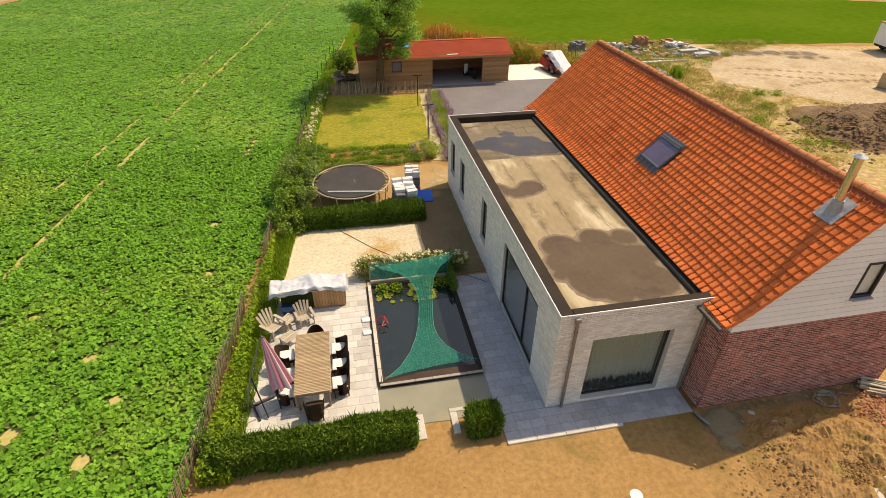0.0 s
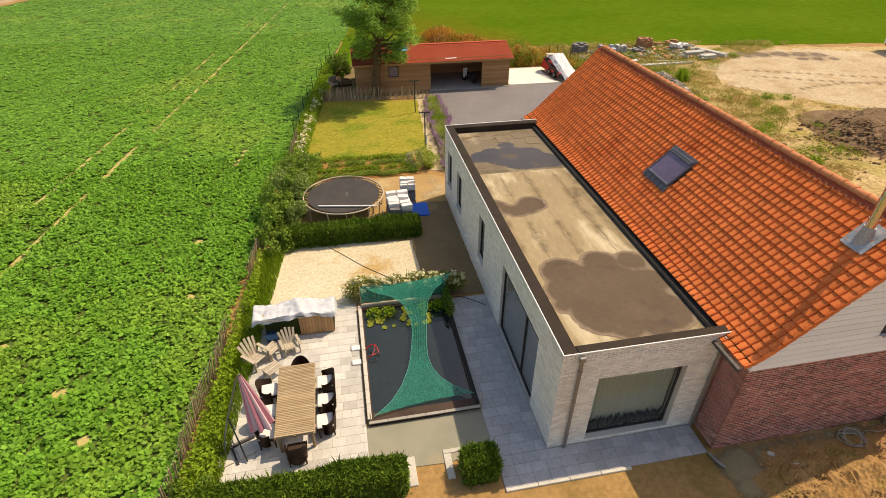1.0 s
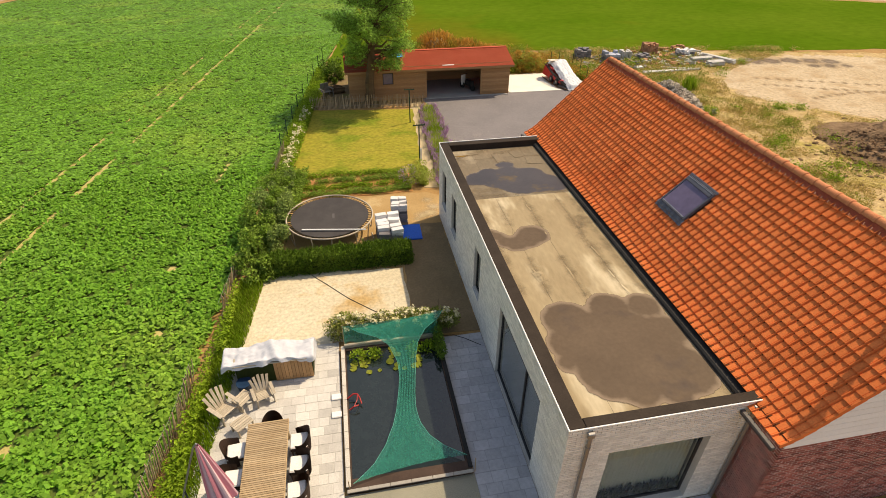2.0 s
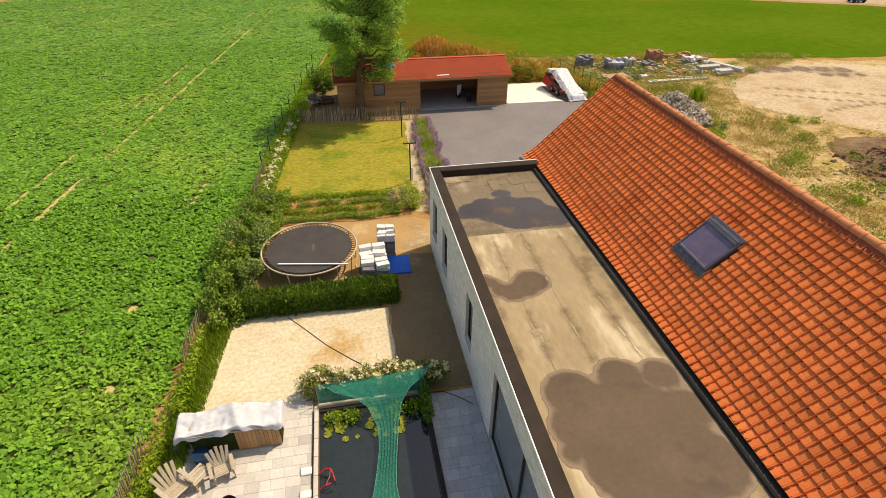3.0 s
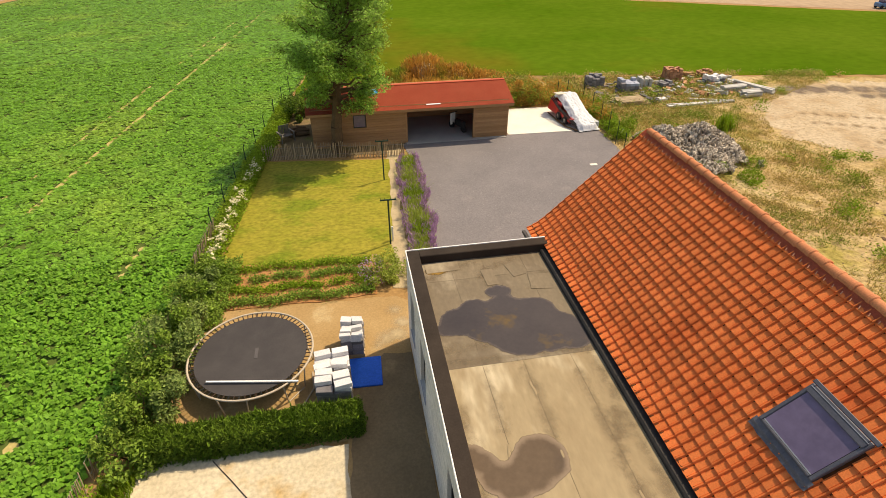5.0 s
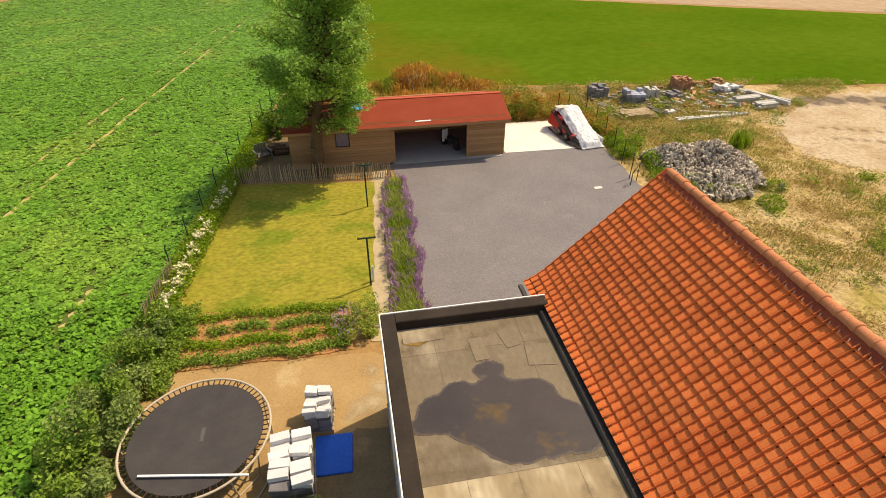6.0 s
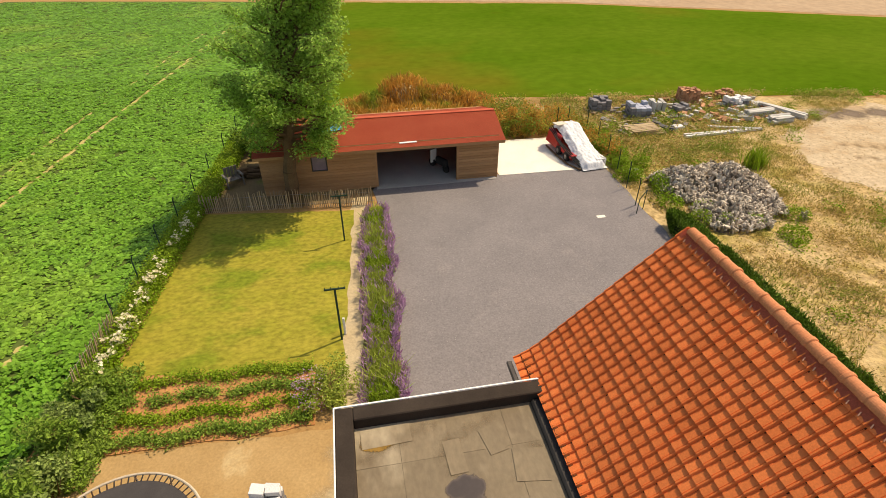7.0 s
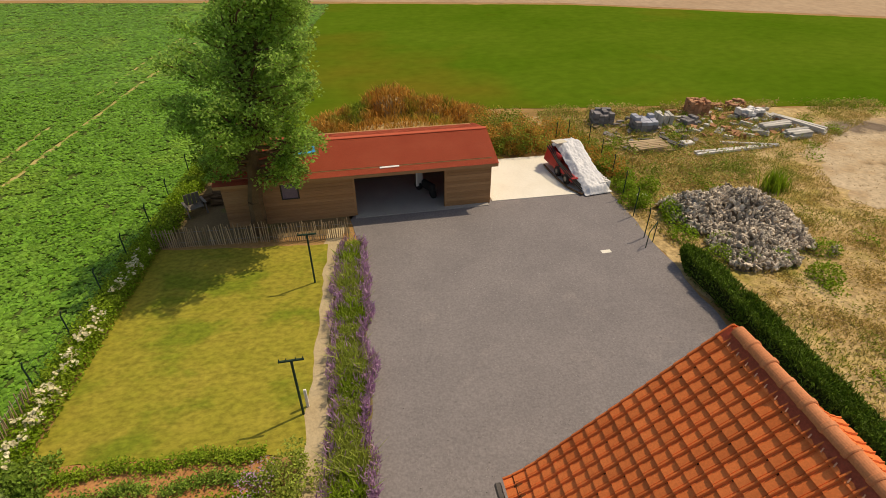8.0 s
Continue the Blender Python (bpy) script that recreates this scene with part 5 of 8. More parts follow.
# lavender bed
BED = [(0.45, 17.2), (1.68, 17.3), (2.20, 28.7), (1.05, 28.8)]
ground_piece("lavender_bed", BED, 0.03, mat("bed_soil", (0.16, 0.13, 0.06), (0.22, 0.17, 0.09), 1, 14, 0.95, 0.4), "planted bed beside the drive", "flower bed", wobble=0.1, step=0.4, seed=15)
for i in range(14):
    y = 17.65 + i * 0.81
    x = 1.10 + 0.056 * (y - 17.2) + rng.uniform(-0.10, 0.10)
    s = 0.82 + 0.45 * rng.random()
    lv = thing("lavender", pose(x, y, 0.03), "tufted lavender with purple flower spikes", "lavender", "lavender row by the drive")
    n = 900
    a = rng.random(n) * 6.28
    rad = 0.60 * np.sqrt(rng.random(n)) * s
    q = np.stack([rad * np.cos(a), rad * np.sin(a), (0.06 + 0.34 * (1 - (rad / 0.6) ** 2)) * (0.4 + 0.6 * rng.random(n))], 1)
    leaves("leaf_tuft", q, 0.12, LAV_GREEN, lv, up=1.0, ratio=0.25, rng=rng)
    blades("stem", np.stack([0.7 * rad * np.cos(a), 0.7 * rad * np.sin(a), np.zeros(n)], 1)[:320], 0.54 * s, 0.026, LAV_GREEN if i % 4 else WEED, lv, lean=0.9, rng=rng)
    n = 190 + int(380 * rng.random() ** 1.5)
    side = np.where(rng.random(n) < 0.75, np.where(rng.random(n) < 0.72, 0.0, math.pi), rng.random(n) * 6.28) + rng.normal(0, 0.5, n)
    rr = (0.42 + 0.24 * rng.random(n)) * s
    q = np.stack([rr * np.cos(side), rr * np.sin(side) * 1.1, 0.26 + 0.18 * rng.random(n)], 1)
    tagged(blades("bloom", q - [0, 0, 0.12], 0.22, 0.034, LAV_BLOOM, lv, lean=0.8, rng=rng), kind="stuff")

# vegetable rows
SOILROW = mat("tilled_soil", (0.42, 0.185, 0.07), (0.52, 0.26, 0.11), 1, 12, 0.95, 0.6, dist=0.04)
ground_piece("vegetable_bed", [(-6.5, 17.3), (-3, 17.15), (-0.85, 17.2), (-0.8, 19.2), (-4.4, 19.75), (-7.0, 20.1)], 0.028, SOILROW, "tilled brown vegetable bed", "vegetable bed", wobble=0.1, step=0.4, seed=16)
for i in range(4):
    x = rng.uniform(-7.2, -0.95, 4200)
    yy = 17.45 + i * 0.70 + (0.06 - 0.045 * (x + 6.5)) * (i / 3.0) + rng.normal(0, 0.12, 4200) + 0.08 * np.sin(x * 3 + i)
    gap = np.array([noise.noise(Vector((v * 1.3, i * 5.0, 0))) for v in x]) + rng.normal(0, 0.12, 4200) > -0.20
    q = np.stack([x, yy, 0.05 + 0.20 * rng.random(4200)], 1)[gap | (i == 0)]
    tagged(leaves("vegetable_row", q, 0.09, WEED if i % 2 else MID_SHRUB, up=0.5, rng=rng), "low leafy row in the vegetable bed", "vegetables", "vegetable rows", kind="stuff")

# weeds and heaps of dry growth
q = scatter([(8.6, 35.6), (13.0, 35.4), (14, 33), (15, 31), (15.8, 33), (14.5, 39), (9, 40)], 13000, 0, rng)
q[:, 2] = rng.random(len(q)) ** 1.2 * np.where(q[:, 0] < 12.2, 1.45, 0.8)
g = q[rng.random(len(q)) < 0.4] + [0.1, -0.1, 0.0]
tagged(leaves("bush_greenery", g, 0.14, MID_SHRUB, up=0.4, rng=rng), "green leaves among the dry bushes", "weeds", kind="stuff")
tagged(leaves("dry_shrubbery", q, 0.14, RUST_WEED, up=0.3, rng=rng), "rust-brown dry bushes behind the concrete pad", "weeds", kind="stuff")
heap_c = [(2.8, 41.6, 0.4, 1.8, 1.2, 0.9), (4.8, 42.3, 0.7, 2.0, 1.4, 1.5), (7.2, 41.8, 0.5, 2.0, 1.2, 1.0), (9.3, 41.2, 0.3, 1.5, 1.2, 0.7), (1.0, 40.6, 0.3, 1.3, 1.6, 0.8), (5, 39.6, 0.3, 4.5, 1.4, 0.8)]
q = np.concatenate([cloud(rng, c[:3], c[3:], 3200, 0.5, 0.01) for c in heap_c])
tagged(blades("weed_mound", q - [0, 0, 0.18], 0.38, 0.06, RUST_WEED, lean=1.0, rng=rng), "mound overgrown with rust-brown dry weeds", "weeds", kind="stuff")
bm = bmesh.new()
for c in heap_c:
    bmesh.ops.create_icosphere(bm, subdivisions=2, radius=1, matrix=Matrix.LocRotScale((c[0], c[1], 0), None, (c[3] * 0.8, c[4] * 0.8, (c[2] + c[5]) * 0.72)))
tagged(part("soil_mound", bm, LOT), "long mound of soil under the weeds", "mound", kind="structure")
LOTPOLY = [(14.3, 14), (14.6, 27), (14.0, 31), (15, 36), (14, 41.5), (24, 41), (37, 38), (34, 36.5), (27, 33), (24.5, 28), (27, 25), (31, 21), (26, 16), (16, 8), (15, 8)]
dens = lambda q: np.array([noise.noise(Vector((x * 0.28, y * 0.28, 3))) for x, y, _ in q]) > -0.05
OLIVE_WEED = mat("olive_brown_weeds", (0.40, 0.30, 0.085), (0.54, 0.41, 0.15), 0.5, 6, 0.85, 0.0, isl=0.35, thin=0.4, c=(0.24, 0.29, 0.045), cscale=0.30, csize=0.49)
q = scatter(LOTPOLY, 1500, 0, rng)
q = np.repeat(q[np.array([noise.noise(Vector((x * 0.4, y * 0.4, 21))) for x, y, _ in q]) > -0.12], 46, axis=0)
q = q + np.concatenate([rng.normal(0, 0.22, (len(q), 2)), 0.24 * rng.random((len(q), 1)) ** 1.5], 1)
tagged(leaves("dry_tufts", q, 0.11, OLIVE_WEED, up=0.5, ratio=0.35, rng=rng), "olive-brown tufts of dry weeds on the lot", "weeds", kind="stuff")
q = scatter(LOTPOLY, 60000, 0, rng)
q = q[dens(q)]
tagged(blades("dry_grass", q, 0.13, 0.035, DRY_WEED, rng=rng, lean=1.6), "dry straw-coloured grass on the lot", "grass", kind="stuff")
q = scatter(LOTPOLY, 500, 0, rng)
q = np.repeat(q[np.array([noise.noise(Vector((x * 0.35, y * 0.35, 9))) for x, y, _ in q]) > 0.23], 110, axis=0)
q = q + np.concatenate([rng.normal(0, 0.27, (len(q), 2)), 0.35 * rng.random((len(q), 1)) ** 1.5], 1)
tagged(leaves("green_weeds", q, 0.12, WEED, up=0.4, rng=rng), "scattered green weed clumps on the lot", "weeds", kind="stuff")
q = scatter([(14.2, 31), (15.5, 30), (15.5, 27), (21.5, 31), (24, 33.5), (28, 34.5), (28, 40), (14, 41.2)], 13000, 0, rng)
q[:, 2] = 0.36 * rng.random(len(q)) ** 1.6
g = q[rng.random(len(q)) < 0.40] + [0.12, 0.1, 0.02]
tagged(leaves("tangled_greenery", g, 0.13, MID_SHRUB, up=0.4, rng=rng), "green weeds among the stacked materials", "weeds", kind="stuff")
tagged(leaves("tangled_weeds", q, 0.13, OLIVE_WEED, up=0.4, rng=rng), "tangled dry weeds among the stacked materials", "weeds", kind="stuff")

CRUMB = mat("lot_crumbs", (0.40, 0.27, 0.13), (0.52, 0.38, 0.22), 1.0, 12, 0.95, 0.2, isl=0.3)

edge = rng.random(5200)
q = np.stack([14.5 + 24 * edge, 41.6 - 3.1 * edge + rng.normal(0, 0.35, 5200), 0.4 * rng.random(5200) ** 1.4], 1)
q = q[np.array([noise.noise(Vector((x * 0.5, y * 0.5, 11))) for x, y, _ in q]) > -0.12]
tagged(leaves("meadow_edge", q, 0.15, DRY_WEED, up=0.4, rng=rng), "ragged weeds along the edge of the meadow", "weeds", kind="stuff")

# ---- the crop field ----


def beet_plant(rng, n, size):
    """Leaves of one beet plant round its middle, each a bent rounded blade: corners and triangles."""
    v, f = [], []
    for i in range(n):
        a = 2 * math.pi * (i + 0.6 * rng.random()) / n
        d, s = np.array([math.cos(a), math.sin(a), 0]), np.array([-math.sin(a), math.cos(a), 0])
        ln, w, rise = size * (0.75 + 0.5 * rng.random()), size * (0.48 + 0.20 * rng.random()), 0.2 + 0.8 * rng.random()
        k = len(v)
        z1, z2 = size * rise * 0.75 + 0.10, size * rise * (0.55 + 0.4 * rng.random()) + 0.06
        roll = 0.14 * size * rng.normal()
        v += [d * ln * 0.12 + [0, 0, 0.10], d * ln * 0.5 - s * w / 2 + [0, 0, z1 - roll], d * ln * 0.5 + s * w / 2 + [0, 0, z1 + roll],
              d * ln - s * w * 0.3 + [0, 0, z2 - 0.6 * roll], d * ln * 0.97 + s * w * 0.3 + [0, 0, z2 + 0.6 * roll]]
        f += [(k, k + 1, k + 2), (k + 1, k + 3, k + 2), (k + 2, k + 3, k + 4)]
    return np.array(v), np.array(f)


def crop(name, poly, spacing, n_leaf, size, seed, holes=(), tall=1.0):
    rng = np.random.default_rng(seed)
    xs, ys = [p[0] for p in poly], [p[1] for p in poly]
    area = (max(xs) - min(xs)) * (max(ys) - min(ys))
    q = np.stack([rng.uniform(min(xs), max(xs), int(area / spacing**2)), rng.uniform(min(ys), max(ys), int(area / spacing**2))], 1)
    q = q[inside(poly, q[:, 0], q[:, 1])]
    keep = np.ones(len(q), bool)
    for base, width, least in ((-19.98, 0.165, -0.2), (-21.95, 0.125, 0.0)):
        gone = np.abs(q[:, 0] - (base + 0.138 * q[:, 1])) < width
        worn = np.array([noise.noise(Vector((0, y * 0.18, base))) for y in q[:, 1]]) > least
        keep &= ~(gone & worn)
    for hx, hy, hr in holes:
        keep &= (q[:, 0] - hx) ** 2 + (q[:, 1] - hy) ** 2 > (hr + 0.12) ** 2
    q = q[keep]
    kinds = [beet_plant(rng, n_leaf, 1.0) for _ in range(6)]
    pick, vs, fs, off = rng.integers(0, 6, len(q)), [], [], 0
    for k, (v, f) in enumerate(kinds):
        sel = q[pick == k]
        a = rng.random(len(sel)) * 6.28
        s = size * (0.75 + 0.5 * rng.random(len(sel)))
        c, sn = np.cos(a) * s, np.sin(a) * s
        x = v[None, :, 0] * c[:, None] - v[None, :, 1] * sn[:, None] + sel[:, 0:1]
        y = v[None, :, 0] * sn[:, None] + v[None, :, 1] * c[:, None] + sel[:, 1:2]
        z = v[None, :, 2] * s[:, None] * 1.15 * tall + 0.01
        vs.append(np.stack([x, y, z], 2).reshape(-1, 3))
        fs.append((f[None] + (np.arange(len(sel)) * len(v))[:, None, None] + off).reshape(-1, 3))
        off += len(sel) * len(v)
    ob = mesh_np(name, np.concatenate(vs), np.concatenate(fs), BEET)
    return tagged(ob, "dense green leafy beet plants in the field", "crop", kind="stuff")


crop("beet_plants", [(-10.4, -6), (fence_x(21) - 0.35, 21), (-27, 21), (-30, -6)], 0.176, 7, 0.180, 1, SPOTS)
crop("beet_plants", [(fence_x(21) - 0.35, 21), (-5.85, 38), (-3.4, 52), (-40, 52), (-38, 21)], 0.203, 6, 0.212, 2, SPOTS, 0.45)
crop("beet_plants", [(-3.4, 52), (1.3, 81), (-13, 84.6), (-34, 88.4), (-40.5, 89.3), (-45.8, 73), (-60, 57), (-100, 44), (-100, 30), (-38, 30), (-40, 52)], 0.312, 5, 0.355, 3, (), 0.14)
crop("beet_plants", [(-38, 30), (-60, 30), (-60, 4), (-28, 4)], 0.34, 5, 0.36, 4, (), 0.2)

# ---- fences ----
pale_mesh = bpy.data.meshes.new("pale")
bm = boxed(-0.022, 0.022, -0.011, 0.011, 0.0, 1.0, bevel=0.006)
for v in bm.verts:
    if v.co.z > 0.9:
        v.co.x *= 0.55
bm.to_mesh(pale_mesh)
bm.free()
pale_mesh.materials.append(STAKE)


def paling(points, height, label, seed, lean=0.0, gap=0.085):
    rng = random.Random(seed)
    a0 = Vector((*points[0], 0))
    fence = thing("paling_fence", Matrix.Translation(a0), label, "fence")
    for p, q in zip(points[:-1], points[1:]):
        a, b = Vector((*p, 0)) - a0, Vector((*q, 0)) - a0
        ln = (b - a).length
        ang = math.degrees(math.atan2(b.y - a.y, b.x - a.x))
        for i in range(int(ln / gap)):
            ob = new("pale", pale_mesh)
            ob.parent = fence
            c = a.lerp(b, i * gap / ln)
            ob.matrix_basis = pose(c.x, c.y, -0.02, 0, 0, ang) @ pose(0, 0, 0, lean + rng.uniform(-3, 3), rng.uniform(-4, 4), rng.uniform(-15, 15)) @ Matrix.Diagonal((rng.uniform(0.8, 1.3), 1, height * rng.uniform(0.9, 1.08), 1))
        for z in (0.25, 0.75):
            s = Vector((0, 0, z * height))
            part("tie_wire", tube(bmesh.new(), a + s, b + s, 0.006, seg=4), ZINC, fence)
    return fence


paling([(fence_x(y) + 0.06 * math.sin(y * 1.7), y) for y in np.arange(-3.2, 7.3, 1.05)], 1.0, "weathered chestnut paling fence along the crop field", 1, lean=7)
paling([(fence_x(y) + 0.12, y) for y in (8.9, 9.7, 10.6)], 1.08, "weathered chestnut paling fence half hidden by weeds", 2, lean=8)
paling([(fence_x(y), y) for y in (11.0, 11.9)], 0.95, "short length of chestnut paling in the shrubs", 4, lean=8)
paling([(fence_x(y) + 0.1, y) for y in (19.4, 20.4, 21.4, 22.2)], 1.12, "weathered chestnut paling fence beside the lawn", 5, lean=8)
paling([(-6.15, 29.85), (-2.0, 29.6), (-1.5, 29.55)], 0.95, "brown paling fence across the lawn's end", 6)
paling([(-1.45, 29.5), (1.75, 29.25)], 0.9, "lighter paling fence across the lawn's end", 7)
GREEN_METAL = mat("dark_green_metal", (0.02, 0.045, 0.03), (0.03, 0.06, 0.04), 3, 30, 0.5, 0.05)
wf_post = thing("fence_post", pose(fence_x(22.5), 22.5, 0), "dark green metal fence post with a slanted top", "fence post", "wire fence posts")
bm = bmesh.new()
bent(bm, [(0, 0, 0), (0, 0, 1.25), (0.06, 0, 1.42)], 0.025, 6)
part("pole", bm, GREEN_METAL, wf_post)
for y in (24.6, 26.8, 29.0, 31.2, 33.4, 36.0, 38.5, 41.0):
    copy_thing(wf_post, pose(fence_x(y) + (0.10 * max(0, y - 29) * 0.35), y, 0))
for x, y in ((14.4, 30.2), (14.15, 28.6), (13.75, 26.9), (14.7, 32.0), (14.9, 33.8), (15.0, 35.6), (14.2, 36.6), (13.4, 36.4)):
    copy_thing(wf_post, pose(x, y, 0, 0, 0, 90))
mesh_wire = bmesh.new()
for a, b in zip((22.5, 24.6, 26.8, 29.0), (24.6, 26.8, 29.0, 31.2)):
    for z in (0.1, 0.35, 0.6, 0.85, 1.1):
        tube(mesh_wire, (fence_x(a), a, z), (fence_x(b), b, z), 0.004, seg=3)
    for k in range(14):
        y = a + (b - a) * k / 14
        tube(mesh_wire, (fence_x(y), y, 0.1), (fence_x(y), y, 1.1), 0.003, seg=3)
tagged(part("wire_fence", mesh_wire, GREEN_METAL), "thin green wire mesh fence by the crop field", "wire fence")

# ---- terrace, pond and garden furniture ----
TEAK = mat("weathered_teak", (0.36, 0.25, 0.14), (0.46, 0.34, 0.21), 1.5, 30, 0.8, 0.2, rnd=0.15, stretch=(1, 4, 1))
GREY_TEAK = mat("greyed_wood", (0.42, 0.35, 0.26), (0.52, 0.45, 0.35), 2, 30, 0.85, 0.2, rnd=0.12)
WICKER = mat("dark_brown_wicker", (0.045, 0.026, 0.018), (0.08, 0.048, 0.034), 3, 55, 0.6, 0.6, dist=0.01)
CUSHION = mat("white_cushion", (0.78, 0.76, 0.72), (0.82, 0.80, 0.77), 3, 40, 0.9, 0.1)
TARP = mat("pale_grey_tarpaulin", (0.50, 0.51, 0.54), (0.66, 0.66, 0.69), 1.5, 20, 0.45, 0.1, fine_mix=0.05)
WATER = mat("dark_pond_water", (0.015, 0.022, 0.021), (0.022, 0.030, 0.029), 0.8, 6, 0.05, 0.02, spec=0.75)
LINER = mat("dark_pond_brick", (0.06, 0.04, 0.032), (0.10, 0.065, 0.05), 2, 30, 0.8, 0.3)
STONE_EDGE = mat("pale_edging_stone", (0.52, 0.48, 0.42), (0.62, 0.58, 0.51), 2, 30, 0.85, 0.2, rnd=0.08)
NET = woven("green_net", (0.04, 0.42, 0.31), 350, 0.5)
RED = mat("red_plastic", (0.42, 0.022, 0.02), (0.50, 0.035, 0.03), 3, 30, 0.4, 0.0, spec=0.4)
BLUE = mat("bright_blue_vinyl", (0.012, 0.12, 0.60), (0.018, 0.15, 0.68), 2, 20, 0.5, 0.1)
BLACK = mat("black_rubber", (0.02, 0.02, 0.02), (0.035, 0.033, 0.032), 3, 30, 0.7, 0.1)

PX0, PX1, PY0, PY1 = -4.72, -1.46, 1.60, 6.75
pond = thing("pond", pose(0, 0, 0), "raised rectangular garden pond with dark water and pale stone edging", "pond")
bm = bmesh.new()
box(bm, PX0 + 0.02, PX0 + 0.14, PY0 + 0.02, PY1 - 0.02, -0.02, 0.13)
box(bm, PX1 - 0.14, PX1 - 0.02, PY0 + 0.02, PY1 - 0.02, -0.02, 0.13)
box(bm, PX0 + 0.141, PX1 - 0.141, PY0 + 0.02, PY0 + 0.36, -0.02, 0.13)
box(bm, PX0 + 0.141, PX1 - 0.141, PY1 - 0.20, PY1 - 0.02, -0.02, 0.13)
part("basin_wall", bm, LINER, pond)
part("water", boxed(PX0 + 0.142, PX1 - 0.142, PY0 + 0.361, PY1 - 0.201, 0.008, 0.065), WATER, pond, "dark still water")
rng = random.Random(8)
for k in range(6):
    w = (PX1 - PX0) / 6
    part("edging_stone", boxed(PX0 + k * w + 0.004, PX0 + (k + 1) * w - 0.004, PY0 - 0.02, PY0 + 0.075, 0.131, 0.160, bevel=0.008), JOINT, pond)
for k in range(9):
    w = (PY1 - PY0 - 0.14) / 9
    part("edging_stone", boxed(PX0 - 0.02, PX0 + 0.10, PY0 + 0.14 + k * w, PY0 + 0.132 + (k + 1) * w, 0.131, 0.172, bevel=0.008), STONE_EDGE, pond)
part("edging_board", boxed(PX1 - 0.11, PX1 + 0.0, PY0 + 0.14, PY1, 0.131, 0.160, bevel=0.006), BLACK, pond)
part("back_rail", boxed(PX0 + 0.1, PX1 - 0.12, PY1 - 0.10, PY1 + 0.0, 0.131, 0.26, bevel=0.01), GREY_TEAK, pond)

net = thing("pond_net", pose(0, 0, 0), "green netting stretched over the pond and pinched in the middle", "net")
NU, NV, nv, nf = 60, 26, [], []


def smooth(a, b, t):
    t = min(1, max(0, (t - a) / (b - a)))
    return t * t * (3 - 2 * t)


for i in range(NU + 1):
    u = i / NU
    half = np.interp(u, [0, 0.05, 0.10, 0.16, 0.26, 0.40, 0.52, 0.64, 0.74, 0.84, 0.92, 1.0], [1.52, 1.30, 0.78, 0.46, 0.28, 0.24, 0.245, 0.28, 0.38, 0.60, 0.95, 1.50])
    cx = -3.05 + 0.34 * math.exp(-((u - 0.25) / 0.35) ** 2)
    y = 6.85 - 4.85 * u
    z = 0.92 - 0.62 * smooth(0.0, 0.30, u) - 0.03 * math.sin(math.pi * u) - 0.06 * smooth(0.8, 1, u)
    for j in range(NV + 1):
        s = 2 * j / NV - 1
        fold = 0.04 * math.sin(s * 20 + 1.3) * (0.2 + 0.8 * math.exp(-((u - 0.42) / 0.22) ** 2))
        yy = y + (0.14 * s - 0.10 * abs(s) ** 2) * smooth(0.75, 1.0, u)
        nv.append((cx + half * s, yy, z + fold + 0.05 * (abs(s) ** 2) * (1 - u) + (0.16 * s if u < 0.15 else 0) * (1 - u / 0.15)))
for i in range(NU):
    for j in range(NV):
        a = i * (NV + 1) + j
        nf.append((a, a + 1, a + NV + 2, a + NV + 1))
mesh_np("netting", nv, nf, NET, net, smooth=True)
hang_v, hang_f = [], []
for j in range(25):
    x = -4.6 + 3.1 * j / 24
    hang_v += [(x, 6.86, 0.93 + 0.05 * (j / 24)), (x, 6.62 + 0.05 * math.sin(j), 0.36 + 0.10 * noise.noise(Vector((j * 0.4, 1, 0))))]
    if j:
        hang_f.append((2 * j - 2, 2 * j - 1, 2 * j + 1, 2 * j))
mesh_np("hanging_edge", hang_v, hang_f, NET, net, smooth=True)
bm = bmesh.new()
for x, y, h in ((-4.62, 6.88, 0.95), (-1.52, 6.88, 1.1), (-1.42, 1.66, 0.62), (-4.66, 1.72, 0.45), (-3.1, 6.9, 0.95)):
    tube(bm, (x, y, -0.02), (x, y, h), 0.014, seg=6)
part("stakes", bm, STAKE, net)
bm = bmesh.new()
bent(bm, [nv[j * (NV + 1)] for j in range(NU + 1)], 0.006, 4)
bent(bm, [nv[j * (NV + 1) + NV] for j in range(NU + 1)], 0.006, 4)
part("edge_cord", bm, mat("pale_cord", (0.10, 0.42, 0.33), (0.16, 0.48, 0.38), 3, 30, 0.7, 0.0), net)

rng = np.random.default_rng(31)
for k in range(38):
    x = -4.4 + 2.2 * rng.random() ** 1.3
    y = 5.5 + 0.95 * rng.random() if x > -4.1 else 5.3 + 1.1 * rng.random()
    r = 0.07 + 0.06 * rng.random()
    bm = bmesh.new()
    ring = [bm.verts.new((r * math.cos(a), r * math.sin(a), 0.02 + 0.012 * math.sin(3 * a))) for a in np.linspace(0.2, 6.1, 14)]
    c = bm.verts.new((0, 0, 0.004))
    for a, b in zip(ring[:-1], ring[1:]):
        bm.faces.new((c, a, b))
    ob = tagged(part("lily_pad", bm, PAD), "yellow-green lily pad floating on the pond", "lily pad", "lily pads on the pond")
    ob.matrix_basis = pose(x, y, 0.066 + 0.002 * (k % 5), 0, 0, rng.random() * 360)
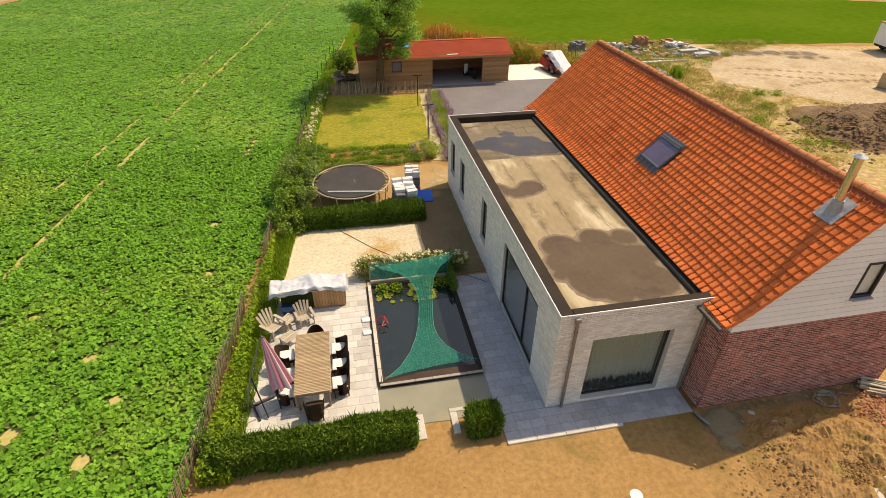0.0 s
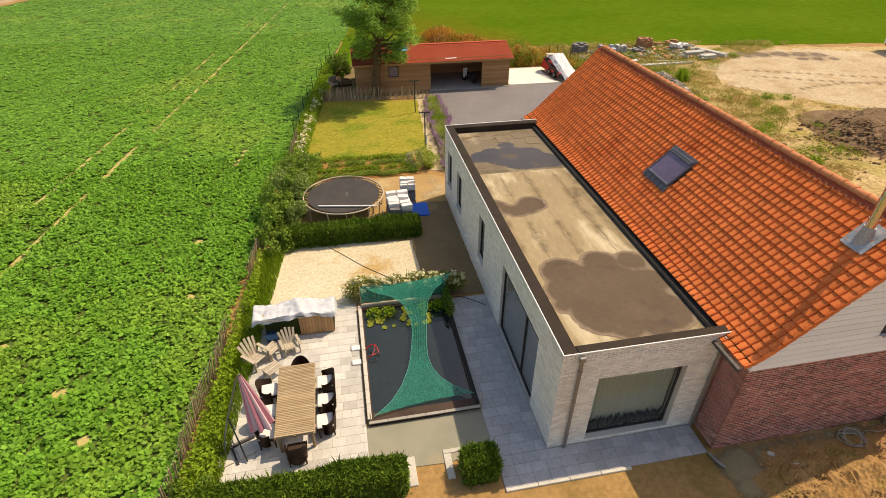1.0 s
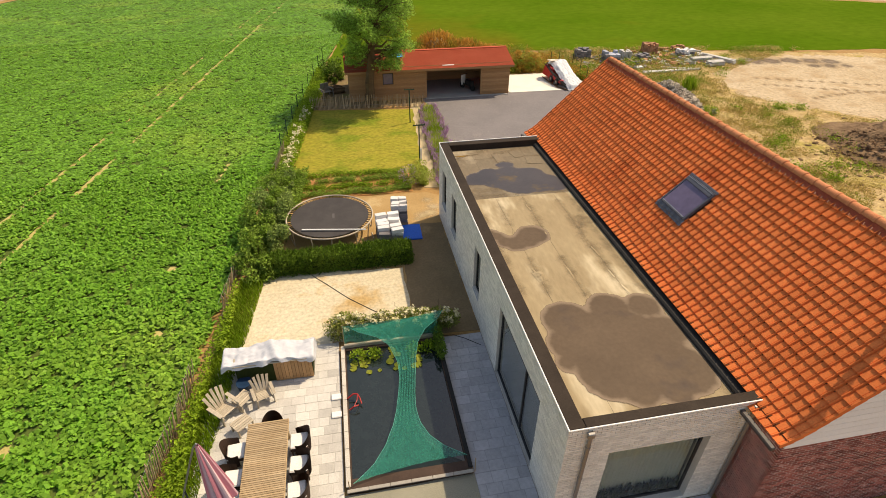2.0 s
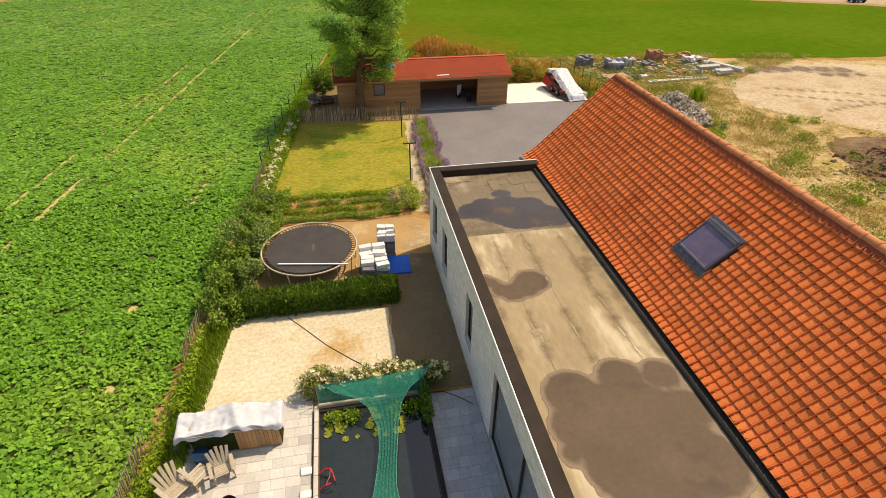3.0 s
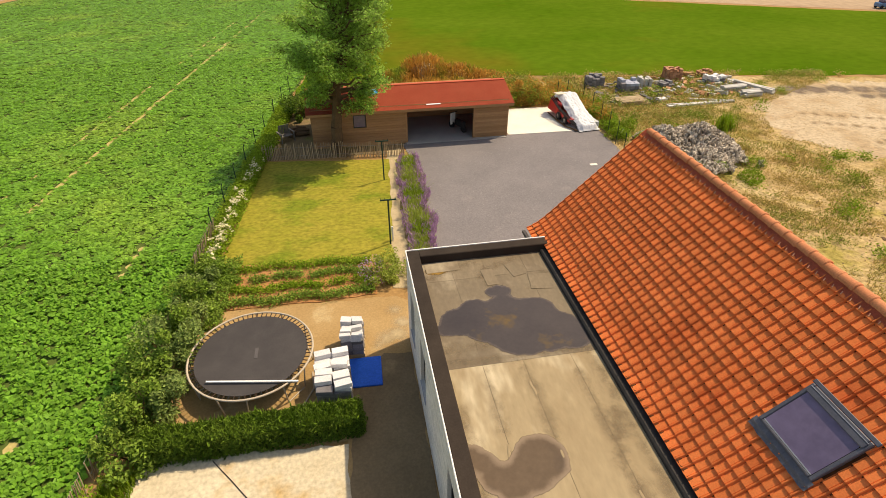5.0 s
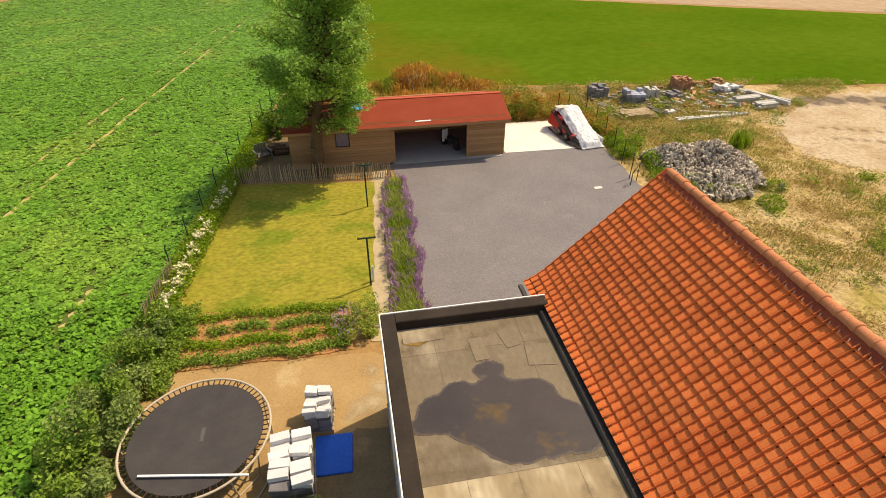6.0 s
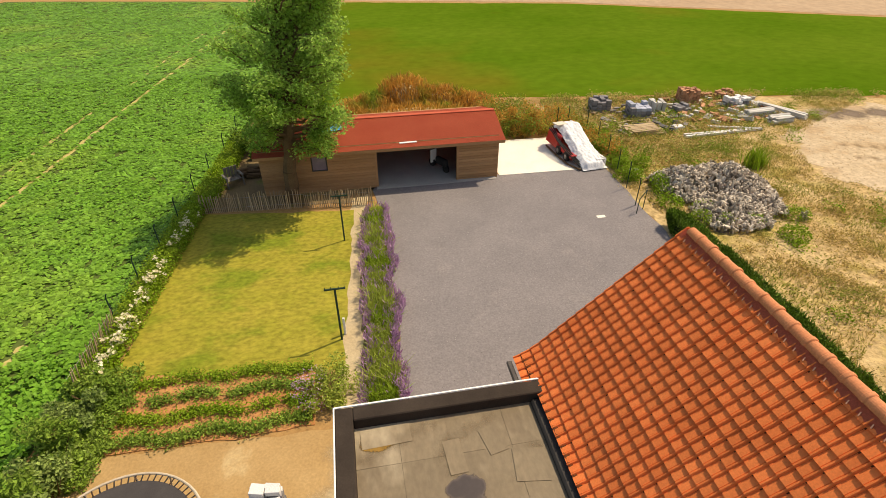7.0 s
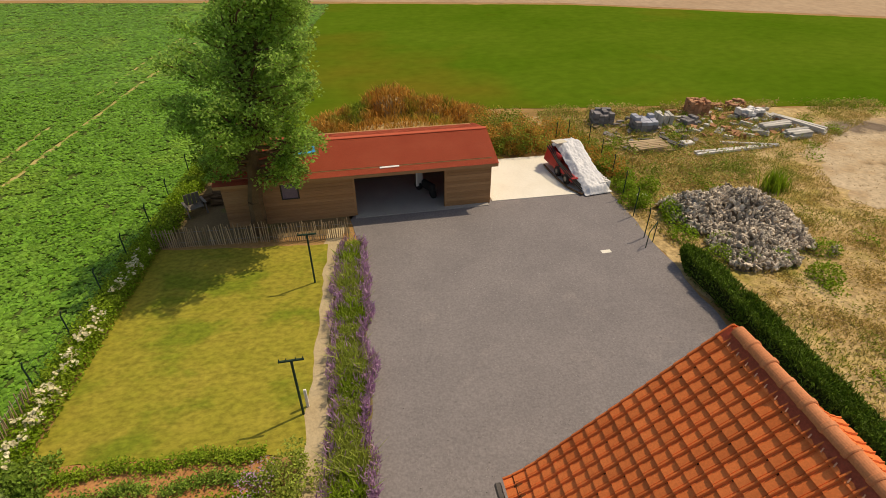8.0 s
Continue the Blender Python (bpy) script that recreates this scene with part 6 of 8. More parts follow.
p = np.concatenate([cloud(rng, (x, 6.2, 0.15), (0.3, 0.25, 0.3), 260, 0.3, 0.11) for x in (-4.2, -3.7, -2.4, -1.9)])
tagged(leaves("water_plants", p, 0.10, WEED, up=0.4, rng=rng), "leafy water plants at the pond's end", "water plants", kind="stuff")
ring = bmesh.new()
bent(ring, [(0.0, 0.0, 0.0), (0.18, 0.06, 0.10), (0.30, 0.02, 0.12), (0.36, -0.10, 0.08), (0.40, -0.26, 0.0)], 0.022, 8)
bent(ring, [(0.05, -0.42, 0.0), (0.18, -0.40, 0.09), (0.32, -0.36, 0.08)], 0.022, 8)
bent(ring, [(0.30, 0.02, 0.12), (0.28, -0.2, 0.12), (0.18, -0.40, 0.09)], 0.012, 6)
ob = tagged(part("red_handle", ring, RED), "bent red plastic handle at the pond's edge", "handle")
ob.matrix_basis = pose(-4.60, 4.55, 0.16)
for y in (4.65, 4.0):
    tagged(part("white_stone", boxed(-5.08, -4.78, y, y + 0.22, 0.03, 0.09, bevel=0.02), CUSHION), "small white block beside the pond", "block", "white blocks by the pond")

# roses at the pond's end
p = np.concatenate([cloud(rng, (x, 7.25 + 0.15 * rng.normal(), 0.45), (0.28 + 0.3 * rng.random(), 0.35, 0.32 + 0.2 * rng.random()), 800, 0.2, 0.02) for x in np.arange(-4.8, -1.0, 0.25)] + [cloud(rng, (x, 7.05, 0.75), (0.35, 0.3, 0.35), 500, 0.2, 0.02) for x in (-2.1, -1.75, -1.45)])
roses = thing("rose_bush", pose(0, 0, 0), "long rose bush with cream flowers at the pond's end", "rose bush")
leaves("foliage", p, 0.085, mat("rose_leaves", (0.18, 0.225, 0.045), (0.29, 0.31, 0.07), 2.0, 8, 0.7, 0.0, isl=0.45, thin=0.3, c=(0.28, 0.17, 0.06), cscale=1.6, csize=0.58), roses, up=0.4, rng=rng)
bm = bmesh.new()
for k in range(30):
    x, y = -4.8 + 3.5 * rng.random(), 7.2 + 0.2 * rng.normal()
    tube(bm, (x, y, 0), (x + 0.2 * rng.normal(), y + 0.2 * rng.normal(), 0.75), 0.01, 0.005, seg=4)
part("stems", bm, BARK, roses)
q = p[(p[:, 2] > 0.5)][::40]
q = np.repeat(q, 14, axis=0) + rng.normal(0, 0.035, (len(q) * 14, 3)) + [0, -0.03, 0.06]
tagged(leaves("bloom", q, 0.085, PETAL, roses, "cream rose blooms", up=0.8, ratio=0.9, rng=rng), kind="stuff")
p = np.concatenate([cloud(rng, (-1.55, 6.6 - 0.4 * k, 0.35), (0.2, 0.3, 0.35), 300, 0.4, 0.1) for k in range(3)])
tagged(leaves("pond_climber", p, 0.09, HEDGE_LEAF, up=0.3, rng=rng), "leafy climber on the net's corner", "climber", kind="stuff")


def dining_chair():
    ch = thing("dining_chair", pose(0, 0, 0), "dark wicker tub chair with a white seat cushion", "chair", "chairs round the table")
    bm, n = bmesh.new(), 22
    for i in range(n + 1):
        a = math.radians(-205 + 230 * i / n)
        k = max(0.0, -math.sin(a))
        for z, r in ((0.10, 0.86), (0.40, 0.96), (0.62 + 0.24 * k**1.5, 1.06)):
            bm.verts.new((0.285 * r * math.cos(a), 0.275 * r * math.sin(a), z))
    bm.verts.ensure_lookup_table()
    for i in range(n):
        for j in range(2):
            bm.faces.new([bm.verts[q] for q in (i * 3 + j, i * 3 + 3 + j, i * 3 + 4 + j, i * 3 + 1 + j)])
    bmesh.ops.solidify(bm, geom=bm.faces[:], thickness=0.035)
    part("shell", bm, WICKER, ch)
    part("seat", boxed(-0.25, 0.25, -0.20, 0.27, 0.30, 0.40, bevel=0.03), WICKER, ch)
    part("cushion", boxed(-0.235, 0.235, -0.19, 0.275, 0.402, 0.475, bevel=0.03), CUSHION, ch, "white seat cushion")
    for x in (-0.21, 0.21):
        for y in (-0.18, 0.22):
            part("leg", tube(bmesh.new(), (x, y, 0), (x, y, 0.31), 0.02, 0.025, seg=8), WICKER, ch)
    return ch


T = 0.034
ch = dining_chair()
ch.matrix_basis = pose(-5.86, 3.12, T, 0, 0, 90)
for x, y, r in ((-5.84, 2.42, 88), (-5.86, 1.70, 93), (-7.54, 3.08, -86), (-7.52, 2.30, -92), (-7.48, 1.60, -88)):
    copy_thing(ch, pose(x, y, T, 0, 0, r))
for x, y, r in ((-6.60, 3.62, 178), (-6.64, 0.90, 3)):
    bare = copy_thing(ch, pose(x, y, T, 0, 0, r))
    tagged(bare, "dark wicker tub chair without a cushion at the table's end", "chair", "chairs round the table")
    for c in [c for c in bare.children if c.name.startswith("cushion")]:
        bpy.data.objects.remove(c)

table = thing("dining_table", pose(-6.67, 2.40, T, 0, 0, 0.5), "long weathered teak slatted dining table", "table")
for k in range(44):
    y = -1.25 + k * 0.057
    part("slat", boxed(-0.52, 0.52, y, y + 0.048, 0.715, 0.745, bevel=0.004), TEAK, table)
for x0, x1 in ((-0.53, -0.47), (0.47, 0.53), (-0.04, 0.04)):
    part("rail", boxed(x0, x1, -1.27, 1.27, 0.64, 0.713, bevel=0.006), TEAK, table)
for y in (-1.25, 1.19):
    part("end_rail", boxed(-0.469, 0.469, y, y + 0.06, 0.64, 0.712, bevel=0.006), TEAK, table)
for x in (-0.46, 0.40):
    for y in (-1.2, 1.13):
        part("leg", boxed(x, x + 0.07, y, y + 0.07, 0, 0.639, bevel=0.008), TEAK, table)


def lounge_chair():
    lc = thing("lounge_chair", pose(0, 0, 0), "greyed wooden garden chair with a fanned slat back", "chair", "lounge chairs on the terrace")
    for k in range(6):
        part("seat_slat", boxed(-0.27, 0.27, -0.22 + k * 0.085, -0.145 + k * 0.085, -0.01, 0.01, m=pose(0, 0, 0.33, 8, 0, 0), bevel=0.004), GREY_TEAK, lc)
    for k in range(5):
        a = (k - 2) * 5.5
        part("back_slat", boxed(-0.052, 0.052, 0, 0.78 - 0.05 * abs(k - 2), -0.01, 0.01, m=pose((k - 2) * 0.105, -0.22, 0.28, 110, 0, 0) @ pose(0, 0, 0, 0, 0, -a), bevel=0.006), GREY_TEAK, lc)
    for s in (-1, 1):
        part("armrest", boxed(s * 0.37 - 0.065, s * 0.37 + 0.065, -0.32, 0.38, 0.54, 0.565, bevel=0.008), GREY_TEAK, lc)
        part("front_leg", boxed(s * 0.33 - 0.02, s * 0.33 + 0.02, 0.24, 0.33, 0, 0.538, bevel=0.005), GREY_TEAK, lc)
        part("side_rail", boxed(s * 0.29 - 0.015, s * 0.29 + 0.015, -0.55, 0.33, -0.05, 0.05, m=pose(0, 0, 0.24, 14, 0, 0), bevel=0.005), GREY_TEAK, lc)
    return lc


lc = lounge_chair()
lc.matrix_basis = pose(-8.05, 4.68, T, 0, 0, -132) @ Matrix.Scale(0.86, 4)
copy_thing(lc, pose(-7.02, 5.06, T, 0, 0, -160) @ Matrix.Scale(0.86, 4))
stool = thing("footstool", pose(-7.52, 4.10, T, 0, 0, -139), "greyed wooden slatted footstool", "footstool", "footstools by the lounge chairs")
for k in range(5):
    part("slat", boxed(-0.26, 0.26, -0.2 + k * 0.085, -0.125 + k * 0.085, 0.30, 0.322, bevel=0.004), GREY_TEAK, stool)
for x in (-0.22, 0.22):
    for y in (-0.17, 0.18):
        part("leg", boxed(x - 0.02, x + 0.02, y - 0.02, y + 0.02, 0, 0.299), GREY_TEAK, stool)
copy_thing(stool, pose(-7.60, 4.98, T, 0, 0, -128))
pot = bmesh.new()
tube(pot, (0, 0, 0), (0, 0, 0.34), 0.17, 0.23, seg=20)
ob = tagged(part("blue_pot", pot, mat("dark_blue_glaze", (0.012, 0.03, 0.07), (0.02, 0.05, 0.10), 3, 20, 0.3, 0.0)), "dark blue glazed plant pot", "pot")
ob.matrix_basis = pose(-7.62, 5.55, T)

# covered outdoor kitchen
WARM_WOOD = mat("warm_cedar_boards", (0.40, 0.22, 0.10), (0.50, 0.30, 0.15), 1.5, 30, 0.8, 0.2, rnd=0.18)
kit = thing("outdoor_kitchen", pose(-6.78, 6.1, T), "wooden outdoor kitchen cabinet on the terrace", "cabinet")
# near-black body: shade of the open left half is painted on
part("body", boxed(-1.05, 1.2, -0.36, 0.36, 0.05, 0.80), SHADE_FILL, kit)
for k in range(11, 22):
    part("front_board", boxed(-1.06 + k * 0.1025, -0.965 + k * 0.1025, -0.385, -0.362, 0.03, 0.80, bevel=0.004), WARM_WOOD, kit)
part("worktop", boxed(-1.1, 1.25, -0.40, 0.40, 0.801, 0.84, bevel=0.008), GREY_TEAK, kit)
bm = bmesh.new()
bmesh.ops.create_grid(bm, x_segments=70, y_segments=34, size=0.5, matrix=Matrix.Diagonal((3.15, 1.02, 1, 1)))
for v in bm.verts:
    x, y = v.co.x, v.co.y
    top = 0.84 + 0.10 * math.exp(-((x - 0.3) / 0.75) ** 4) + 0.11 * noise.noise(Vector((x * 1.8, y * 2.2, 0))) + 0.05 * abs(noise.noise(Vector((x * 5, y * 6, 8)))) + 0.07 * max(0.0, math.sin(x * 4.2 + 1.5 * y + 1.0)) ** 6
    ox, oy = max(0, abs(x) - 1.34), max(0, abs(y) - 0.40)
    drop = max(ox * 1.25, oy * 1.35)
    wrinkle = 0.075 * noise.noise(Vector((x * 3.5, y * 4, 2))) + 0.07 * math.sin(x * 9 + 3 * noise.noise(Vector((x, 0, 5)))) * min(1, oy * 3)
    v.co.z = top - drop + wrinkle * 0.6
    v.co.y = math.copysign(min(abs(y), 0.40 + 0.25 * oy), y) + (wrinkle if oy else 0)
    v.co.x = math.copysign(min(abs(x), 1.34 + 0.25 * ox), x)
tarp = tagged(part("tarpaulin", bm, TARP), "crumpled pale grey tarpaulin over the outdoor kitchen", "tarpaulin")
tarp.matrix_basis = pose(-6.85, 6.12, T + 0.015)
for f in tarp.data.polygons:
    f.use_smooth = True

# folded cantilever parasol
STRIPE = bpy.data.materials.new("striped_canvas")
STRIPE.use_nodes = True
sn, sl = STRIPE.node_tree.nodes, STRIPE.node_tree.links
at = sn.new("ShaderNodeAttribute")
at.attribute_name = "stripe"
mx = sn.new("ShaderNodeMix")
mx.data_type = "RGBA"
mx.inputs[6].default_value, mx.inputs[7].default_value = (0.66, 0.45, 0.47, 1), (0.36, 0.13, 0.17, 1)
sl.new(at.outputs["Fac"], mx.inputs[0])
sl.new(mx.outputs[2], sn["Principled BSDF"].inputs["Base Color"])
sn["Principled BSDF"].inputs["Roughness"].default_value = 0.9
par = thing("parasol", pose(-8.2, 1.55, T), "folded pink and maroon striped cantilever parasol", "parasol")
bm = bmesh.new()
bent(bm, [(-0.37, -0.25, 0.05), (-0.30, 0.02, 0.6), (-0.14, 0.20, 1.1), (0.10, 0.36, 1.75), (0.28, 0.46, 2.22), (0.37, 0.48, 2.33)], 0.024, 8)
part("mast", bm, ZINC, par)
bm = bmesh.new()
tube(bm, (-0.14, 0.20, 1.08), (0.23, -0.49, 0.05), 0.022, seg=6)
part("strut", bm, DARK_FRAME, par)
bm = bmesh.new()
for a in (0.4, 1.97, 3.54, 5.11):
    box(bm, 0.03, 0.62, -0.03, 0.03, 0.0, 0.05, m=pose(-0.25, 0.05, 0, 0, 0, math.degrees(a)))
part("foot_cross", bm, DARK_FRAME, par)
for k, a in enumerate((0.4, 1.97, 3.54, 5.11)):
    part("ballast_slab", boxed(0.08, 0.5, 0.08, 0.5, 0.0, 0.045, m=pose(-0.25, 0.05, 0.002, 0, 0, math.degrees(a)), bevel=0.008), STONE_EDGE, par)
cv, cf, sv = [], [], []
seg = 48
for i in range(13):
    t = i / 12
    c = Vector((0.37, 0.48, 2.28)).lerp(Vector((0.70, 0.02, 0.92)), t)
    for j in range(seg):
        a = 2 * math.pi * j / seg
        r = (0.035 + 0.25 * t**0.9) * (1 + 0.22 * math.cos(8 * a)) * (1 - 0.1 * t * math.sin(3 * a))
        cv.append((c.x + r * math.cos(a), c.y + r * math.sin(a) * 0.9, c.z + 0.35 * r * math.sin(a)))
        sv.append(1.0 if (j // 4) % 2 else 0.0)
    if i:
        for j in range(seg):
            a, b = (i - 1) * seg + j, (i - 1) * seg + (j + 1) % seg
            cf.append((a, b, b + seg, a + seg))
can = mesh_np("canopy", cv, cf, STRIPE, par, "folded striped canopy")
can.data.attributes.new("stripe", "FLOAT", "POINT").data.foreach_set("value", np.array(sv, dtype=np.float32))

# ---- trampoline and yard ----
tr = thing("trampoline", pose(-4.93, 14.05, 0), "large round trampoline with a black mat and rusty rim", "trampoline")
RIM = mat("pale_rusty_steel", (0.48, 0.40, 0.30), (0.56, 0.47, 0.36), 3, 30, 0.6, 0.1)
bm = bmesh.new()
ringp = [(1.84 * math.cos(a), 1.84 * math.sin(a), 0.86) for a in np.linspace(0, 2 * math.pi, 49)]
bent(bm, ringp, 0.032, 8)
part("rim", bm, RIM, tr)
bm = bmesh.new()
bmesh.ops.create_circle(bm, cap_ends=True, segments=64, radius=1.66, matrix=pose(0, 0, 0.845))
bmesh.ops.solidify(bm, geom=bm.faces[:], thickness=0.012)
part("mat", bm, mat("black_jumping_mat", (0.055, 0.05, 0.05), (0.075, 0.068, 0.066), 1.5, 40, 0.85, 0.1), tr)
for k in range(72):
    a = 2 * math.pi * k / 72
    part("spring", tube(bmesh.new(), (1.65 * math.cos(a), 1.65 * math.sin(a), 0.846), (1.82 * math.cos(a), 1.82 * math.sin(a), 0.857), 0.017, seg=5), BLACK if k % 2 else WICKER, tr)
for k in range(6):
    a = 2 * math.pi * (k + 0.3) / 6
    bm = bmesh.new()
    d = 0.24
    bent(bm, [(1.82 * math.cos(a - d), 1.82 * math.sin(a - d), 0.84), (1.76 * math.cos(a - d * .8), 1.76 * math.sin(a - d * .8), 0.03), (1.76 * math.cos(a + d * .8), 1.76 * math.sin(a + d * .8), 0.03), (1.82 * math.cos(a + d), 1.82 * math.sin(a + d), 0.84)], 0.022, 7)
    part("leg", bm, RIM, tr)
part("letter_mark", boxed(0.10, 0.20, -0.25, 0.18, 0.858, 0.860), mat("faded_print", (0.095, 0.088, 0.086), (0.12, 0.11, 0.11), 4, 40, 0.9, 0), tr)
ob = tagged(part("white_pole", boxed(-6.09, -3.45, 12.86, 12.91, 0.895, 0.93, m=pose(-4.77, 12.82, 0, 0, 0, -9.6) @ pose(4.77, -12.885, 0)), WHITE_TRIM), "white steel pole resting on the trampoline's rim", "pole")
bm = bmesh.new()
bent(bm, [(-3.2, 13.7, 0.03), (-3.15, 13.0, 0.05), (-3.6, 12.1, 0.05), (-4.6, 11.9, 0.04)], 0.025, 7)
tagged(part("bent_pole", bm, RIM), "bent rusty pole lying by the trampoline", "pole")

BLOCK = mat("pale_concrete_blocks", (0.66, 0.64, 0.63), (0.76, 0.74, 0.73), 2, 30, 0.9, 0.2, rnd=0.10)
GREY_BLOCK = mat("grey_blocks", (0.16, 0.15, 0.155), (0.26, 0.245, 0.25), 2, 30, 0.9, 0.2, rnd=0.35)
PALLET = mat("raw_pallet_wood", (0.40, 0.29, 0.17), (0.50, 0.38, 0.24), 2, 30, 0.9, 0.2, rnd=0.15)


def pallet(name, m, label, w=1.1, d=0.95, group=""):
    p = thing(name, m, label, "pallet", group)
    for k in range(6):
        part("deck_board", boxed(-w / 2, w / 2, -d / 2 + k * d / 6 + 0.01, -d / 2 + (k + 1) * d / 6 - 0.02, 0.115, 0.137), PALLET, p)
    for y in (-d / 2 + 0.05, 0, d / 2 - 0.05):
        part("bearer", boxed(-w / 2, w / 2, y - 0.045, y + 0.045, 0.0, 0.114), PALLET, p)
    return p


def block_stack(name, m, nx, ny, nz, size, material, label, seed, ragged=0.35, category="block stack", lower=None):
    """A stack of blocks, the top layer broken and untidy."""
    rng = random.Random(seed)
    st = thing(name, m, label, category)
    sx, sy, sz = size
    mesh = {}
    for key, mt in (("a", material), ("b", lower or material)):
        mesh[key] = bpy.data.meshes.new("block")
        b = boxed(-sx / 2, sx / 2, -sy / 2, sy / 2, 0, sz, bevel=0.008)
        b.to_mesh(mesh[key])
        b.free()
        mesh[key].materials.append(mt)
    for k in range(nz):
        for i in range(nx):
            for j in range(ny):
                if k == nz - 1 and rng.random() < ragged:
                    continue
                loose = k >= nz - 2
                tilt = rng.uniform(-12, 12) if loose else rng.uniform(-3, 3)
                shift = 0.035 if loose else 0.012
                ob = new("block", mesh["a" if k == nz - 1 or (k == nz - 2 and rng.random() < 0.6) else "b"])
                ob.parent = st
                ob.matrix_basis = pose((i - (nx - 1) / 2) * (sx + 0.012) + rng.uniform(-shift, shift), (j - (ny - 1) / 2) * (sy + 0.012) + rng.uniform(-shift, shift), k * (sz + 0.002), 0, 0, tilt)
    return st


pallet("pallet", pose(-2.50, 12.82, 0.014, 0, 0, 2), "raw wooden pallet under white blocks", 1.02, 1.55, "yard pallets")
block_stack("block_stack", pose(-2.50, 12.82, 0.152, 0, 0, 2), 2, 6, 6, (0.48, 0.245, 0.155), BLOCK, "untidy stack of pale building blocks on a pallet", 1, lower=GREY_BLOCK)
pallet("pallet", pose(-1.87, 14.55, 0.014, 0, 0, -4), "raw wooden pallet under grey blocks", 0.75, 0.9, "yard pallets")
block_stack("block_stack", pose(-1.87, 14.55, 0.152, 0, 0, -4), 2, 6, 6, (0.34, 0.14, 0.145), BLOCK, "tall stack of pale and grey blocks on a pallet", 2, lower=GREY_BLOCK)
block_stack("loose_blocks", pose(-2.35, 11.92, 0.014, 0, 0, 4), 2, 1, 1, (0.4, 0.2, 0.18), BLOCK, "two loose pale blocks on the sand", 3, ragged=0)
ob = tagged(part("blue_mat", boxed(-0.5, 0.5, -0.6, 0.6, 0.0, 0.07, bevel=0.015), BLUE), "bright blue vinyl play mat on the sand", "mat")
ob.matrix_basis = pose(-1.55, 13.4, 0.014, 0, 0, -2)
bm = bmesh.new()
bent(bm, [(-5.75, 11.0, 0.03), (-5.2, 10.35, 0.03), (-4.4, 9.35, 0.03), (-3.6, 8.55, 0.03), (-3.0, 8.0, 0.04), (-2.2, 7.55, 0.03)], 0.012, 5)
tagged(part("cable", bm, BLACK), "black cable lying across the sand yard", "cable")
bm = bmesh.new()
bent(bm, [(-1.35, 6.75, 0.05), (-0.95, 6.72, 0.06), (-0.6, 6.5, 0.05), (-0.15, 6.1, 0.05)], 0.010, 5)
tagged(part("cable", bm, BLACK), "black cable on the stone walkway", "cable")

# washing-line posts
for x, y, g in ((-0.05, 20.45, 1), (0.22, 26.4, 0)):
    lp = thing("line_post", pose(x, y, 0.03), "dark green T-shaped washing line post on the lawn", "line post", "washing line posts")
    part("pole", tube(bmesh.new(), (0, 0, -0.05), (0, 0, 2.13), 0.035, seg=10), GREEN_METAL, lp)
    part("crossbar", boxed(-0.33, 0.33, -0.03, 0.03, 2.11, 2.165, bevel=0.01), GREEN_METAL, lp)
    for k in (-0.30, -0.12, 0.12, 0.30):
        part("hook", tube(bmesh.new(), (k, 0, 2.166), (k, 0, 2.23), 0.012, seg=6), GREEN_METAL, lp)
tagged(part("white_marker", boxed(0.03, 0.11, 20.66, 20.72, 0.02, 0.74, bevel=0.01), CUSHION), "short white marker post by the lawn's edge", "marker post")

# ---- beside and behind the shed ----
rng = np.random.default_rng(77)
lg = thing("log_pile", pose(-4.35, 33.4, 0), "dark pile of split logs beside the shed", "log pile")
for k in range(26):
    a = rng.normal(0, 0.5)
    m = pose(rng.uniform(-0.5, 0.5), rng.uniform(-0.35, 0.35), 0.12 + 0.09 * (k // 8), rng.uniform(-8, 8), 90, rng.uniform(-25, 25))
    b = tube(bmesh.new(), (0, 0, -0.3), (0, 0, 0.3), 0.09, 0.085, seg=7)
    bmesh.ops.transform(b, matrix=m, verts=b.verts)
    part("log", b, BARK, lg)
DULL_WOOD = mat("dull_grey_wood", (0.17, 0.15, 0.13), (0.24, 0.22, 0.19), 2, 30, 0.9, 0.2)
arm = thing("garden_armchair", pose(-5.05, 32.5, 0.02, 0, 0, -150), "weathered grey garden armchair beside the shed", "chair")
for k in range(4):
    part("seat_slat", boxed(-0.34, 0.34, -0.24 + k * 0.13, -0.13 + k * 0.13, 0.36, 0.39, bevel=0.006), DULL_WOOD, arm)
for k in range(4):
    part("back_slat", boxed(-0.33 + k * 0.17, -0.18 + k * 0.17, -0.30, -0.27, 0.30, 0.92, m=pose(0, 0, 0, -8, 0, 0), bevel=0.006), DULL_WOOD, arm)
for x in (-0.40, 0.40):
    part("armrest", boxed(x - 0.06, x + 0.06, -0.30, 0.34, 0.56, 0.59, bevel=0.008), DULL_WOOD, arm)
    part("leg", boxed(x - 0.03, x + 0.03, 0.24, 0.31, 0, 0.559), DULL_WOOD, arm)
    part("leg", boxed(x - 0.03, x + 0.03, -0.30, -0.23, 0, 0.559), DULL_WOOD, arm)
bt = bmesh.new()
bmesh.ops.create_grid(bt, x_segments=16, y_segments=10, size=0.5, matrix=Matrix.Diagonal((0.95, 0.5, 1, 1)))
for v in bt.verts:
    v.co.z = 0.10 * abs(noise.noise(v.co * 3)) + 0.05
bl = tagged(part("blue_sheet", bt, mat("sky_blue_plastic", (0.03, 0.33, 0.68), (0.06, 0.42, 0.76), 2, 20, 0.4, 0.1)), "crumpled blue plastic sheet on the shed roof", "plastic sheet")
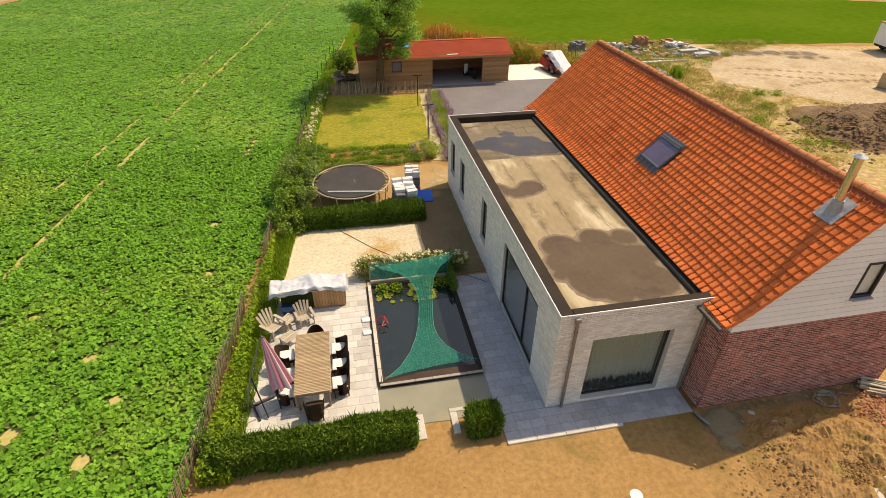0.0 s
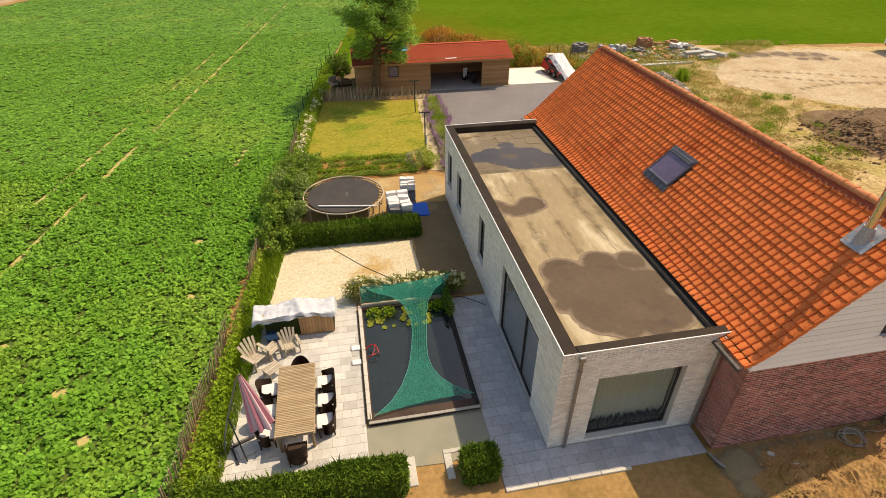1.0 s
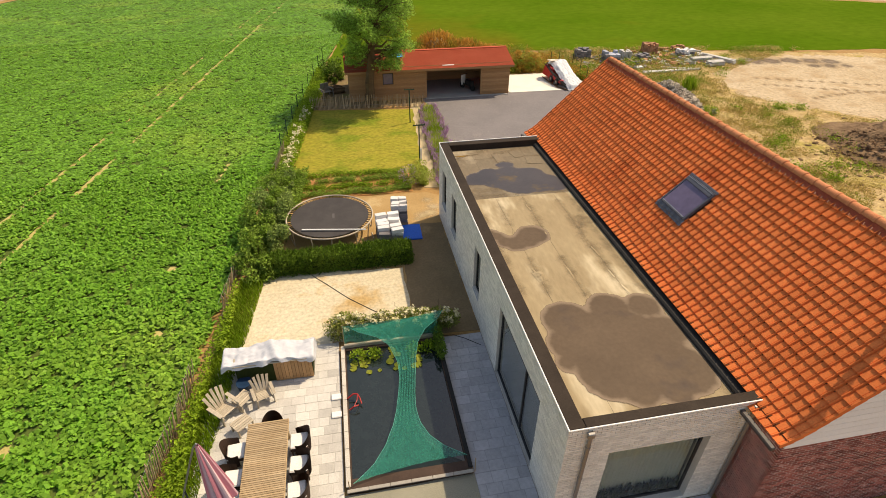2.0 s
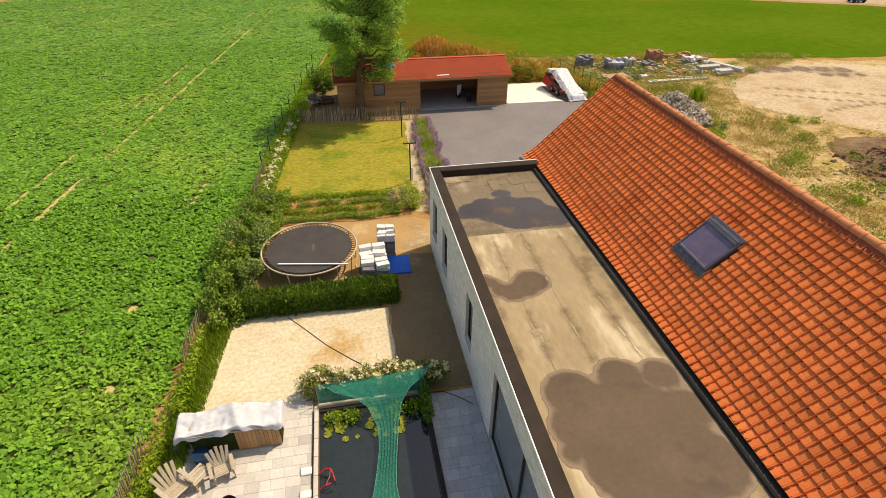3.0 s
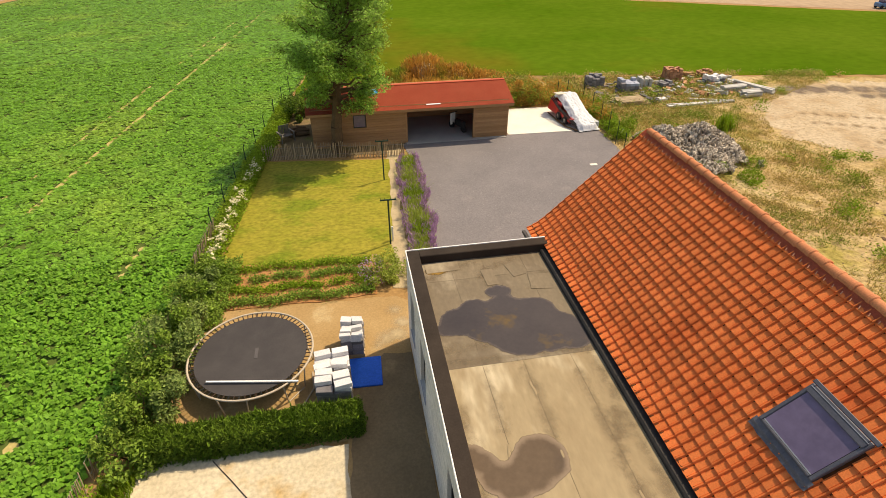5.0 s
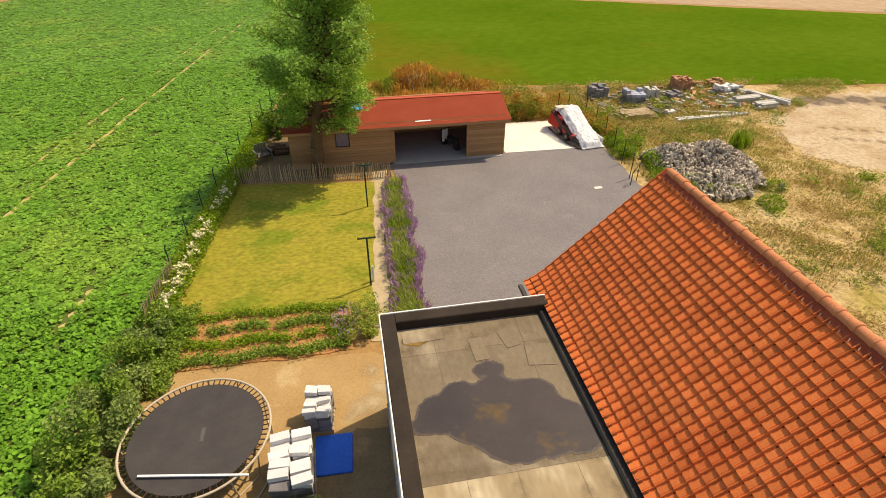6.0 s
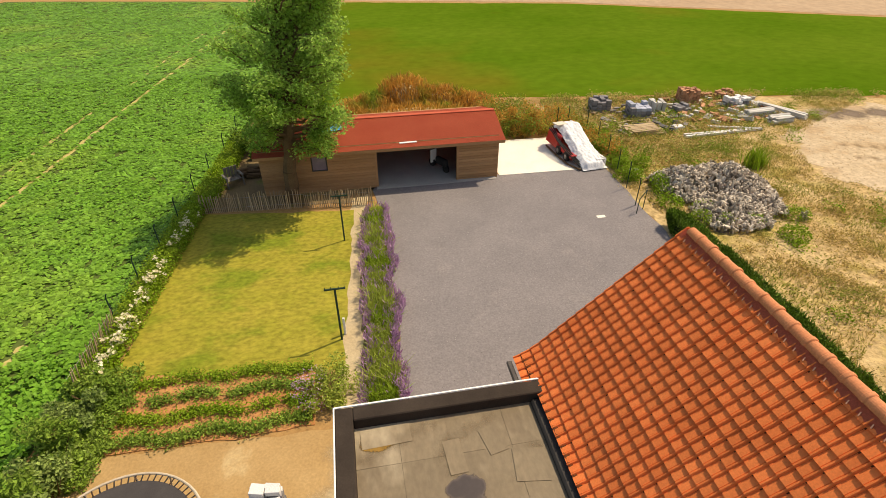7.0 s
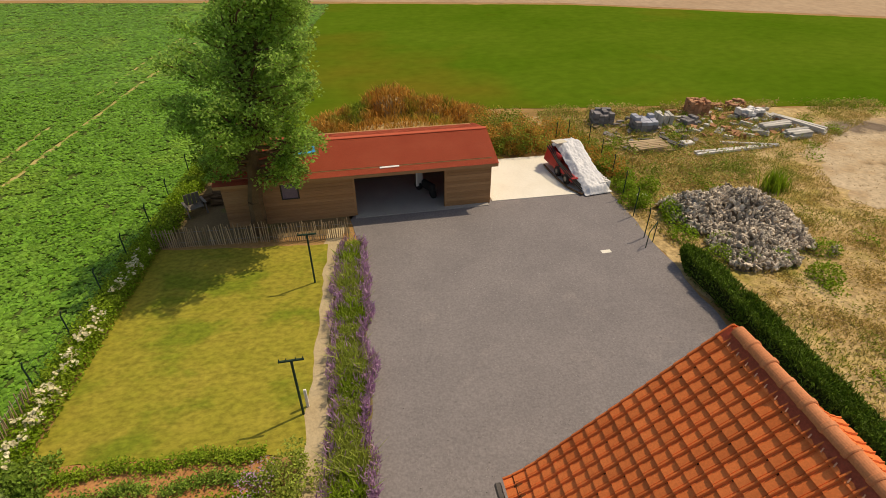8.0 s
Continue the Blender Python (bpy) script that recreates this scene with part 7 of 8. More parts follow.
bl.matrix_basis = pose(0.05, 32.3, 2.69, 16.5, 0, 8)
ps = tagged(part("pale_strip", boxed(-0.42, 0.42, -0.05, 0.05, 0.0, 0.03, bevel=0.008), CUSHION), "pale strip lying on the shed roof's edge", "strip")
ps.matrix_basis = pose(3.6, 30.92, 2.275, 16, 0, 2)

PALE_BOARD = mat("pale_board", (0.56, 0.50, 0.40), (0.66, 0.60, 0.49), 2, 25, 0.85, 0.1)
tl = thing("covered_trailer", pose(12.98, 32.65, 0.045, 0, 0, 6), "red trailer under a crumpled white tarpaulin with dark hoses along it", "trailer")
part("bed", boxed(-0.72, 0.60, -1.05, 1.85, 0.28, 0.50, bevel=0.02), RED, tl)
bm = boxed(-0.80, -0.60, 0.55, 1.92, 0.22, 0.98, bevel=0.07)
for v in bm.verts:
    if v.co.z > 0.6:
        v.co.x += 0.16
part("side_panel", bm, RED, tl, "rounded red side panel")
part("tail_panel", boxed(-0.60, 0.66, 1.80, 1.90, 0.30, 0.92, bevel=0.03), RED, tl)
for x0, x1, xr in ((-0.80, -0.64, -0.81), (0.66, 0.82, 0.81)):
    for y in (-0.55, 0.35):
        w = part("wheel", tube(bmesh.new(), (x0, y, 0.26), (x1, y, 0.26), 0.25, seg=18), BLACK, tl)
        part("rim", tube(bmesh.new(), (xr - 0.01, y, 0.26), (xr + 0.01, y, 0.26), 0.13, seg=12), ZINC, w)
for k in range(3):
    o = 0.10 * k
    part("hose", bent(bmesh.new(), [(-0.72 + o, 1.75, 1.02 + 0.05 * k), (-0.80 + o, 1.15, 0.98), (-0.86 + o, 0.35, 0.80 - 0.05 * k), (-0.84 + o, -0.45, 0.62), (-0.72 + o, -1.15, 0.42), (-0.50 + o, -1.72, 0.16)], 0.032, 8), BLACK, tl, "thick dark hose")
part("side_rail", bent(bmesh.new(), [(-0.92, 1.5, 0.10), (-0.95, 0.2, 0.08), (-0.90, -1.0, 0.07), (-0.55, -1.85, 0.06)], 0.045, 8), BARK, tl)
bm = bmesh.new()
bmesh.ops.create_grid(bm, x_segments=44, y_segments=84, size=0.5, matrix=Matrix.Diagonal((1.45, 4.0, 1, 1)))
for v in bm.verts:
    x, y = v.co.x, v.co.y
    hill = 0.62 + 0.62 * smooth(-1.3, 1.3, y) + 0.10 * math.exp(-((y - 1.2) / 0.4) ** 2) - 0.30 * smooth(-0.9, -2.0, y)
    ox, oy = max(0, abs(x) - 0.45), max(0, abs(y) - 1.80)
    fold = 0.10 * abs(noise.noise(Vector((x * 2.4, y * 1.3, 1)))) + 0.06 * abs(noise.noise(Vector((x * 5 + y, y * 4, 4)))) + 0.03 * noise.noise(Vector((x * 11, y * 11, 6)))
    v.co.z = max(0.03 + 0.05 * abs(noise.noise(v.co * 5)), hill - (0.9 if x < 0 else 1.25) * ox - 1.7 * oy + fold)
    v.co.x = x + 0.26 + 0.06 * noise.noise(Vector((y * 4, x, 2)))
bmesh.ops.solidify(bm, geom=bm.faces[:], thickness=0.006)
cover = part("cover", bm, mat("white_cover_sheet", (0.60, 0.61, 0.64), (0.78, 0.78, 0.79), 1.5, 14, 0.5, 0.3), tl, "crumpled white tarpaulin cover")
for f in cover.data.polygons:
    f.use_smooth = True
part("roof_board", boxed(-0.42, 0.30, 1.15, 1.62, 1.36, 1.40, m=pose(0, 0, 0, 0, 4, 14), bevel=0.01), PALE_BOARD, tl, "pale board lying on the cover")
gr = thing("white_rack", pose(13.78, 31.55, 0.045, 0, 0, 8), "white slatted rack leaning on the trailer", "rack")
for k in range(7):
    part("bar", boxed(-0.25, 0.32, -0.5 + k * 0.16, -0.44 + k * 0.16, 0.40, 0.44), CUSHION, gr)
for x in (-0.22, 0.27):
    part("side_bar", boxed(x, x + 0.05, -0.52, 0.55, 0.0, 0.399), CUSHION, gr)

sc = thing("motor_scooter", pose(5.35, 32.3, 0.055, 0, 0, 30), "dark motor scooter parked inside the shed", "scooter")
for y in (-0.55, 0.55):
    part("wheel", tube(bmesh.new(), (-0.05, y, 0.22), (0.05, y, 0.22), 0.22, seg=16), BLACK, sc)
part("body", boxed(-0.14, 0.14, -0.65, 0.2, 0.3, 0.72, bevel=0.08), BLACK, sc)
part("front_shield", boxed(-0.2, 0.2, 0.42, 0.5, 0.25, 1.0, bevel=0.03), CUSHION, sc)
part("handlebar", tube(bmesh.new(), (-0.33, 0.42, 1.02), (0.33, 0.42, 1.02), 0.02, seg=8), BLACK, sc)

# ---- building materials on the lot ----
def planks(name, m, n, length, w, h, layers, material, label, seed, category="timber stack"):
    rng = random.Random(seed)
    st = thing(name, m, label, category)
    for k in range(layers):
        for i in range(n):
            part("plank", boxed(-length / 2 + rng.uniform(-0.15, 0.15), length / 2 + rng.uniform(-0.15, 0.15), -w / 2, w / 2, 0, h, m=pose(0, (i - (n - 1) / 2) * (w + 0.03) + rng.uniform(-0.02, 0.02), k * (h + 0.004), 0, 0, rng.uniform(-3, 3)), bevel=0.006), material, st)
    return st


AGED = mat("aged_concrete", (0.42, 0.40, 0.37), (0.56, 0.54, 0.50), 1.5, 20, 0.9, 0.2, rnd=0.2)
BROWN_BLOCK = mat("brown_bricks", (0.36, 0.17, 0.09), (0.46, 0.25, 0.15), 2, 30, 0.9, 0.2, rnd=0.30)
BLUE_BLOCK = mat("blue_grey_blocks", (0.34, 0.36, 0.43), (0.44, 0.46, 0.54), 2, 30, 0.8, 0.2, rnd=0.12)
for x, y, r, s in ((17.4, 39.1, -10, 2), (19.4, 37.6, -6, 1), (21.0, 38.2, -10, 3), (24.0, 39.4, -8, 4), (17.7, 35.2, 15, 5), (19.1, 35.1, -8, 6), (26.9, 38.2, 3, 7), (22.6, 37.9, 12, 8)):
    pallet("pallet", pose(x, y, 0.012, 0, 0, r), "grey wooden pallet among the dry weeds", 1.3, 1.1, "pallets on the lot")
block_stack("block_stack", pose(17.4, 39.1, 0.15, 0, 0, -10), 4, 4, 5, (0.30, 0.28, 0.14), GREY_BLOCK, "low dark grey block stack on a pallet", 12, ragged=0.5)
block_stack("block_stack", pose(19.4, 37.6, 0.15, 0, 0, -6), 4, 3, 4, (0.33, 0.34, 0.19), BLUE_BLOCK, "blue-grey block stack on a pallet", 13, ragged=0.4, lower=GREY_BLOCK)
block_stack("slab_stack", pose(21.0, 38.2, 0.15, 0, 0, -10), 7, 2, 1, (0.12, 0.45, 0.62), AGED, "upright grey slabs standing on a pallet", 14, ragged=0.25)
block_stack("block_stack", pose(24.0, 39.4, 0.15, 0, 0, -8), 5, 4, 6, (0.24, 0.22, 0.14), BROWN_BLOCK, "brown brick stack on a pallet", 15, ragged=0.5)
block_stack("block_stack", pose(22.6, 37.9, 0.15, 0, 0, 12), 4, 3, 2, (0.3, 0.3, 0.17), GREY_BLOCK, "broken grey block stack on a pallet", 16, ragged=0.4)
block_stack("block_stack", pose(26.9, 38.2, 0.15, 0, 0, 3), 5, 3, 3, (0.28, 0.3, 0.17), BLOCK, "pale block stack among weeds", 17, ragged=0.5, lower=GREY_BLOCK)
block_stack("brick_heap", pose(27.3, 40.1, 0.0, 0, 0, 30), 6, 4, 3, (0.26, 0.2, 0.15), BROWN_BLOCK, "tumbled heap of brown bricks", 18, ragged=0.5)
block_stack("brick_heap", pose(25.9, 40.3, 0.0, 0, 0, -12), 4, 2, 2, (0.30, 0.2, 0.16), BROWN_BLOCK, "small heap of brown bricks", 19, ragged=0.4)
planks("plank_stack", pose(18.4, 35.15, 0.15, 0, 0, 4), 6, 2.0, 0.16, 0.05, 3, PALLET, "weathered planks stacked on pallets", 1)
planks("beam_stack", pose(29.1, 36.5, 0.02, 0, 0, -64), 2, 3.0, 0.20, 0.16, 2, AGED, "pale concrete beams in a low stack", 2, "beam stack")
planks("beam_stack", pose(27.3, 36.3, 0.02, 0, 0, 4), 3, 2.0, 0.20, 0.13, 3, AGED, "pale concrete beams piled askew", 3, "beam stack")
planks("beam_stack", pose(27.9, 35.1, 0.02, 0, 0, 6), 3, 1.6, 0.24, 0.12, 3, AGED, "short pale beams in a stack", 4, "beam stack")
planks("long_beams", pose(23.05, 34.0, 0.03, 0, 0, 1.0), 2, 5.1, 0.16, 0.14, 1, BLOCK, "two long white beams lying in the weeds", 5, "beams")
planks("long_beams", pose(24.2, 34.55, 0.03, 0, 0, -16), 1, 3.2, 0.15, 0.13, 1, BLOCK, "long pale beam lying in the weeds", 6, "beams")
tagged(part("white_block", boxed(20.5, 21.2, 35.0, 35.45, 0.0, 0.22, m=None, bevel=0.03), BLOCK), "single pale block in the weeds", "block")

rng = np.random.default_rng(15)
for k in range(210):
    x, y = [(rng.uniform(16.6, 22), rng.uniform(34.8, 39.5)), (rng.uniform(22, 29), rng.uniform(35.5, 40.3))][k % 2]
    w, d, h = rng.uniform(0.10, 0.40), rng.uniform(0.08, 0.22), rng.uniform(0.08, 0.26)
    kind_of = k % 4
    mt = (GREY_BLOCK, AGED, PALLET, BROWN_BLOCK)[kind_of]
    if kind_of == 2:
        w, h = w * 2.6, 0.05
    ob = tagged(part("scrap_plank" if kind_of == 2 else "loose_block", boxed(-w, w, -d, d, 0, h, bevel=0.012), mt),
                ("loose grey block among the weeds", "loose pale block among the weeds", "loose weathered plank among the weeds", "loose brown brick among the weeds")[kind_of],
                "plank" if kind_of == 2 else "block", "loose scrap on the lot")
    ob.matrix_basis = pose(x, y, 0.02, rng.uniform(-14, 14), rng.uniform(-14, 14), rng.uniform(0, 180))

# heap of cobbles
COBBLE = mat("grey_cobbles", (0.36, 0.30, 0.23), (0.60, 0.525, 0.43), 2.5, 20, 0.9, 0.2, rnd=0.65)
COBBLE_JOINED = mat("joined_grey_cobbles", (0.36, 0.30, 0.23), (0.60, 0.525, 0.43), 2.5, 20, 0.9, 0.2, isl=0.65)
rng = np.random.default_rng(9)
heap = thing("cobble_heap", pose(18.4, 27.1, 0), "broad heap of loose grey cobbles on the lot", "cobble heap")


def heap_h(x, y):
    a = 1.00 * math.exp(-((x + 1.5) / 1.15) ** 2 - ((y - 0.9) / 1.2) ** 2)
    b = 1.20 * math.exp(-((x - 0.55) / 1.35) ** 2 - ((y - 0.4) / 1.5) ** 2)
    c = 0.60 * math.exp(-((x + 0.7) / 1.5) ** 2 - ((y + 1.7) / 1.4) ** 2)
    d = 0.45 * math.exp(-((x - 1.25) / 0.9) ** 2 - ((y + 1.3) / 1.2) ** 2)
    return max(a, b, c, d) + 0.20 * noise.noise(Vector((x * 0.9, y * 0.9, 3)))


bm = bmesh.new()
bmesh.ops.create_grid(bm, x_segments=30, y_segments=30, size=3.2)
for v in bm.verts:
    v.co.z = heap_h(v.co.x, v.co.y) - 0.14
part("core", bm, mat("heap_grit", (0.20, 0.155, 0.105), (0.28, 0.22, 0.155), 2, 20, 0.95, 0.4), heap)
stones = []
for k in range(5):
    b = boxed(-0.5, 0.5, -0.36, 0.36, -0.3, 0.3, bevel=0.14)
    for v in b.verts:
        v.co += Vector(rng.normal(size=3)) * 0.05
    me = bpy.data.meshes.new("cobble")
    b.to_mesh(me)
    b.free()
    me.materials.append(COBBLE)
    stones.append(me)
single, jv, jf, off = 0, [], [], 0
for k in range(4800):
    x, y = rng.uniform(-3.3, 3.3), rng.uniform(-3.4, 2.9)
    h = heap_h(x, y)
    if h < 0.15:
        continue
    s = 0.12 + 0.13 * rng.random()
    m = pose(x, y, h - 0.03 + 0.16 * rng.random(), *(rng.random(3) * 360)) @ Matrix.Diagonal((s * 1.45, s * 0.75, s * 0.62, 1))
    me = stones[k % 5]
    if single < 300 and y < 0.9:
        single += 1
        ob = new("cobble", me)
        ob.parent = heap
        ob.matrix_basis = m
    else:
        a = np.array(m)
        v = np.array([p.co for p in me.vertices]) @ a[:3, :3].T + a[:3, 3]
        jv.append(v)
        jf += [[i + off for i in f.vertices] for f in me.polygons]
        off += len(v)
me = bpy.data.meshes.new("cobbles")
me.from_pydata(np.concatenate(jv).tolist(), [], jf)
me.materials.append(COBBLE_JOINED)
ob = tagged(new("cobbles", me), kind="stuff")
ob.parent = heap
p = np.concatenate([cloud(rng, (x, y, 0.1), (0.7, 0.6, 0.5), 700, 0.4, 0.02) for x, y in ((15.9, 25.0), (16.8, 24.6), (15.3, 26.6), (18.0, 24.4), (20.4, 24.6), (16.2, 28.9), (16.6, 25.8), (17.6, 25.2), (15.6, 27.6), (14.6, 29.6), (14.8, 31.2), (19.2, 23.2))])
p = np.concatenate([p] + [cloud(rng, (x, y, 0.25), (0.55, 0.6, 0.6), 900, 0.3, 0.02) for x, y in ((14.9, 29.3), (14.8, 30.5), (15.2, 31.6), (14.6, 32.8), (15.7, 28.2), (15.9, 30.6), (15.3, 34.2))])
tagged(leaves("heap_weeds", p, 0.12, WEED, up=0.4, rng=rng), "green weeds round the cobble heap", "weeds", kind="stuff")
tagged(blades("reed_clump", np.array([22.0, 29.6, 0]) + rng.normal(0, 0.26, (340, 3)) * [1, 0.8, 0], 0.95, 0.04, WEED, rng=rng, lean=0.5), "bright green clump of tall grass", "grass", kind="stuff")
bm = bmesh.new()
bent(bm, [(0, 0, 0), (0.0, 0.0, 0.75), (0.5, 0.35, 1.0), (0.5, 0.35, 0.0)], 0.02, 6)
ob = tagged(part("bent_rail", bm, GREEN_METAL), "bent dark metal rail at the drive's edge", "rail")
ob.matrix_basis = pose(13.45, 26.2, 0)
tagged(part("white_scrap", boxed(15.0, 15.6, 29.9, 30.25, 0.02, 0.2, bevel=0.04), BLOCK), "pale scrap block by the fence posts", "block")
tagged(part("chalk_mark", boxed(11.55, 11.95, 26.15, 26.35, 0.015, 0.026), CONCRETE), "pale spill on the gravel drive", "spill")

# soil heap on the lot
SOIL = mat("dark_dug_soil", (0.17, 0.105, 0.06), (0.26, 0.17, 0.10), 0.8, 4, 0.95, 0.8, dist=0.12)
bm = bmesh.new()
bmesh.ops.create_grid(bm, x_segments=70, y_segments=60, size=0.5, matrix=Matrix.Diagonal((16, 11, 1, 1)))
for v in bm.verts:
    e = math.exp(-((v.co.x) / 4.6) ** 4 - ((v.co.y) / 3.2) ** 4)
    v.co.z = e * (1.0 + 0.55 * noise.noise(v.co * 0.5) + 0.30 * noise.noise(v.co * 1.7) + 0.12 * noise.noise(v.co * 5)) - 0.04
ob = tagged(part("soil_heap", bm, SOIL), "broad heap of dug dark brown soil", "soil heap", kind="structure")
ob.matrix_basis = pose(30.2, 17.0, 0, 0, 0, -12)
CLOD = mat("soil_clods", (0.26, 0.155, 0.07), (0.36, 0.22, 0.10), 1.0, 10, 0.95, 0.5, isl=0.3)


def clods(name, centre, spread, n, size, material, label, seed, height=None):
    rng = np.random.default_rng(seed)
    base = bmesh.new()
    bmesh.ops.create_icosphere(base, subdivisions=1, radius=0.5)
    bv, bf = np.array([v.co for v in base.verts]), np.array([[v.index for v in f.verts] for f in base.faces])
    base.free()
    c = np.stack([rng.normal(centre[0], spread[0], n), rng.normal(centre[1], spread[1], n), np.zeros(n)], 1)
    if height:
        c[:, 2] = [height(x, y) for x, y, _ in c]
    s = size * (0.3 + 1.1 * rng.random(n) ** 2.2)
    v = (bv[None] * (1 + 0.25 * rng.normal(size=(n, len(bv), 1)))) * (s[:, None, None] * np.array([1.2, 1, 0.75])) + c[:, None]
    f = bf[None] + (np.arange(n) * len(bv))[:, None, None]
    return tagged(mesh_np(name, v.reshape(-1, 3), f.reshape(-1, 3), material), label, "rubble", kind="stuff")


clods("soil_clods", (28.5, 16.5), (3.0, 2.0), 1500, 0.2, SOIL, "dark clods on the soil heap", 2, lambda x, y: 0.9 * math.exp(-((x - 29.6) / 4.4) ** 4 - ((y - 17) / 3) ** 4))

# site cabin and crate at the lot's far side
sc2 = thing("site_cabin", pose(48.9, 33.4, 0.01, 0, 0, -12), "white site cabin on wheels with a brown roof edge", "site cabin")
part("body", boxed(-3.0, 3.0, -1.2, 1.2, 0.6, 2.45, bevel=0.05), WHITE_TRIM, sc2)
part("roof", boxed(-3.1, 3.1, -1.3, 1.3, 2.451, 2.54, bevel=0.03), BROWN_BLOCK, sc2)
part("window", boxed(-2.3, -1.2, -1.215, -1.19, 1.3, 2.1), SKYGLASS, sc2)
for x in (-1.9, 1.9):
    for y in (-1.0, 1.0):
        part("wheel", tube(bmesh.new(), (x, y - 0.12, 0.4), (x, y + 0.12, 0.4), 0.4, seg=16), BLACK, sc2)
part("chassis", boxed(-2.9, 2.9, -1.0, 1.0, 0.40, 0.59), BLACK, sc2)
cr = thing("crate", pose(37.4, 24.3, 0.02, 0, 0, 15), "brown wooden crate of timber on the sand", "crate")
for k in range(6):
    part("side_board", boxed(-1.0, 1.0, -0.62, -0.58, 0.06 + k * 0.2, 0.23 + k * 0.2), PALLET, cr)
part("load", boxed(-0.97, 0.97, -0.57, 0.6, 0.05, 1.15, bevel=0.03), PALLET, cr)
part("base", boxed(-1.0, 1.0, -0.6, 0.6, 0.0, 0.049), PALLET, cr)

BLUE_GREY = mat("blue_car_paint", (0.07, 0.17, 0.33), (0.09, 0.20, 0.38), 2, 20, 0.35, 0.0, spec=0.4)
bc = thing("car", pose(66.6, 62.3, 0.01, 0, 0, -8) @ Matrix.Scale(0.72, 4), "small blue car parked far off on the ploughed soil", "car")
part("body", boxed(-1.45, 1.45, -0.75, 0.75, 0.30, 0.95, bevel=0.10), BLUE_GREY, bc)
part("cabin", boxed(-0.9, 0.7, -0.68, 0.68, 0.951, 1.45, bevel=0.12), SKYGLASS, bc)
for x in (-0.95, 0.95):
    for y in (-0.68, 0.68):
        part("wheel", tube(bmesh.new(), (x, y - 0.09, 0.30), (x, y + 0.09, 0.30), 0.30, seg=16), BLACK, bc)

# ---- in front of the house ----
bm = bmesh.new()
bmesh.ops.create_grid(bm, x_segments=110, y_segments=70, size=0.5, matrix=Matrix.Diagonal((6.4, 4.4, 1, 1)))
for v in bm.verts:
    e = math.exp(-(v.co.x / 2.7) ** 4 - (v.co.y / 1.75) ** 4)
    v.co.z = e * (0.18 + 0.18 * noise.noise(v.co * 1.1) + 0.16 * noise.noise(v.co * 3.1) + 0.09 * abs(noise.noise(v.co * 7)) + 0.05 * noise.noise(v.co * 15)) - 0.03
ob = tagged(part("earth_bank", bm, mat("dug_earth", (0.30, 0.17, 0.065), (0.38, 0.23, 0.10), 0.9, 14, 0.95, 0.4, dist=0.04, c=(0.27, 0.21, 0.06), cscale=0.7, csize=0.54, fine_mix=0.2)), "rough bank of dug orange-brown earth", "earth bank", kind="structure")
ob.matrix_basis = pose(7.9, -3.35, 0, 0, 0, -8)
clods("earth_clods", (7.4, -3.3), (1.4, 0.9), 3000, 0.062, CLOD, "orange-brown clods of dug earth before the house", 3, lambda x, y: 0.12)
clods("earth_clods", (2.5, -3.4), (4.5, 1.2), 120, 0.022, CLOD, "small clods scattered over the bare earth", 4)
clods("brick_rubble", (9.75, -2.75), (0.50, 0.75), 2400, 0.058, mat("brick_rubble", (0.40, 0.15, 0.09), (0.50, 0.24, 0.15), 2, 20, 0.95, 0.3, isl=0.35), "scattered red brick rubble on the earth", 5, lambda x, y: 0.10)
for k, (x, y, s) in enumerate(((6.4, -1.75, 0.16), (7.9, -2.9, 0.14), (7.35, -4.2, 0.2), (8.0, -3.9, 0.18), (5.9, -1.3, 0.1), (8.1, -3.5, 0.12))):
    b = boxed(-s, s, -s * 0.6, s * 0.6, 0, s * 0.7, bevel=s * 0.25)
    ob = tagged(part("pale_stone", b, STONE_EDGE), "loose pale stone lying on the earth", "stone", "loose stones before the house")
    ob.matrix_basis = pose(x, y, 0, 0, 0, 37 * k)
p = np.concatenate([cloud(rng, (x, y, 0.05), (0.5, 0.4, 0.25), 500, 0.3, 0.01) for x, y in ((9.0, -4.3), (8.5, -4.7), (9.5, -4.1), (9.4, -4.7))])
tagged(leaves("front_weeds", p, 0.09, WEED, up=0.5, rng=rng), "low green weeds on the bare earth", "weeds", kind="stuff")
bm = bmesh.new()
loop = []
for k in range(90):
    a = k * 0.31
    r = 0.30 + 0.07 * math.sin(k * 0.7)
    loop.append((r * math.cos(a) + 0.05 * math.sin(k * 0.13), r * 0.85 * math.sin(a), 0.02 + 0.0012 * k))
loop += [(0.45 + 0.12 * i, 0.1 + 0.06 * math.sin(i), 0.03) for i in range(8)]
bent(bm, loop, 0.012, 5)
ob = tagged(part("hose", bm, mat("grey_hose", (0.34, 0.32, 0.28), (0.42, 0.40, 0.35), 3, 30, 0.6, 0.0)), "coiled grey hose on the ground by the brick wall", "hose")
ob.matrix_basis = pose(8.45, -1.3, 0)
planks("timber_bundle", pose(11.1, -1.65, 0.0, 0, 0, -28), 5, 2.6, 0.07, 0.06, 4, GREY_TEAK, "bundle of weathered battens by the brick wall", 9)
bm = bmesh.new()
bent(bm, [(4.26, -0.98, 0.06), (4.3, -1.2, 0.06), (4.42, -1.45, 0.05)], 0.05, 10)
tagged(part("drain_pipe", bm, ZINC), "short grey drain pipe end at the paving's corner", "pipe")
bm = bmesh.new()
tube(bm, (0, 0, 0), (0, 0, 0.30), 0.13, 0.16, seg=20)
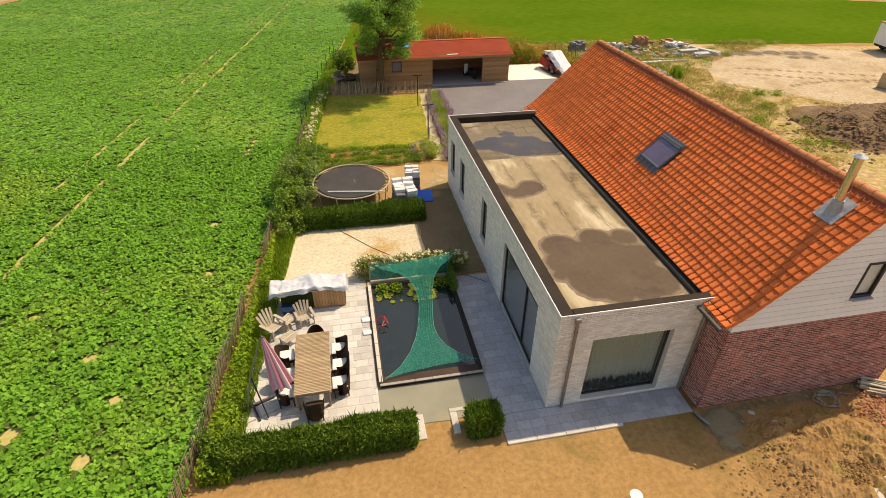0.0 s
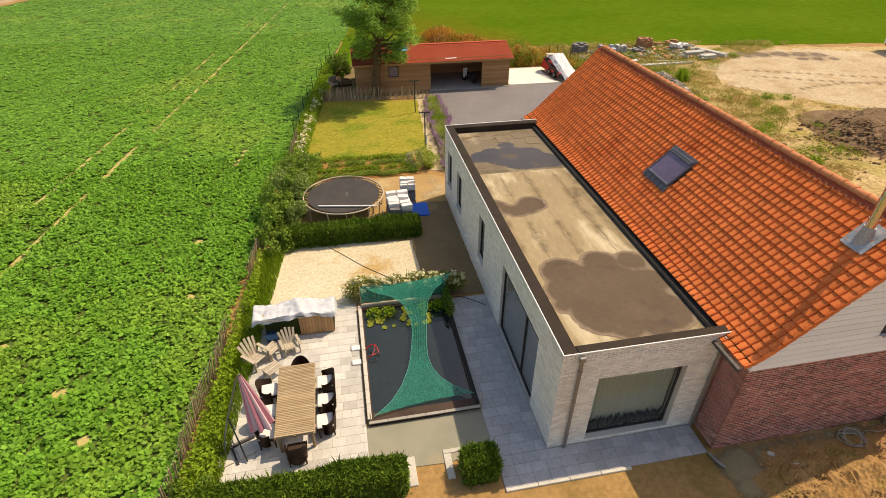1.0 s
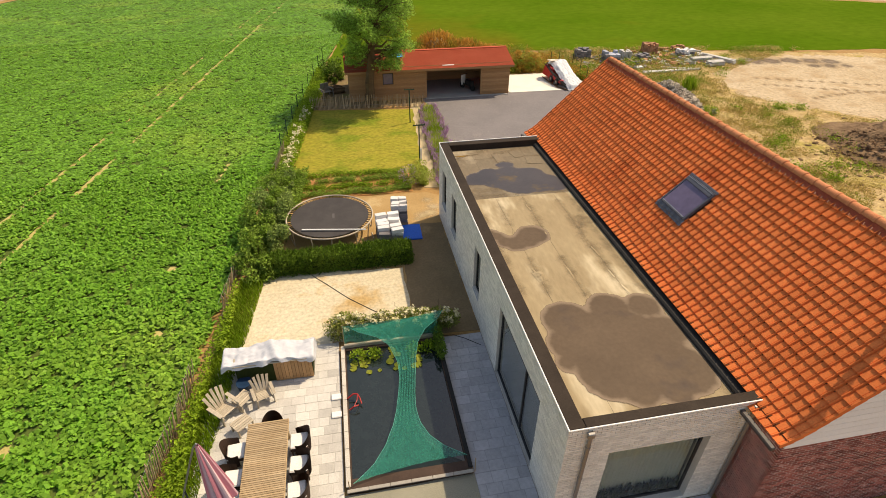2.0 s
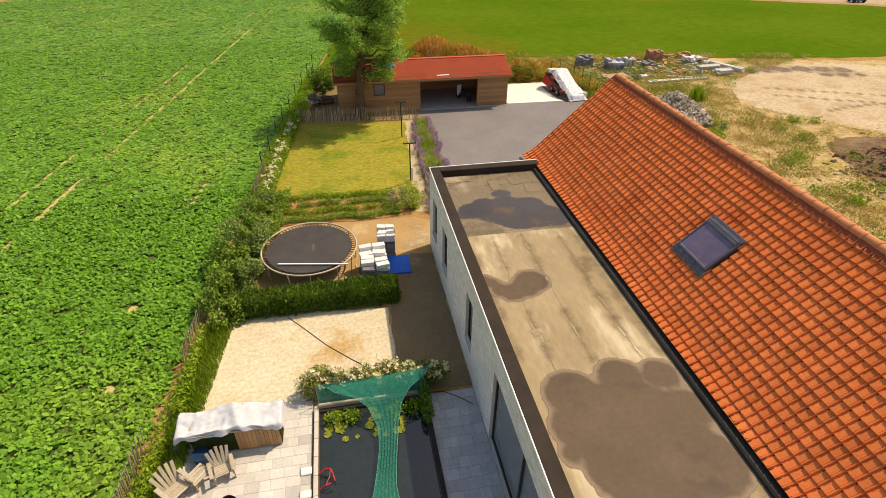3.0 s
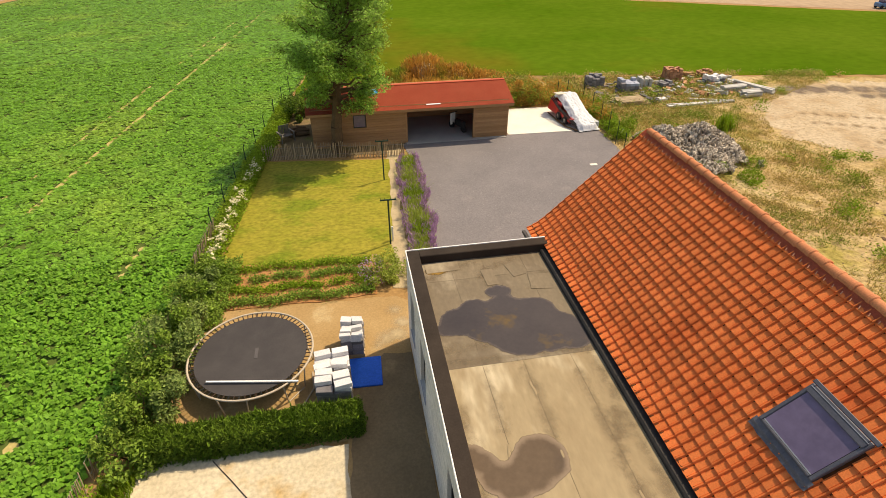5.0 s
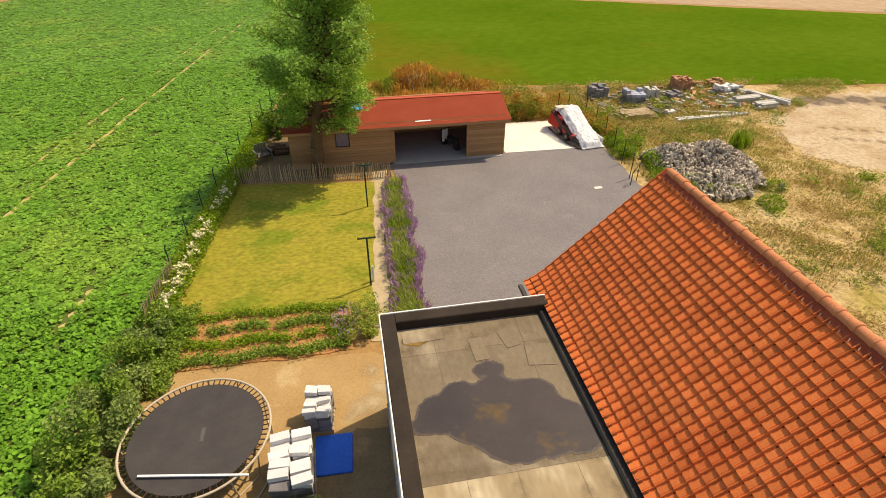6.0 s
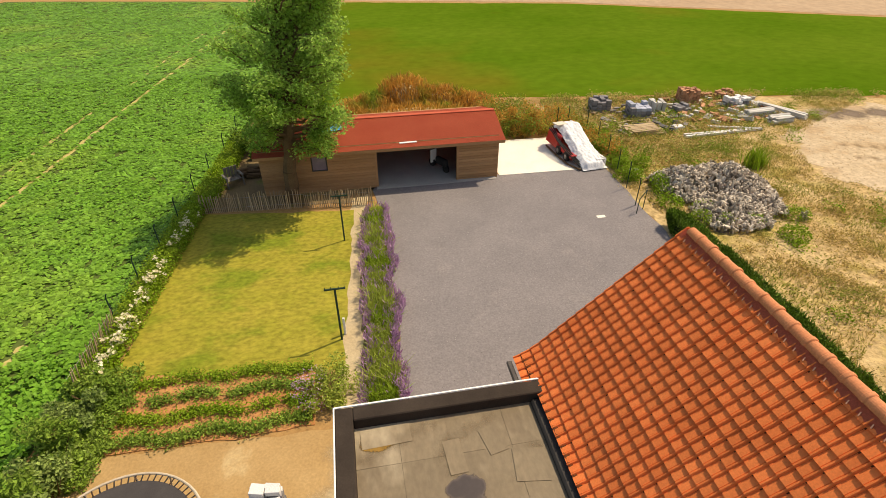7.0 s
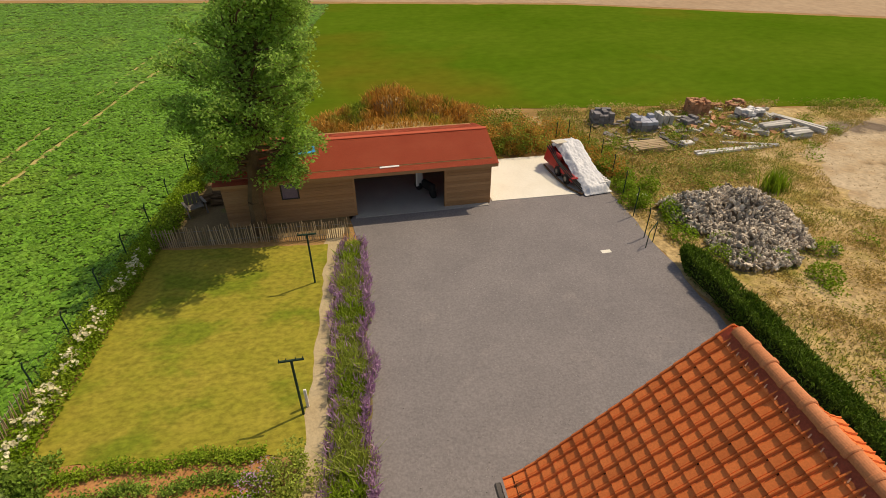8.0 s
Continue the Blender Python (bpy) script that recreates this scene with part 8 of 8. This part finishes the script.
ob = tagged(part("white_bucket", bm, CUSHION), "white plastic bucket on the bare earth", "bucket")
ob.matrix_basis = pose(1.20, -3.16, 0)
part_kerb = thing("kerb", pose(0, 0, 0), "white concrete kerb along the stone paving", "kerb")
for k in range(4):
    part("kerb_stone", boxed(-1.44 + k * 0.86, -0.59 + k * 0.86, -1.02, -0.935, -0.02, 0.06, bevel=0.01), STONE_EDGE, part_kerb)
ed = thing("bush_edging", pose(0, 0, 0), "pale stone edging round the clipped bushes", "edging")
for a in ((-3.86, -3.60, -0.42, 0.42), (-2.82, -2.62, -0.40, 0.34), (-2.82, -2.05, 0.345, 0.47)):
    part("edging_stone", boxed(*a, -0.02, 0.05, bevel=0.01), STONE_EDGE, ed)



def pebbles(name, poly, n, size, material, label, seed):
    rng = np.random.default_rng(seed)
    c = scatter(poly, n, 0.02, rng)
    n = len(c)
    base = np.array([(1, 0, 0), (-1, 0, 0), (0, 1, 0), (0, -1, 0), (0, 0, 0.8)])
    tri = np.array([(0, 2, 4), (2, 1, 4), (1, 3, 4), (3, 0, 4)])
    s = size * (0.3 + rng.random(n) ** 3)
    a = rng.random(n) * 6.28
    x, y = base[None, :, 0] * np.cos(a)[:, None] - base[None, :, 1] * np.sin(a)[:, None], base[None, :, 0] * np.sin(a)[:, None] + base[None, :, 1] * np.cos(a)[:, None]
    v = np.stack([x, y * 0.8, np.repeat(base[None, :, 2], n, 0)], 2) * s[:, None, None] + c[:, None]
    f = tri[None] + (np.arange(n) * 5)[:, None, None]
    return tagged(mesh_np(name, v.reshape(-1, 3), f.reshape(-1, 3), material), label, "pebbles", kind="stuff")


pebbles("loose_gravel", [(2.6, 14.6), (2.7, 30.3), (13.6, 30.3), (13.5, 14)], 11000, 0.021, mat("gravel_stones", (0.20, 0.185, 0.185), (0.32, 0.295, 0.285), 1.5, 20, 0.9, 0.0, isl=0.35), "loose grey stones on the drive", 3)
pebbles("lot_crumbs", [(15, 10), (15, 24), (22, 24), (24, 33), (36, 36), (44, 30), (34, 20), (24, 12)], 5000, 0.04, CRUMB, "small clods and crumbs on the dry lot", 4)
pebbles("earth_stones", [(-9, -0.9), (1, -1.4), (5, -2.8), (9, -2), (10, -5), (-9, -5)], 1600, 0.016, CLOD, "small stones and clods on the bare earth", 6)

# ---- pieces of the large surfaces ----
paving("terrace", -8.65, -4.80, 0.20, 7.00, 0.38, 0.30, 0.034, TERRACE, "pale grey stone terrace in staggered rows", "terrace", seed=1, joint=mat("pale_joint", (0.47, 0.45, 0.41), (0.54, 0.52, 0.48), 3, 60, 0.95, 0.2))
BLUE_JOINT = mat("grey_joint", (0.27, 0.265, 0.275), (0.36, 0.355, 0.36), 3, 60, 0.95, 0.2)
paving("stone_walk", -1.44, -0.005, -0.01, 6.72, 0.42, 0.32, 0.034, BLUESTONE, "blue-grey stone walk along the extension", "pavement", seed=2, gap=0.007, joint=BLUE_JOINT)
paving("front_walk", -1.44, 4.25, -0.93, -0.015, 0.42, 0.305, 0.034, BLUESTONE, "blue-grey stone walk before the big window", "pavement", seed=3, gap=0.007, joint=BLUE_JOINT)

rows = courses(HX0, HX1, 0.0, WALL_H, [], 0.22, 0.074, 0.019, 1)
brick_face(front_wall, rows, HY0 + 0.006, "x", -1, 0.006, RED_BRICK, near=lambda u, v: u < 6.4 and v < 2.9, joined=RED_BRICK_JOINED)
rows = courses(HY0 + 0.0, 0.0, 0.0, WALL_H, [], 0.22, 0.074, 0.019, 2)
brick_face(side_wall, rows, HX0 + 0.006, "y", -1, 0.006, RED_BRICK_JOINED)
rows = courses(0.0, 4.4, 0.0, 3.565, [FRONT_HOLE], 0.215, 0.0675, 0.010, 3)
brick_face(wall_front, rows, INN - 0.045, "x", -1, 0.008, WHITE_BRICK, near=lambda u, v: u < 1.0 or u > 3.6, joined=WHITE_BRICK_JOINED)
rows = courses(0.0, 14.7, 0.0, 3.55, LEFT_HOLES, 0.215, 0.0675, 0.010, 4)
brick_face(wall_left, rows, INN - 0.045, "y", -1, 0.008, WHITE_BRICK_JOINED)
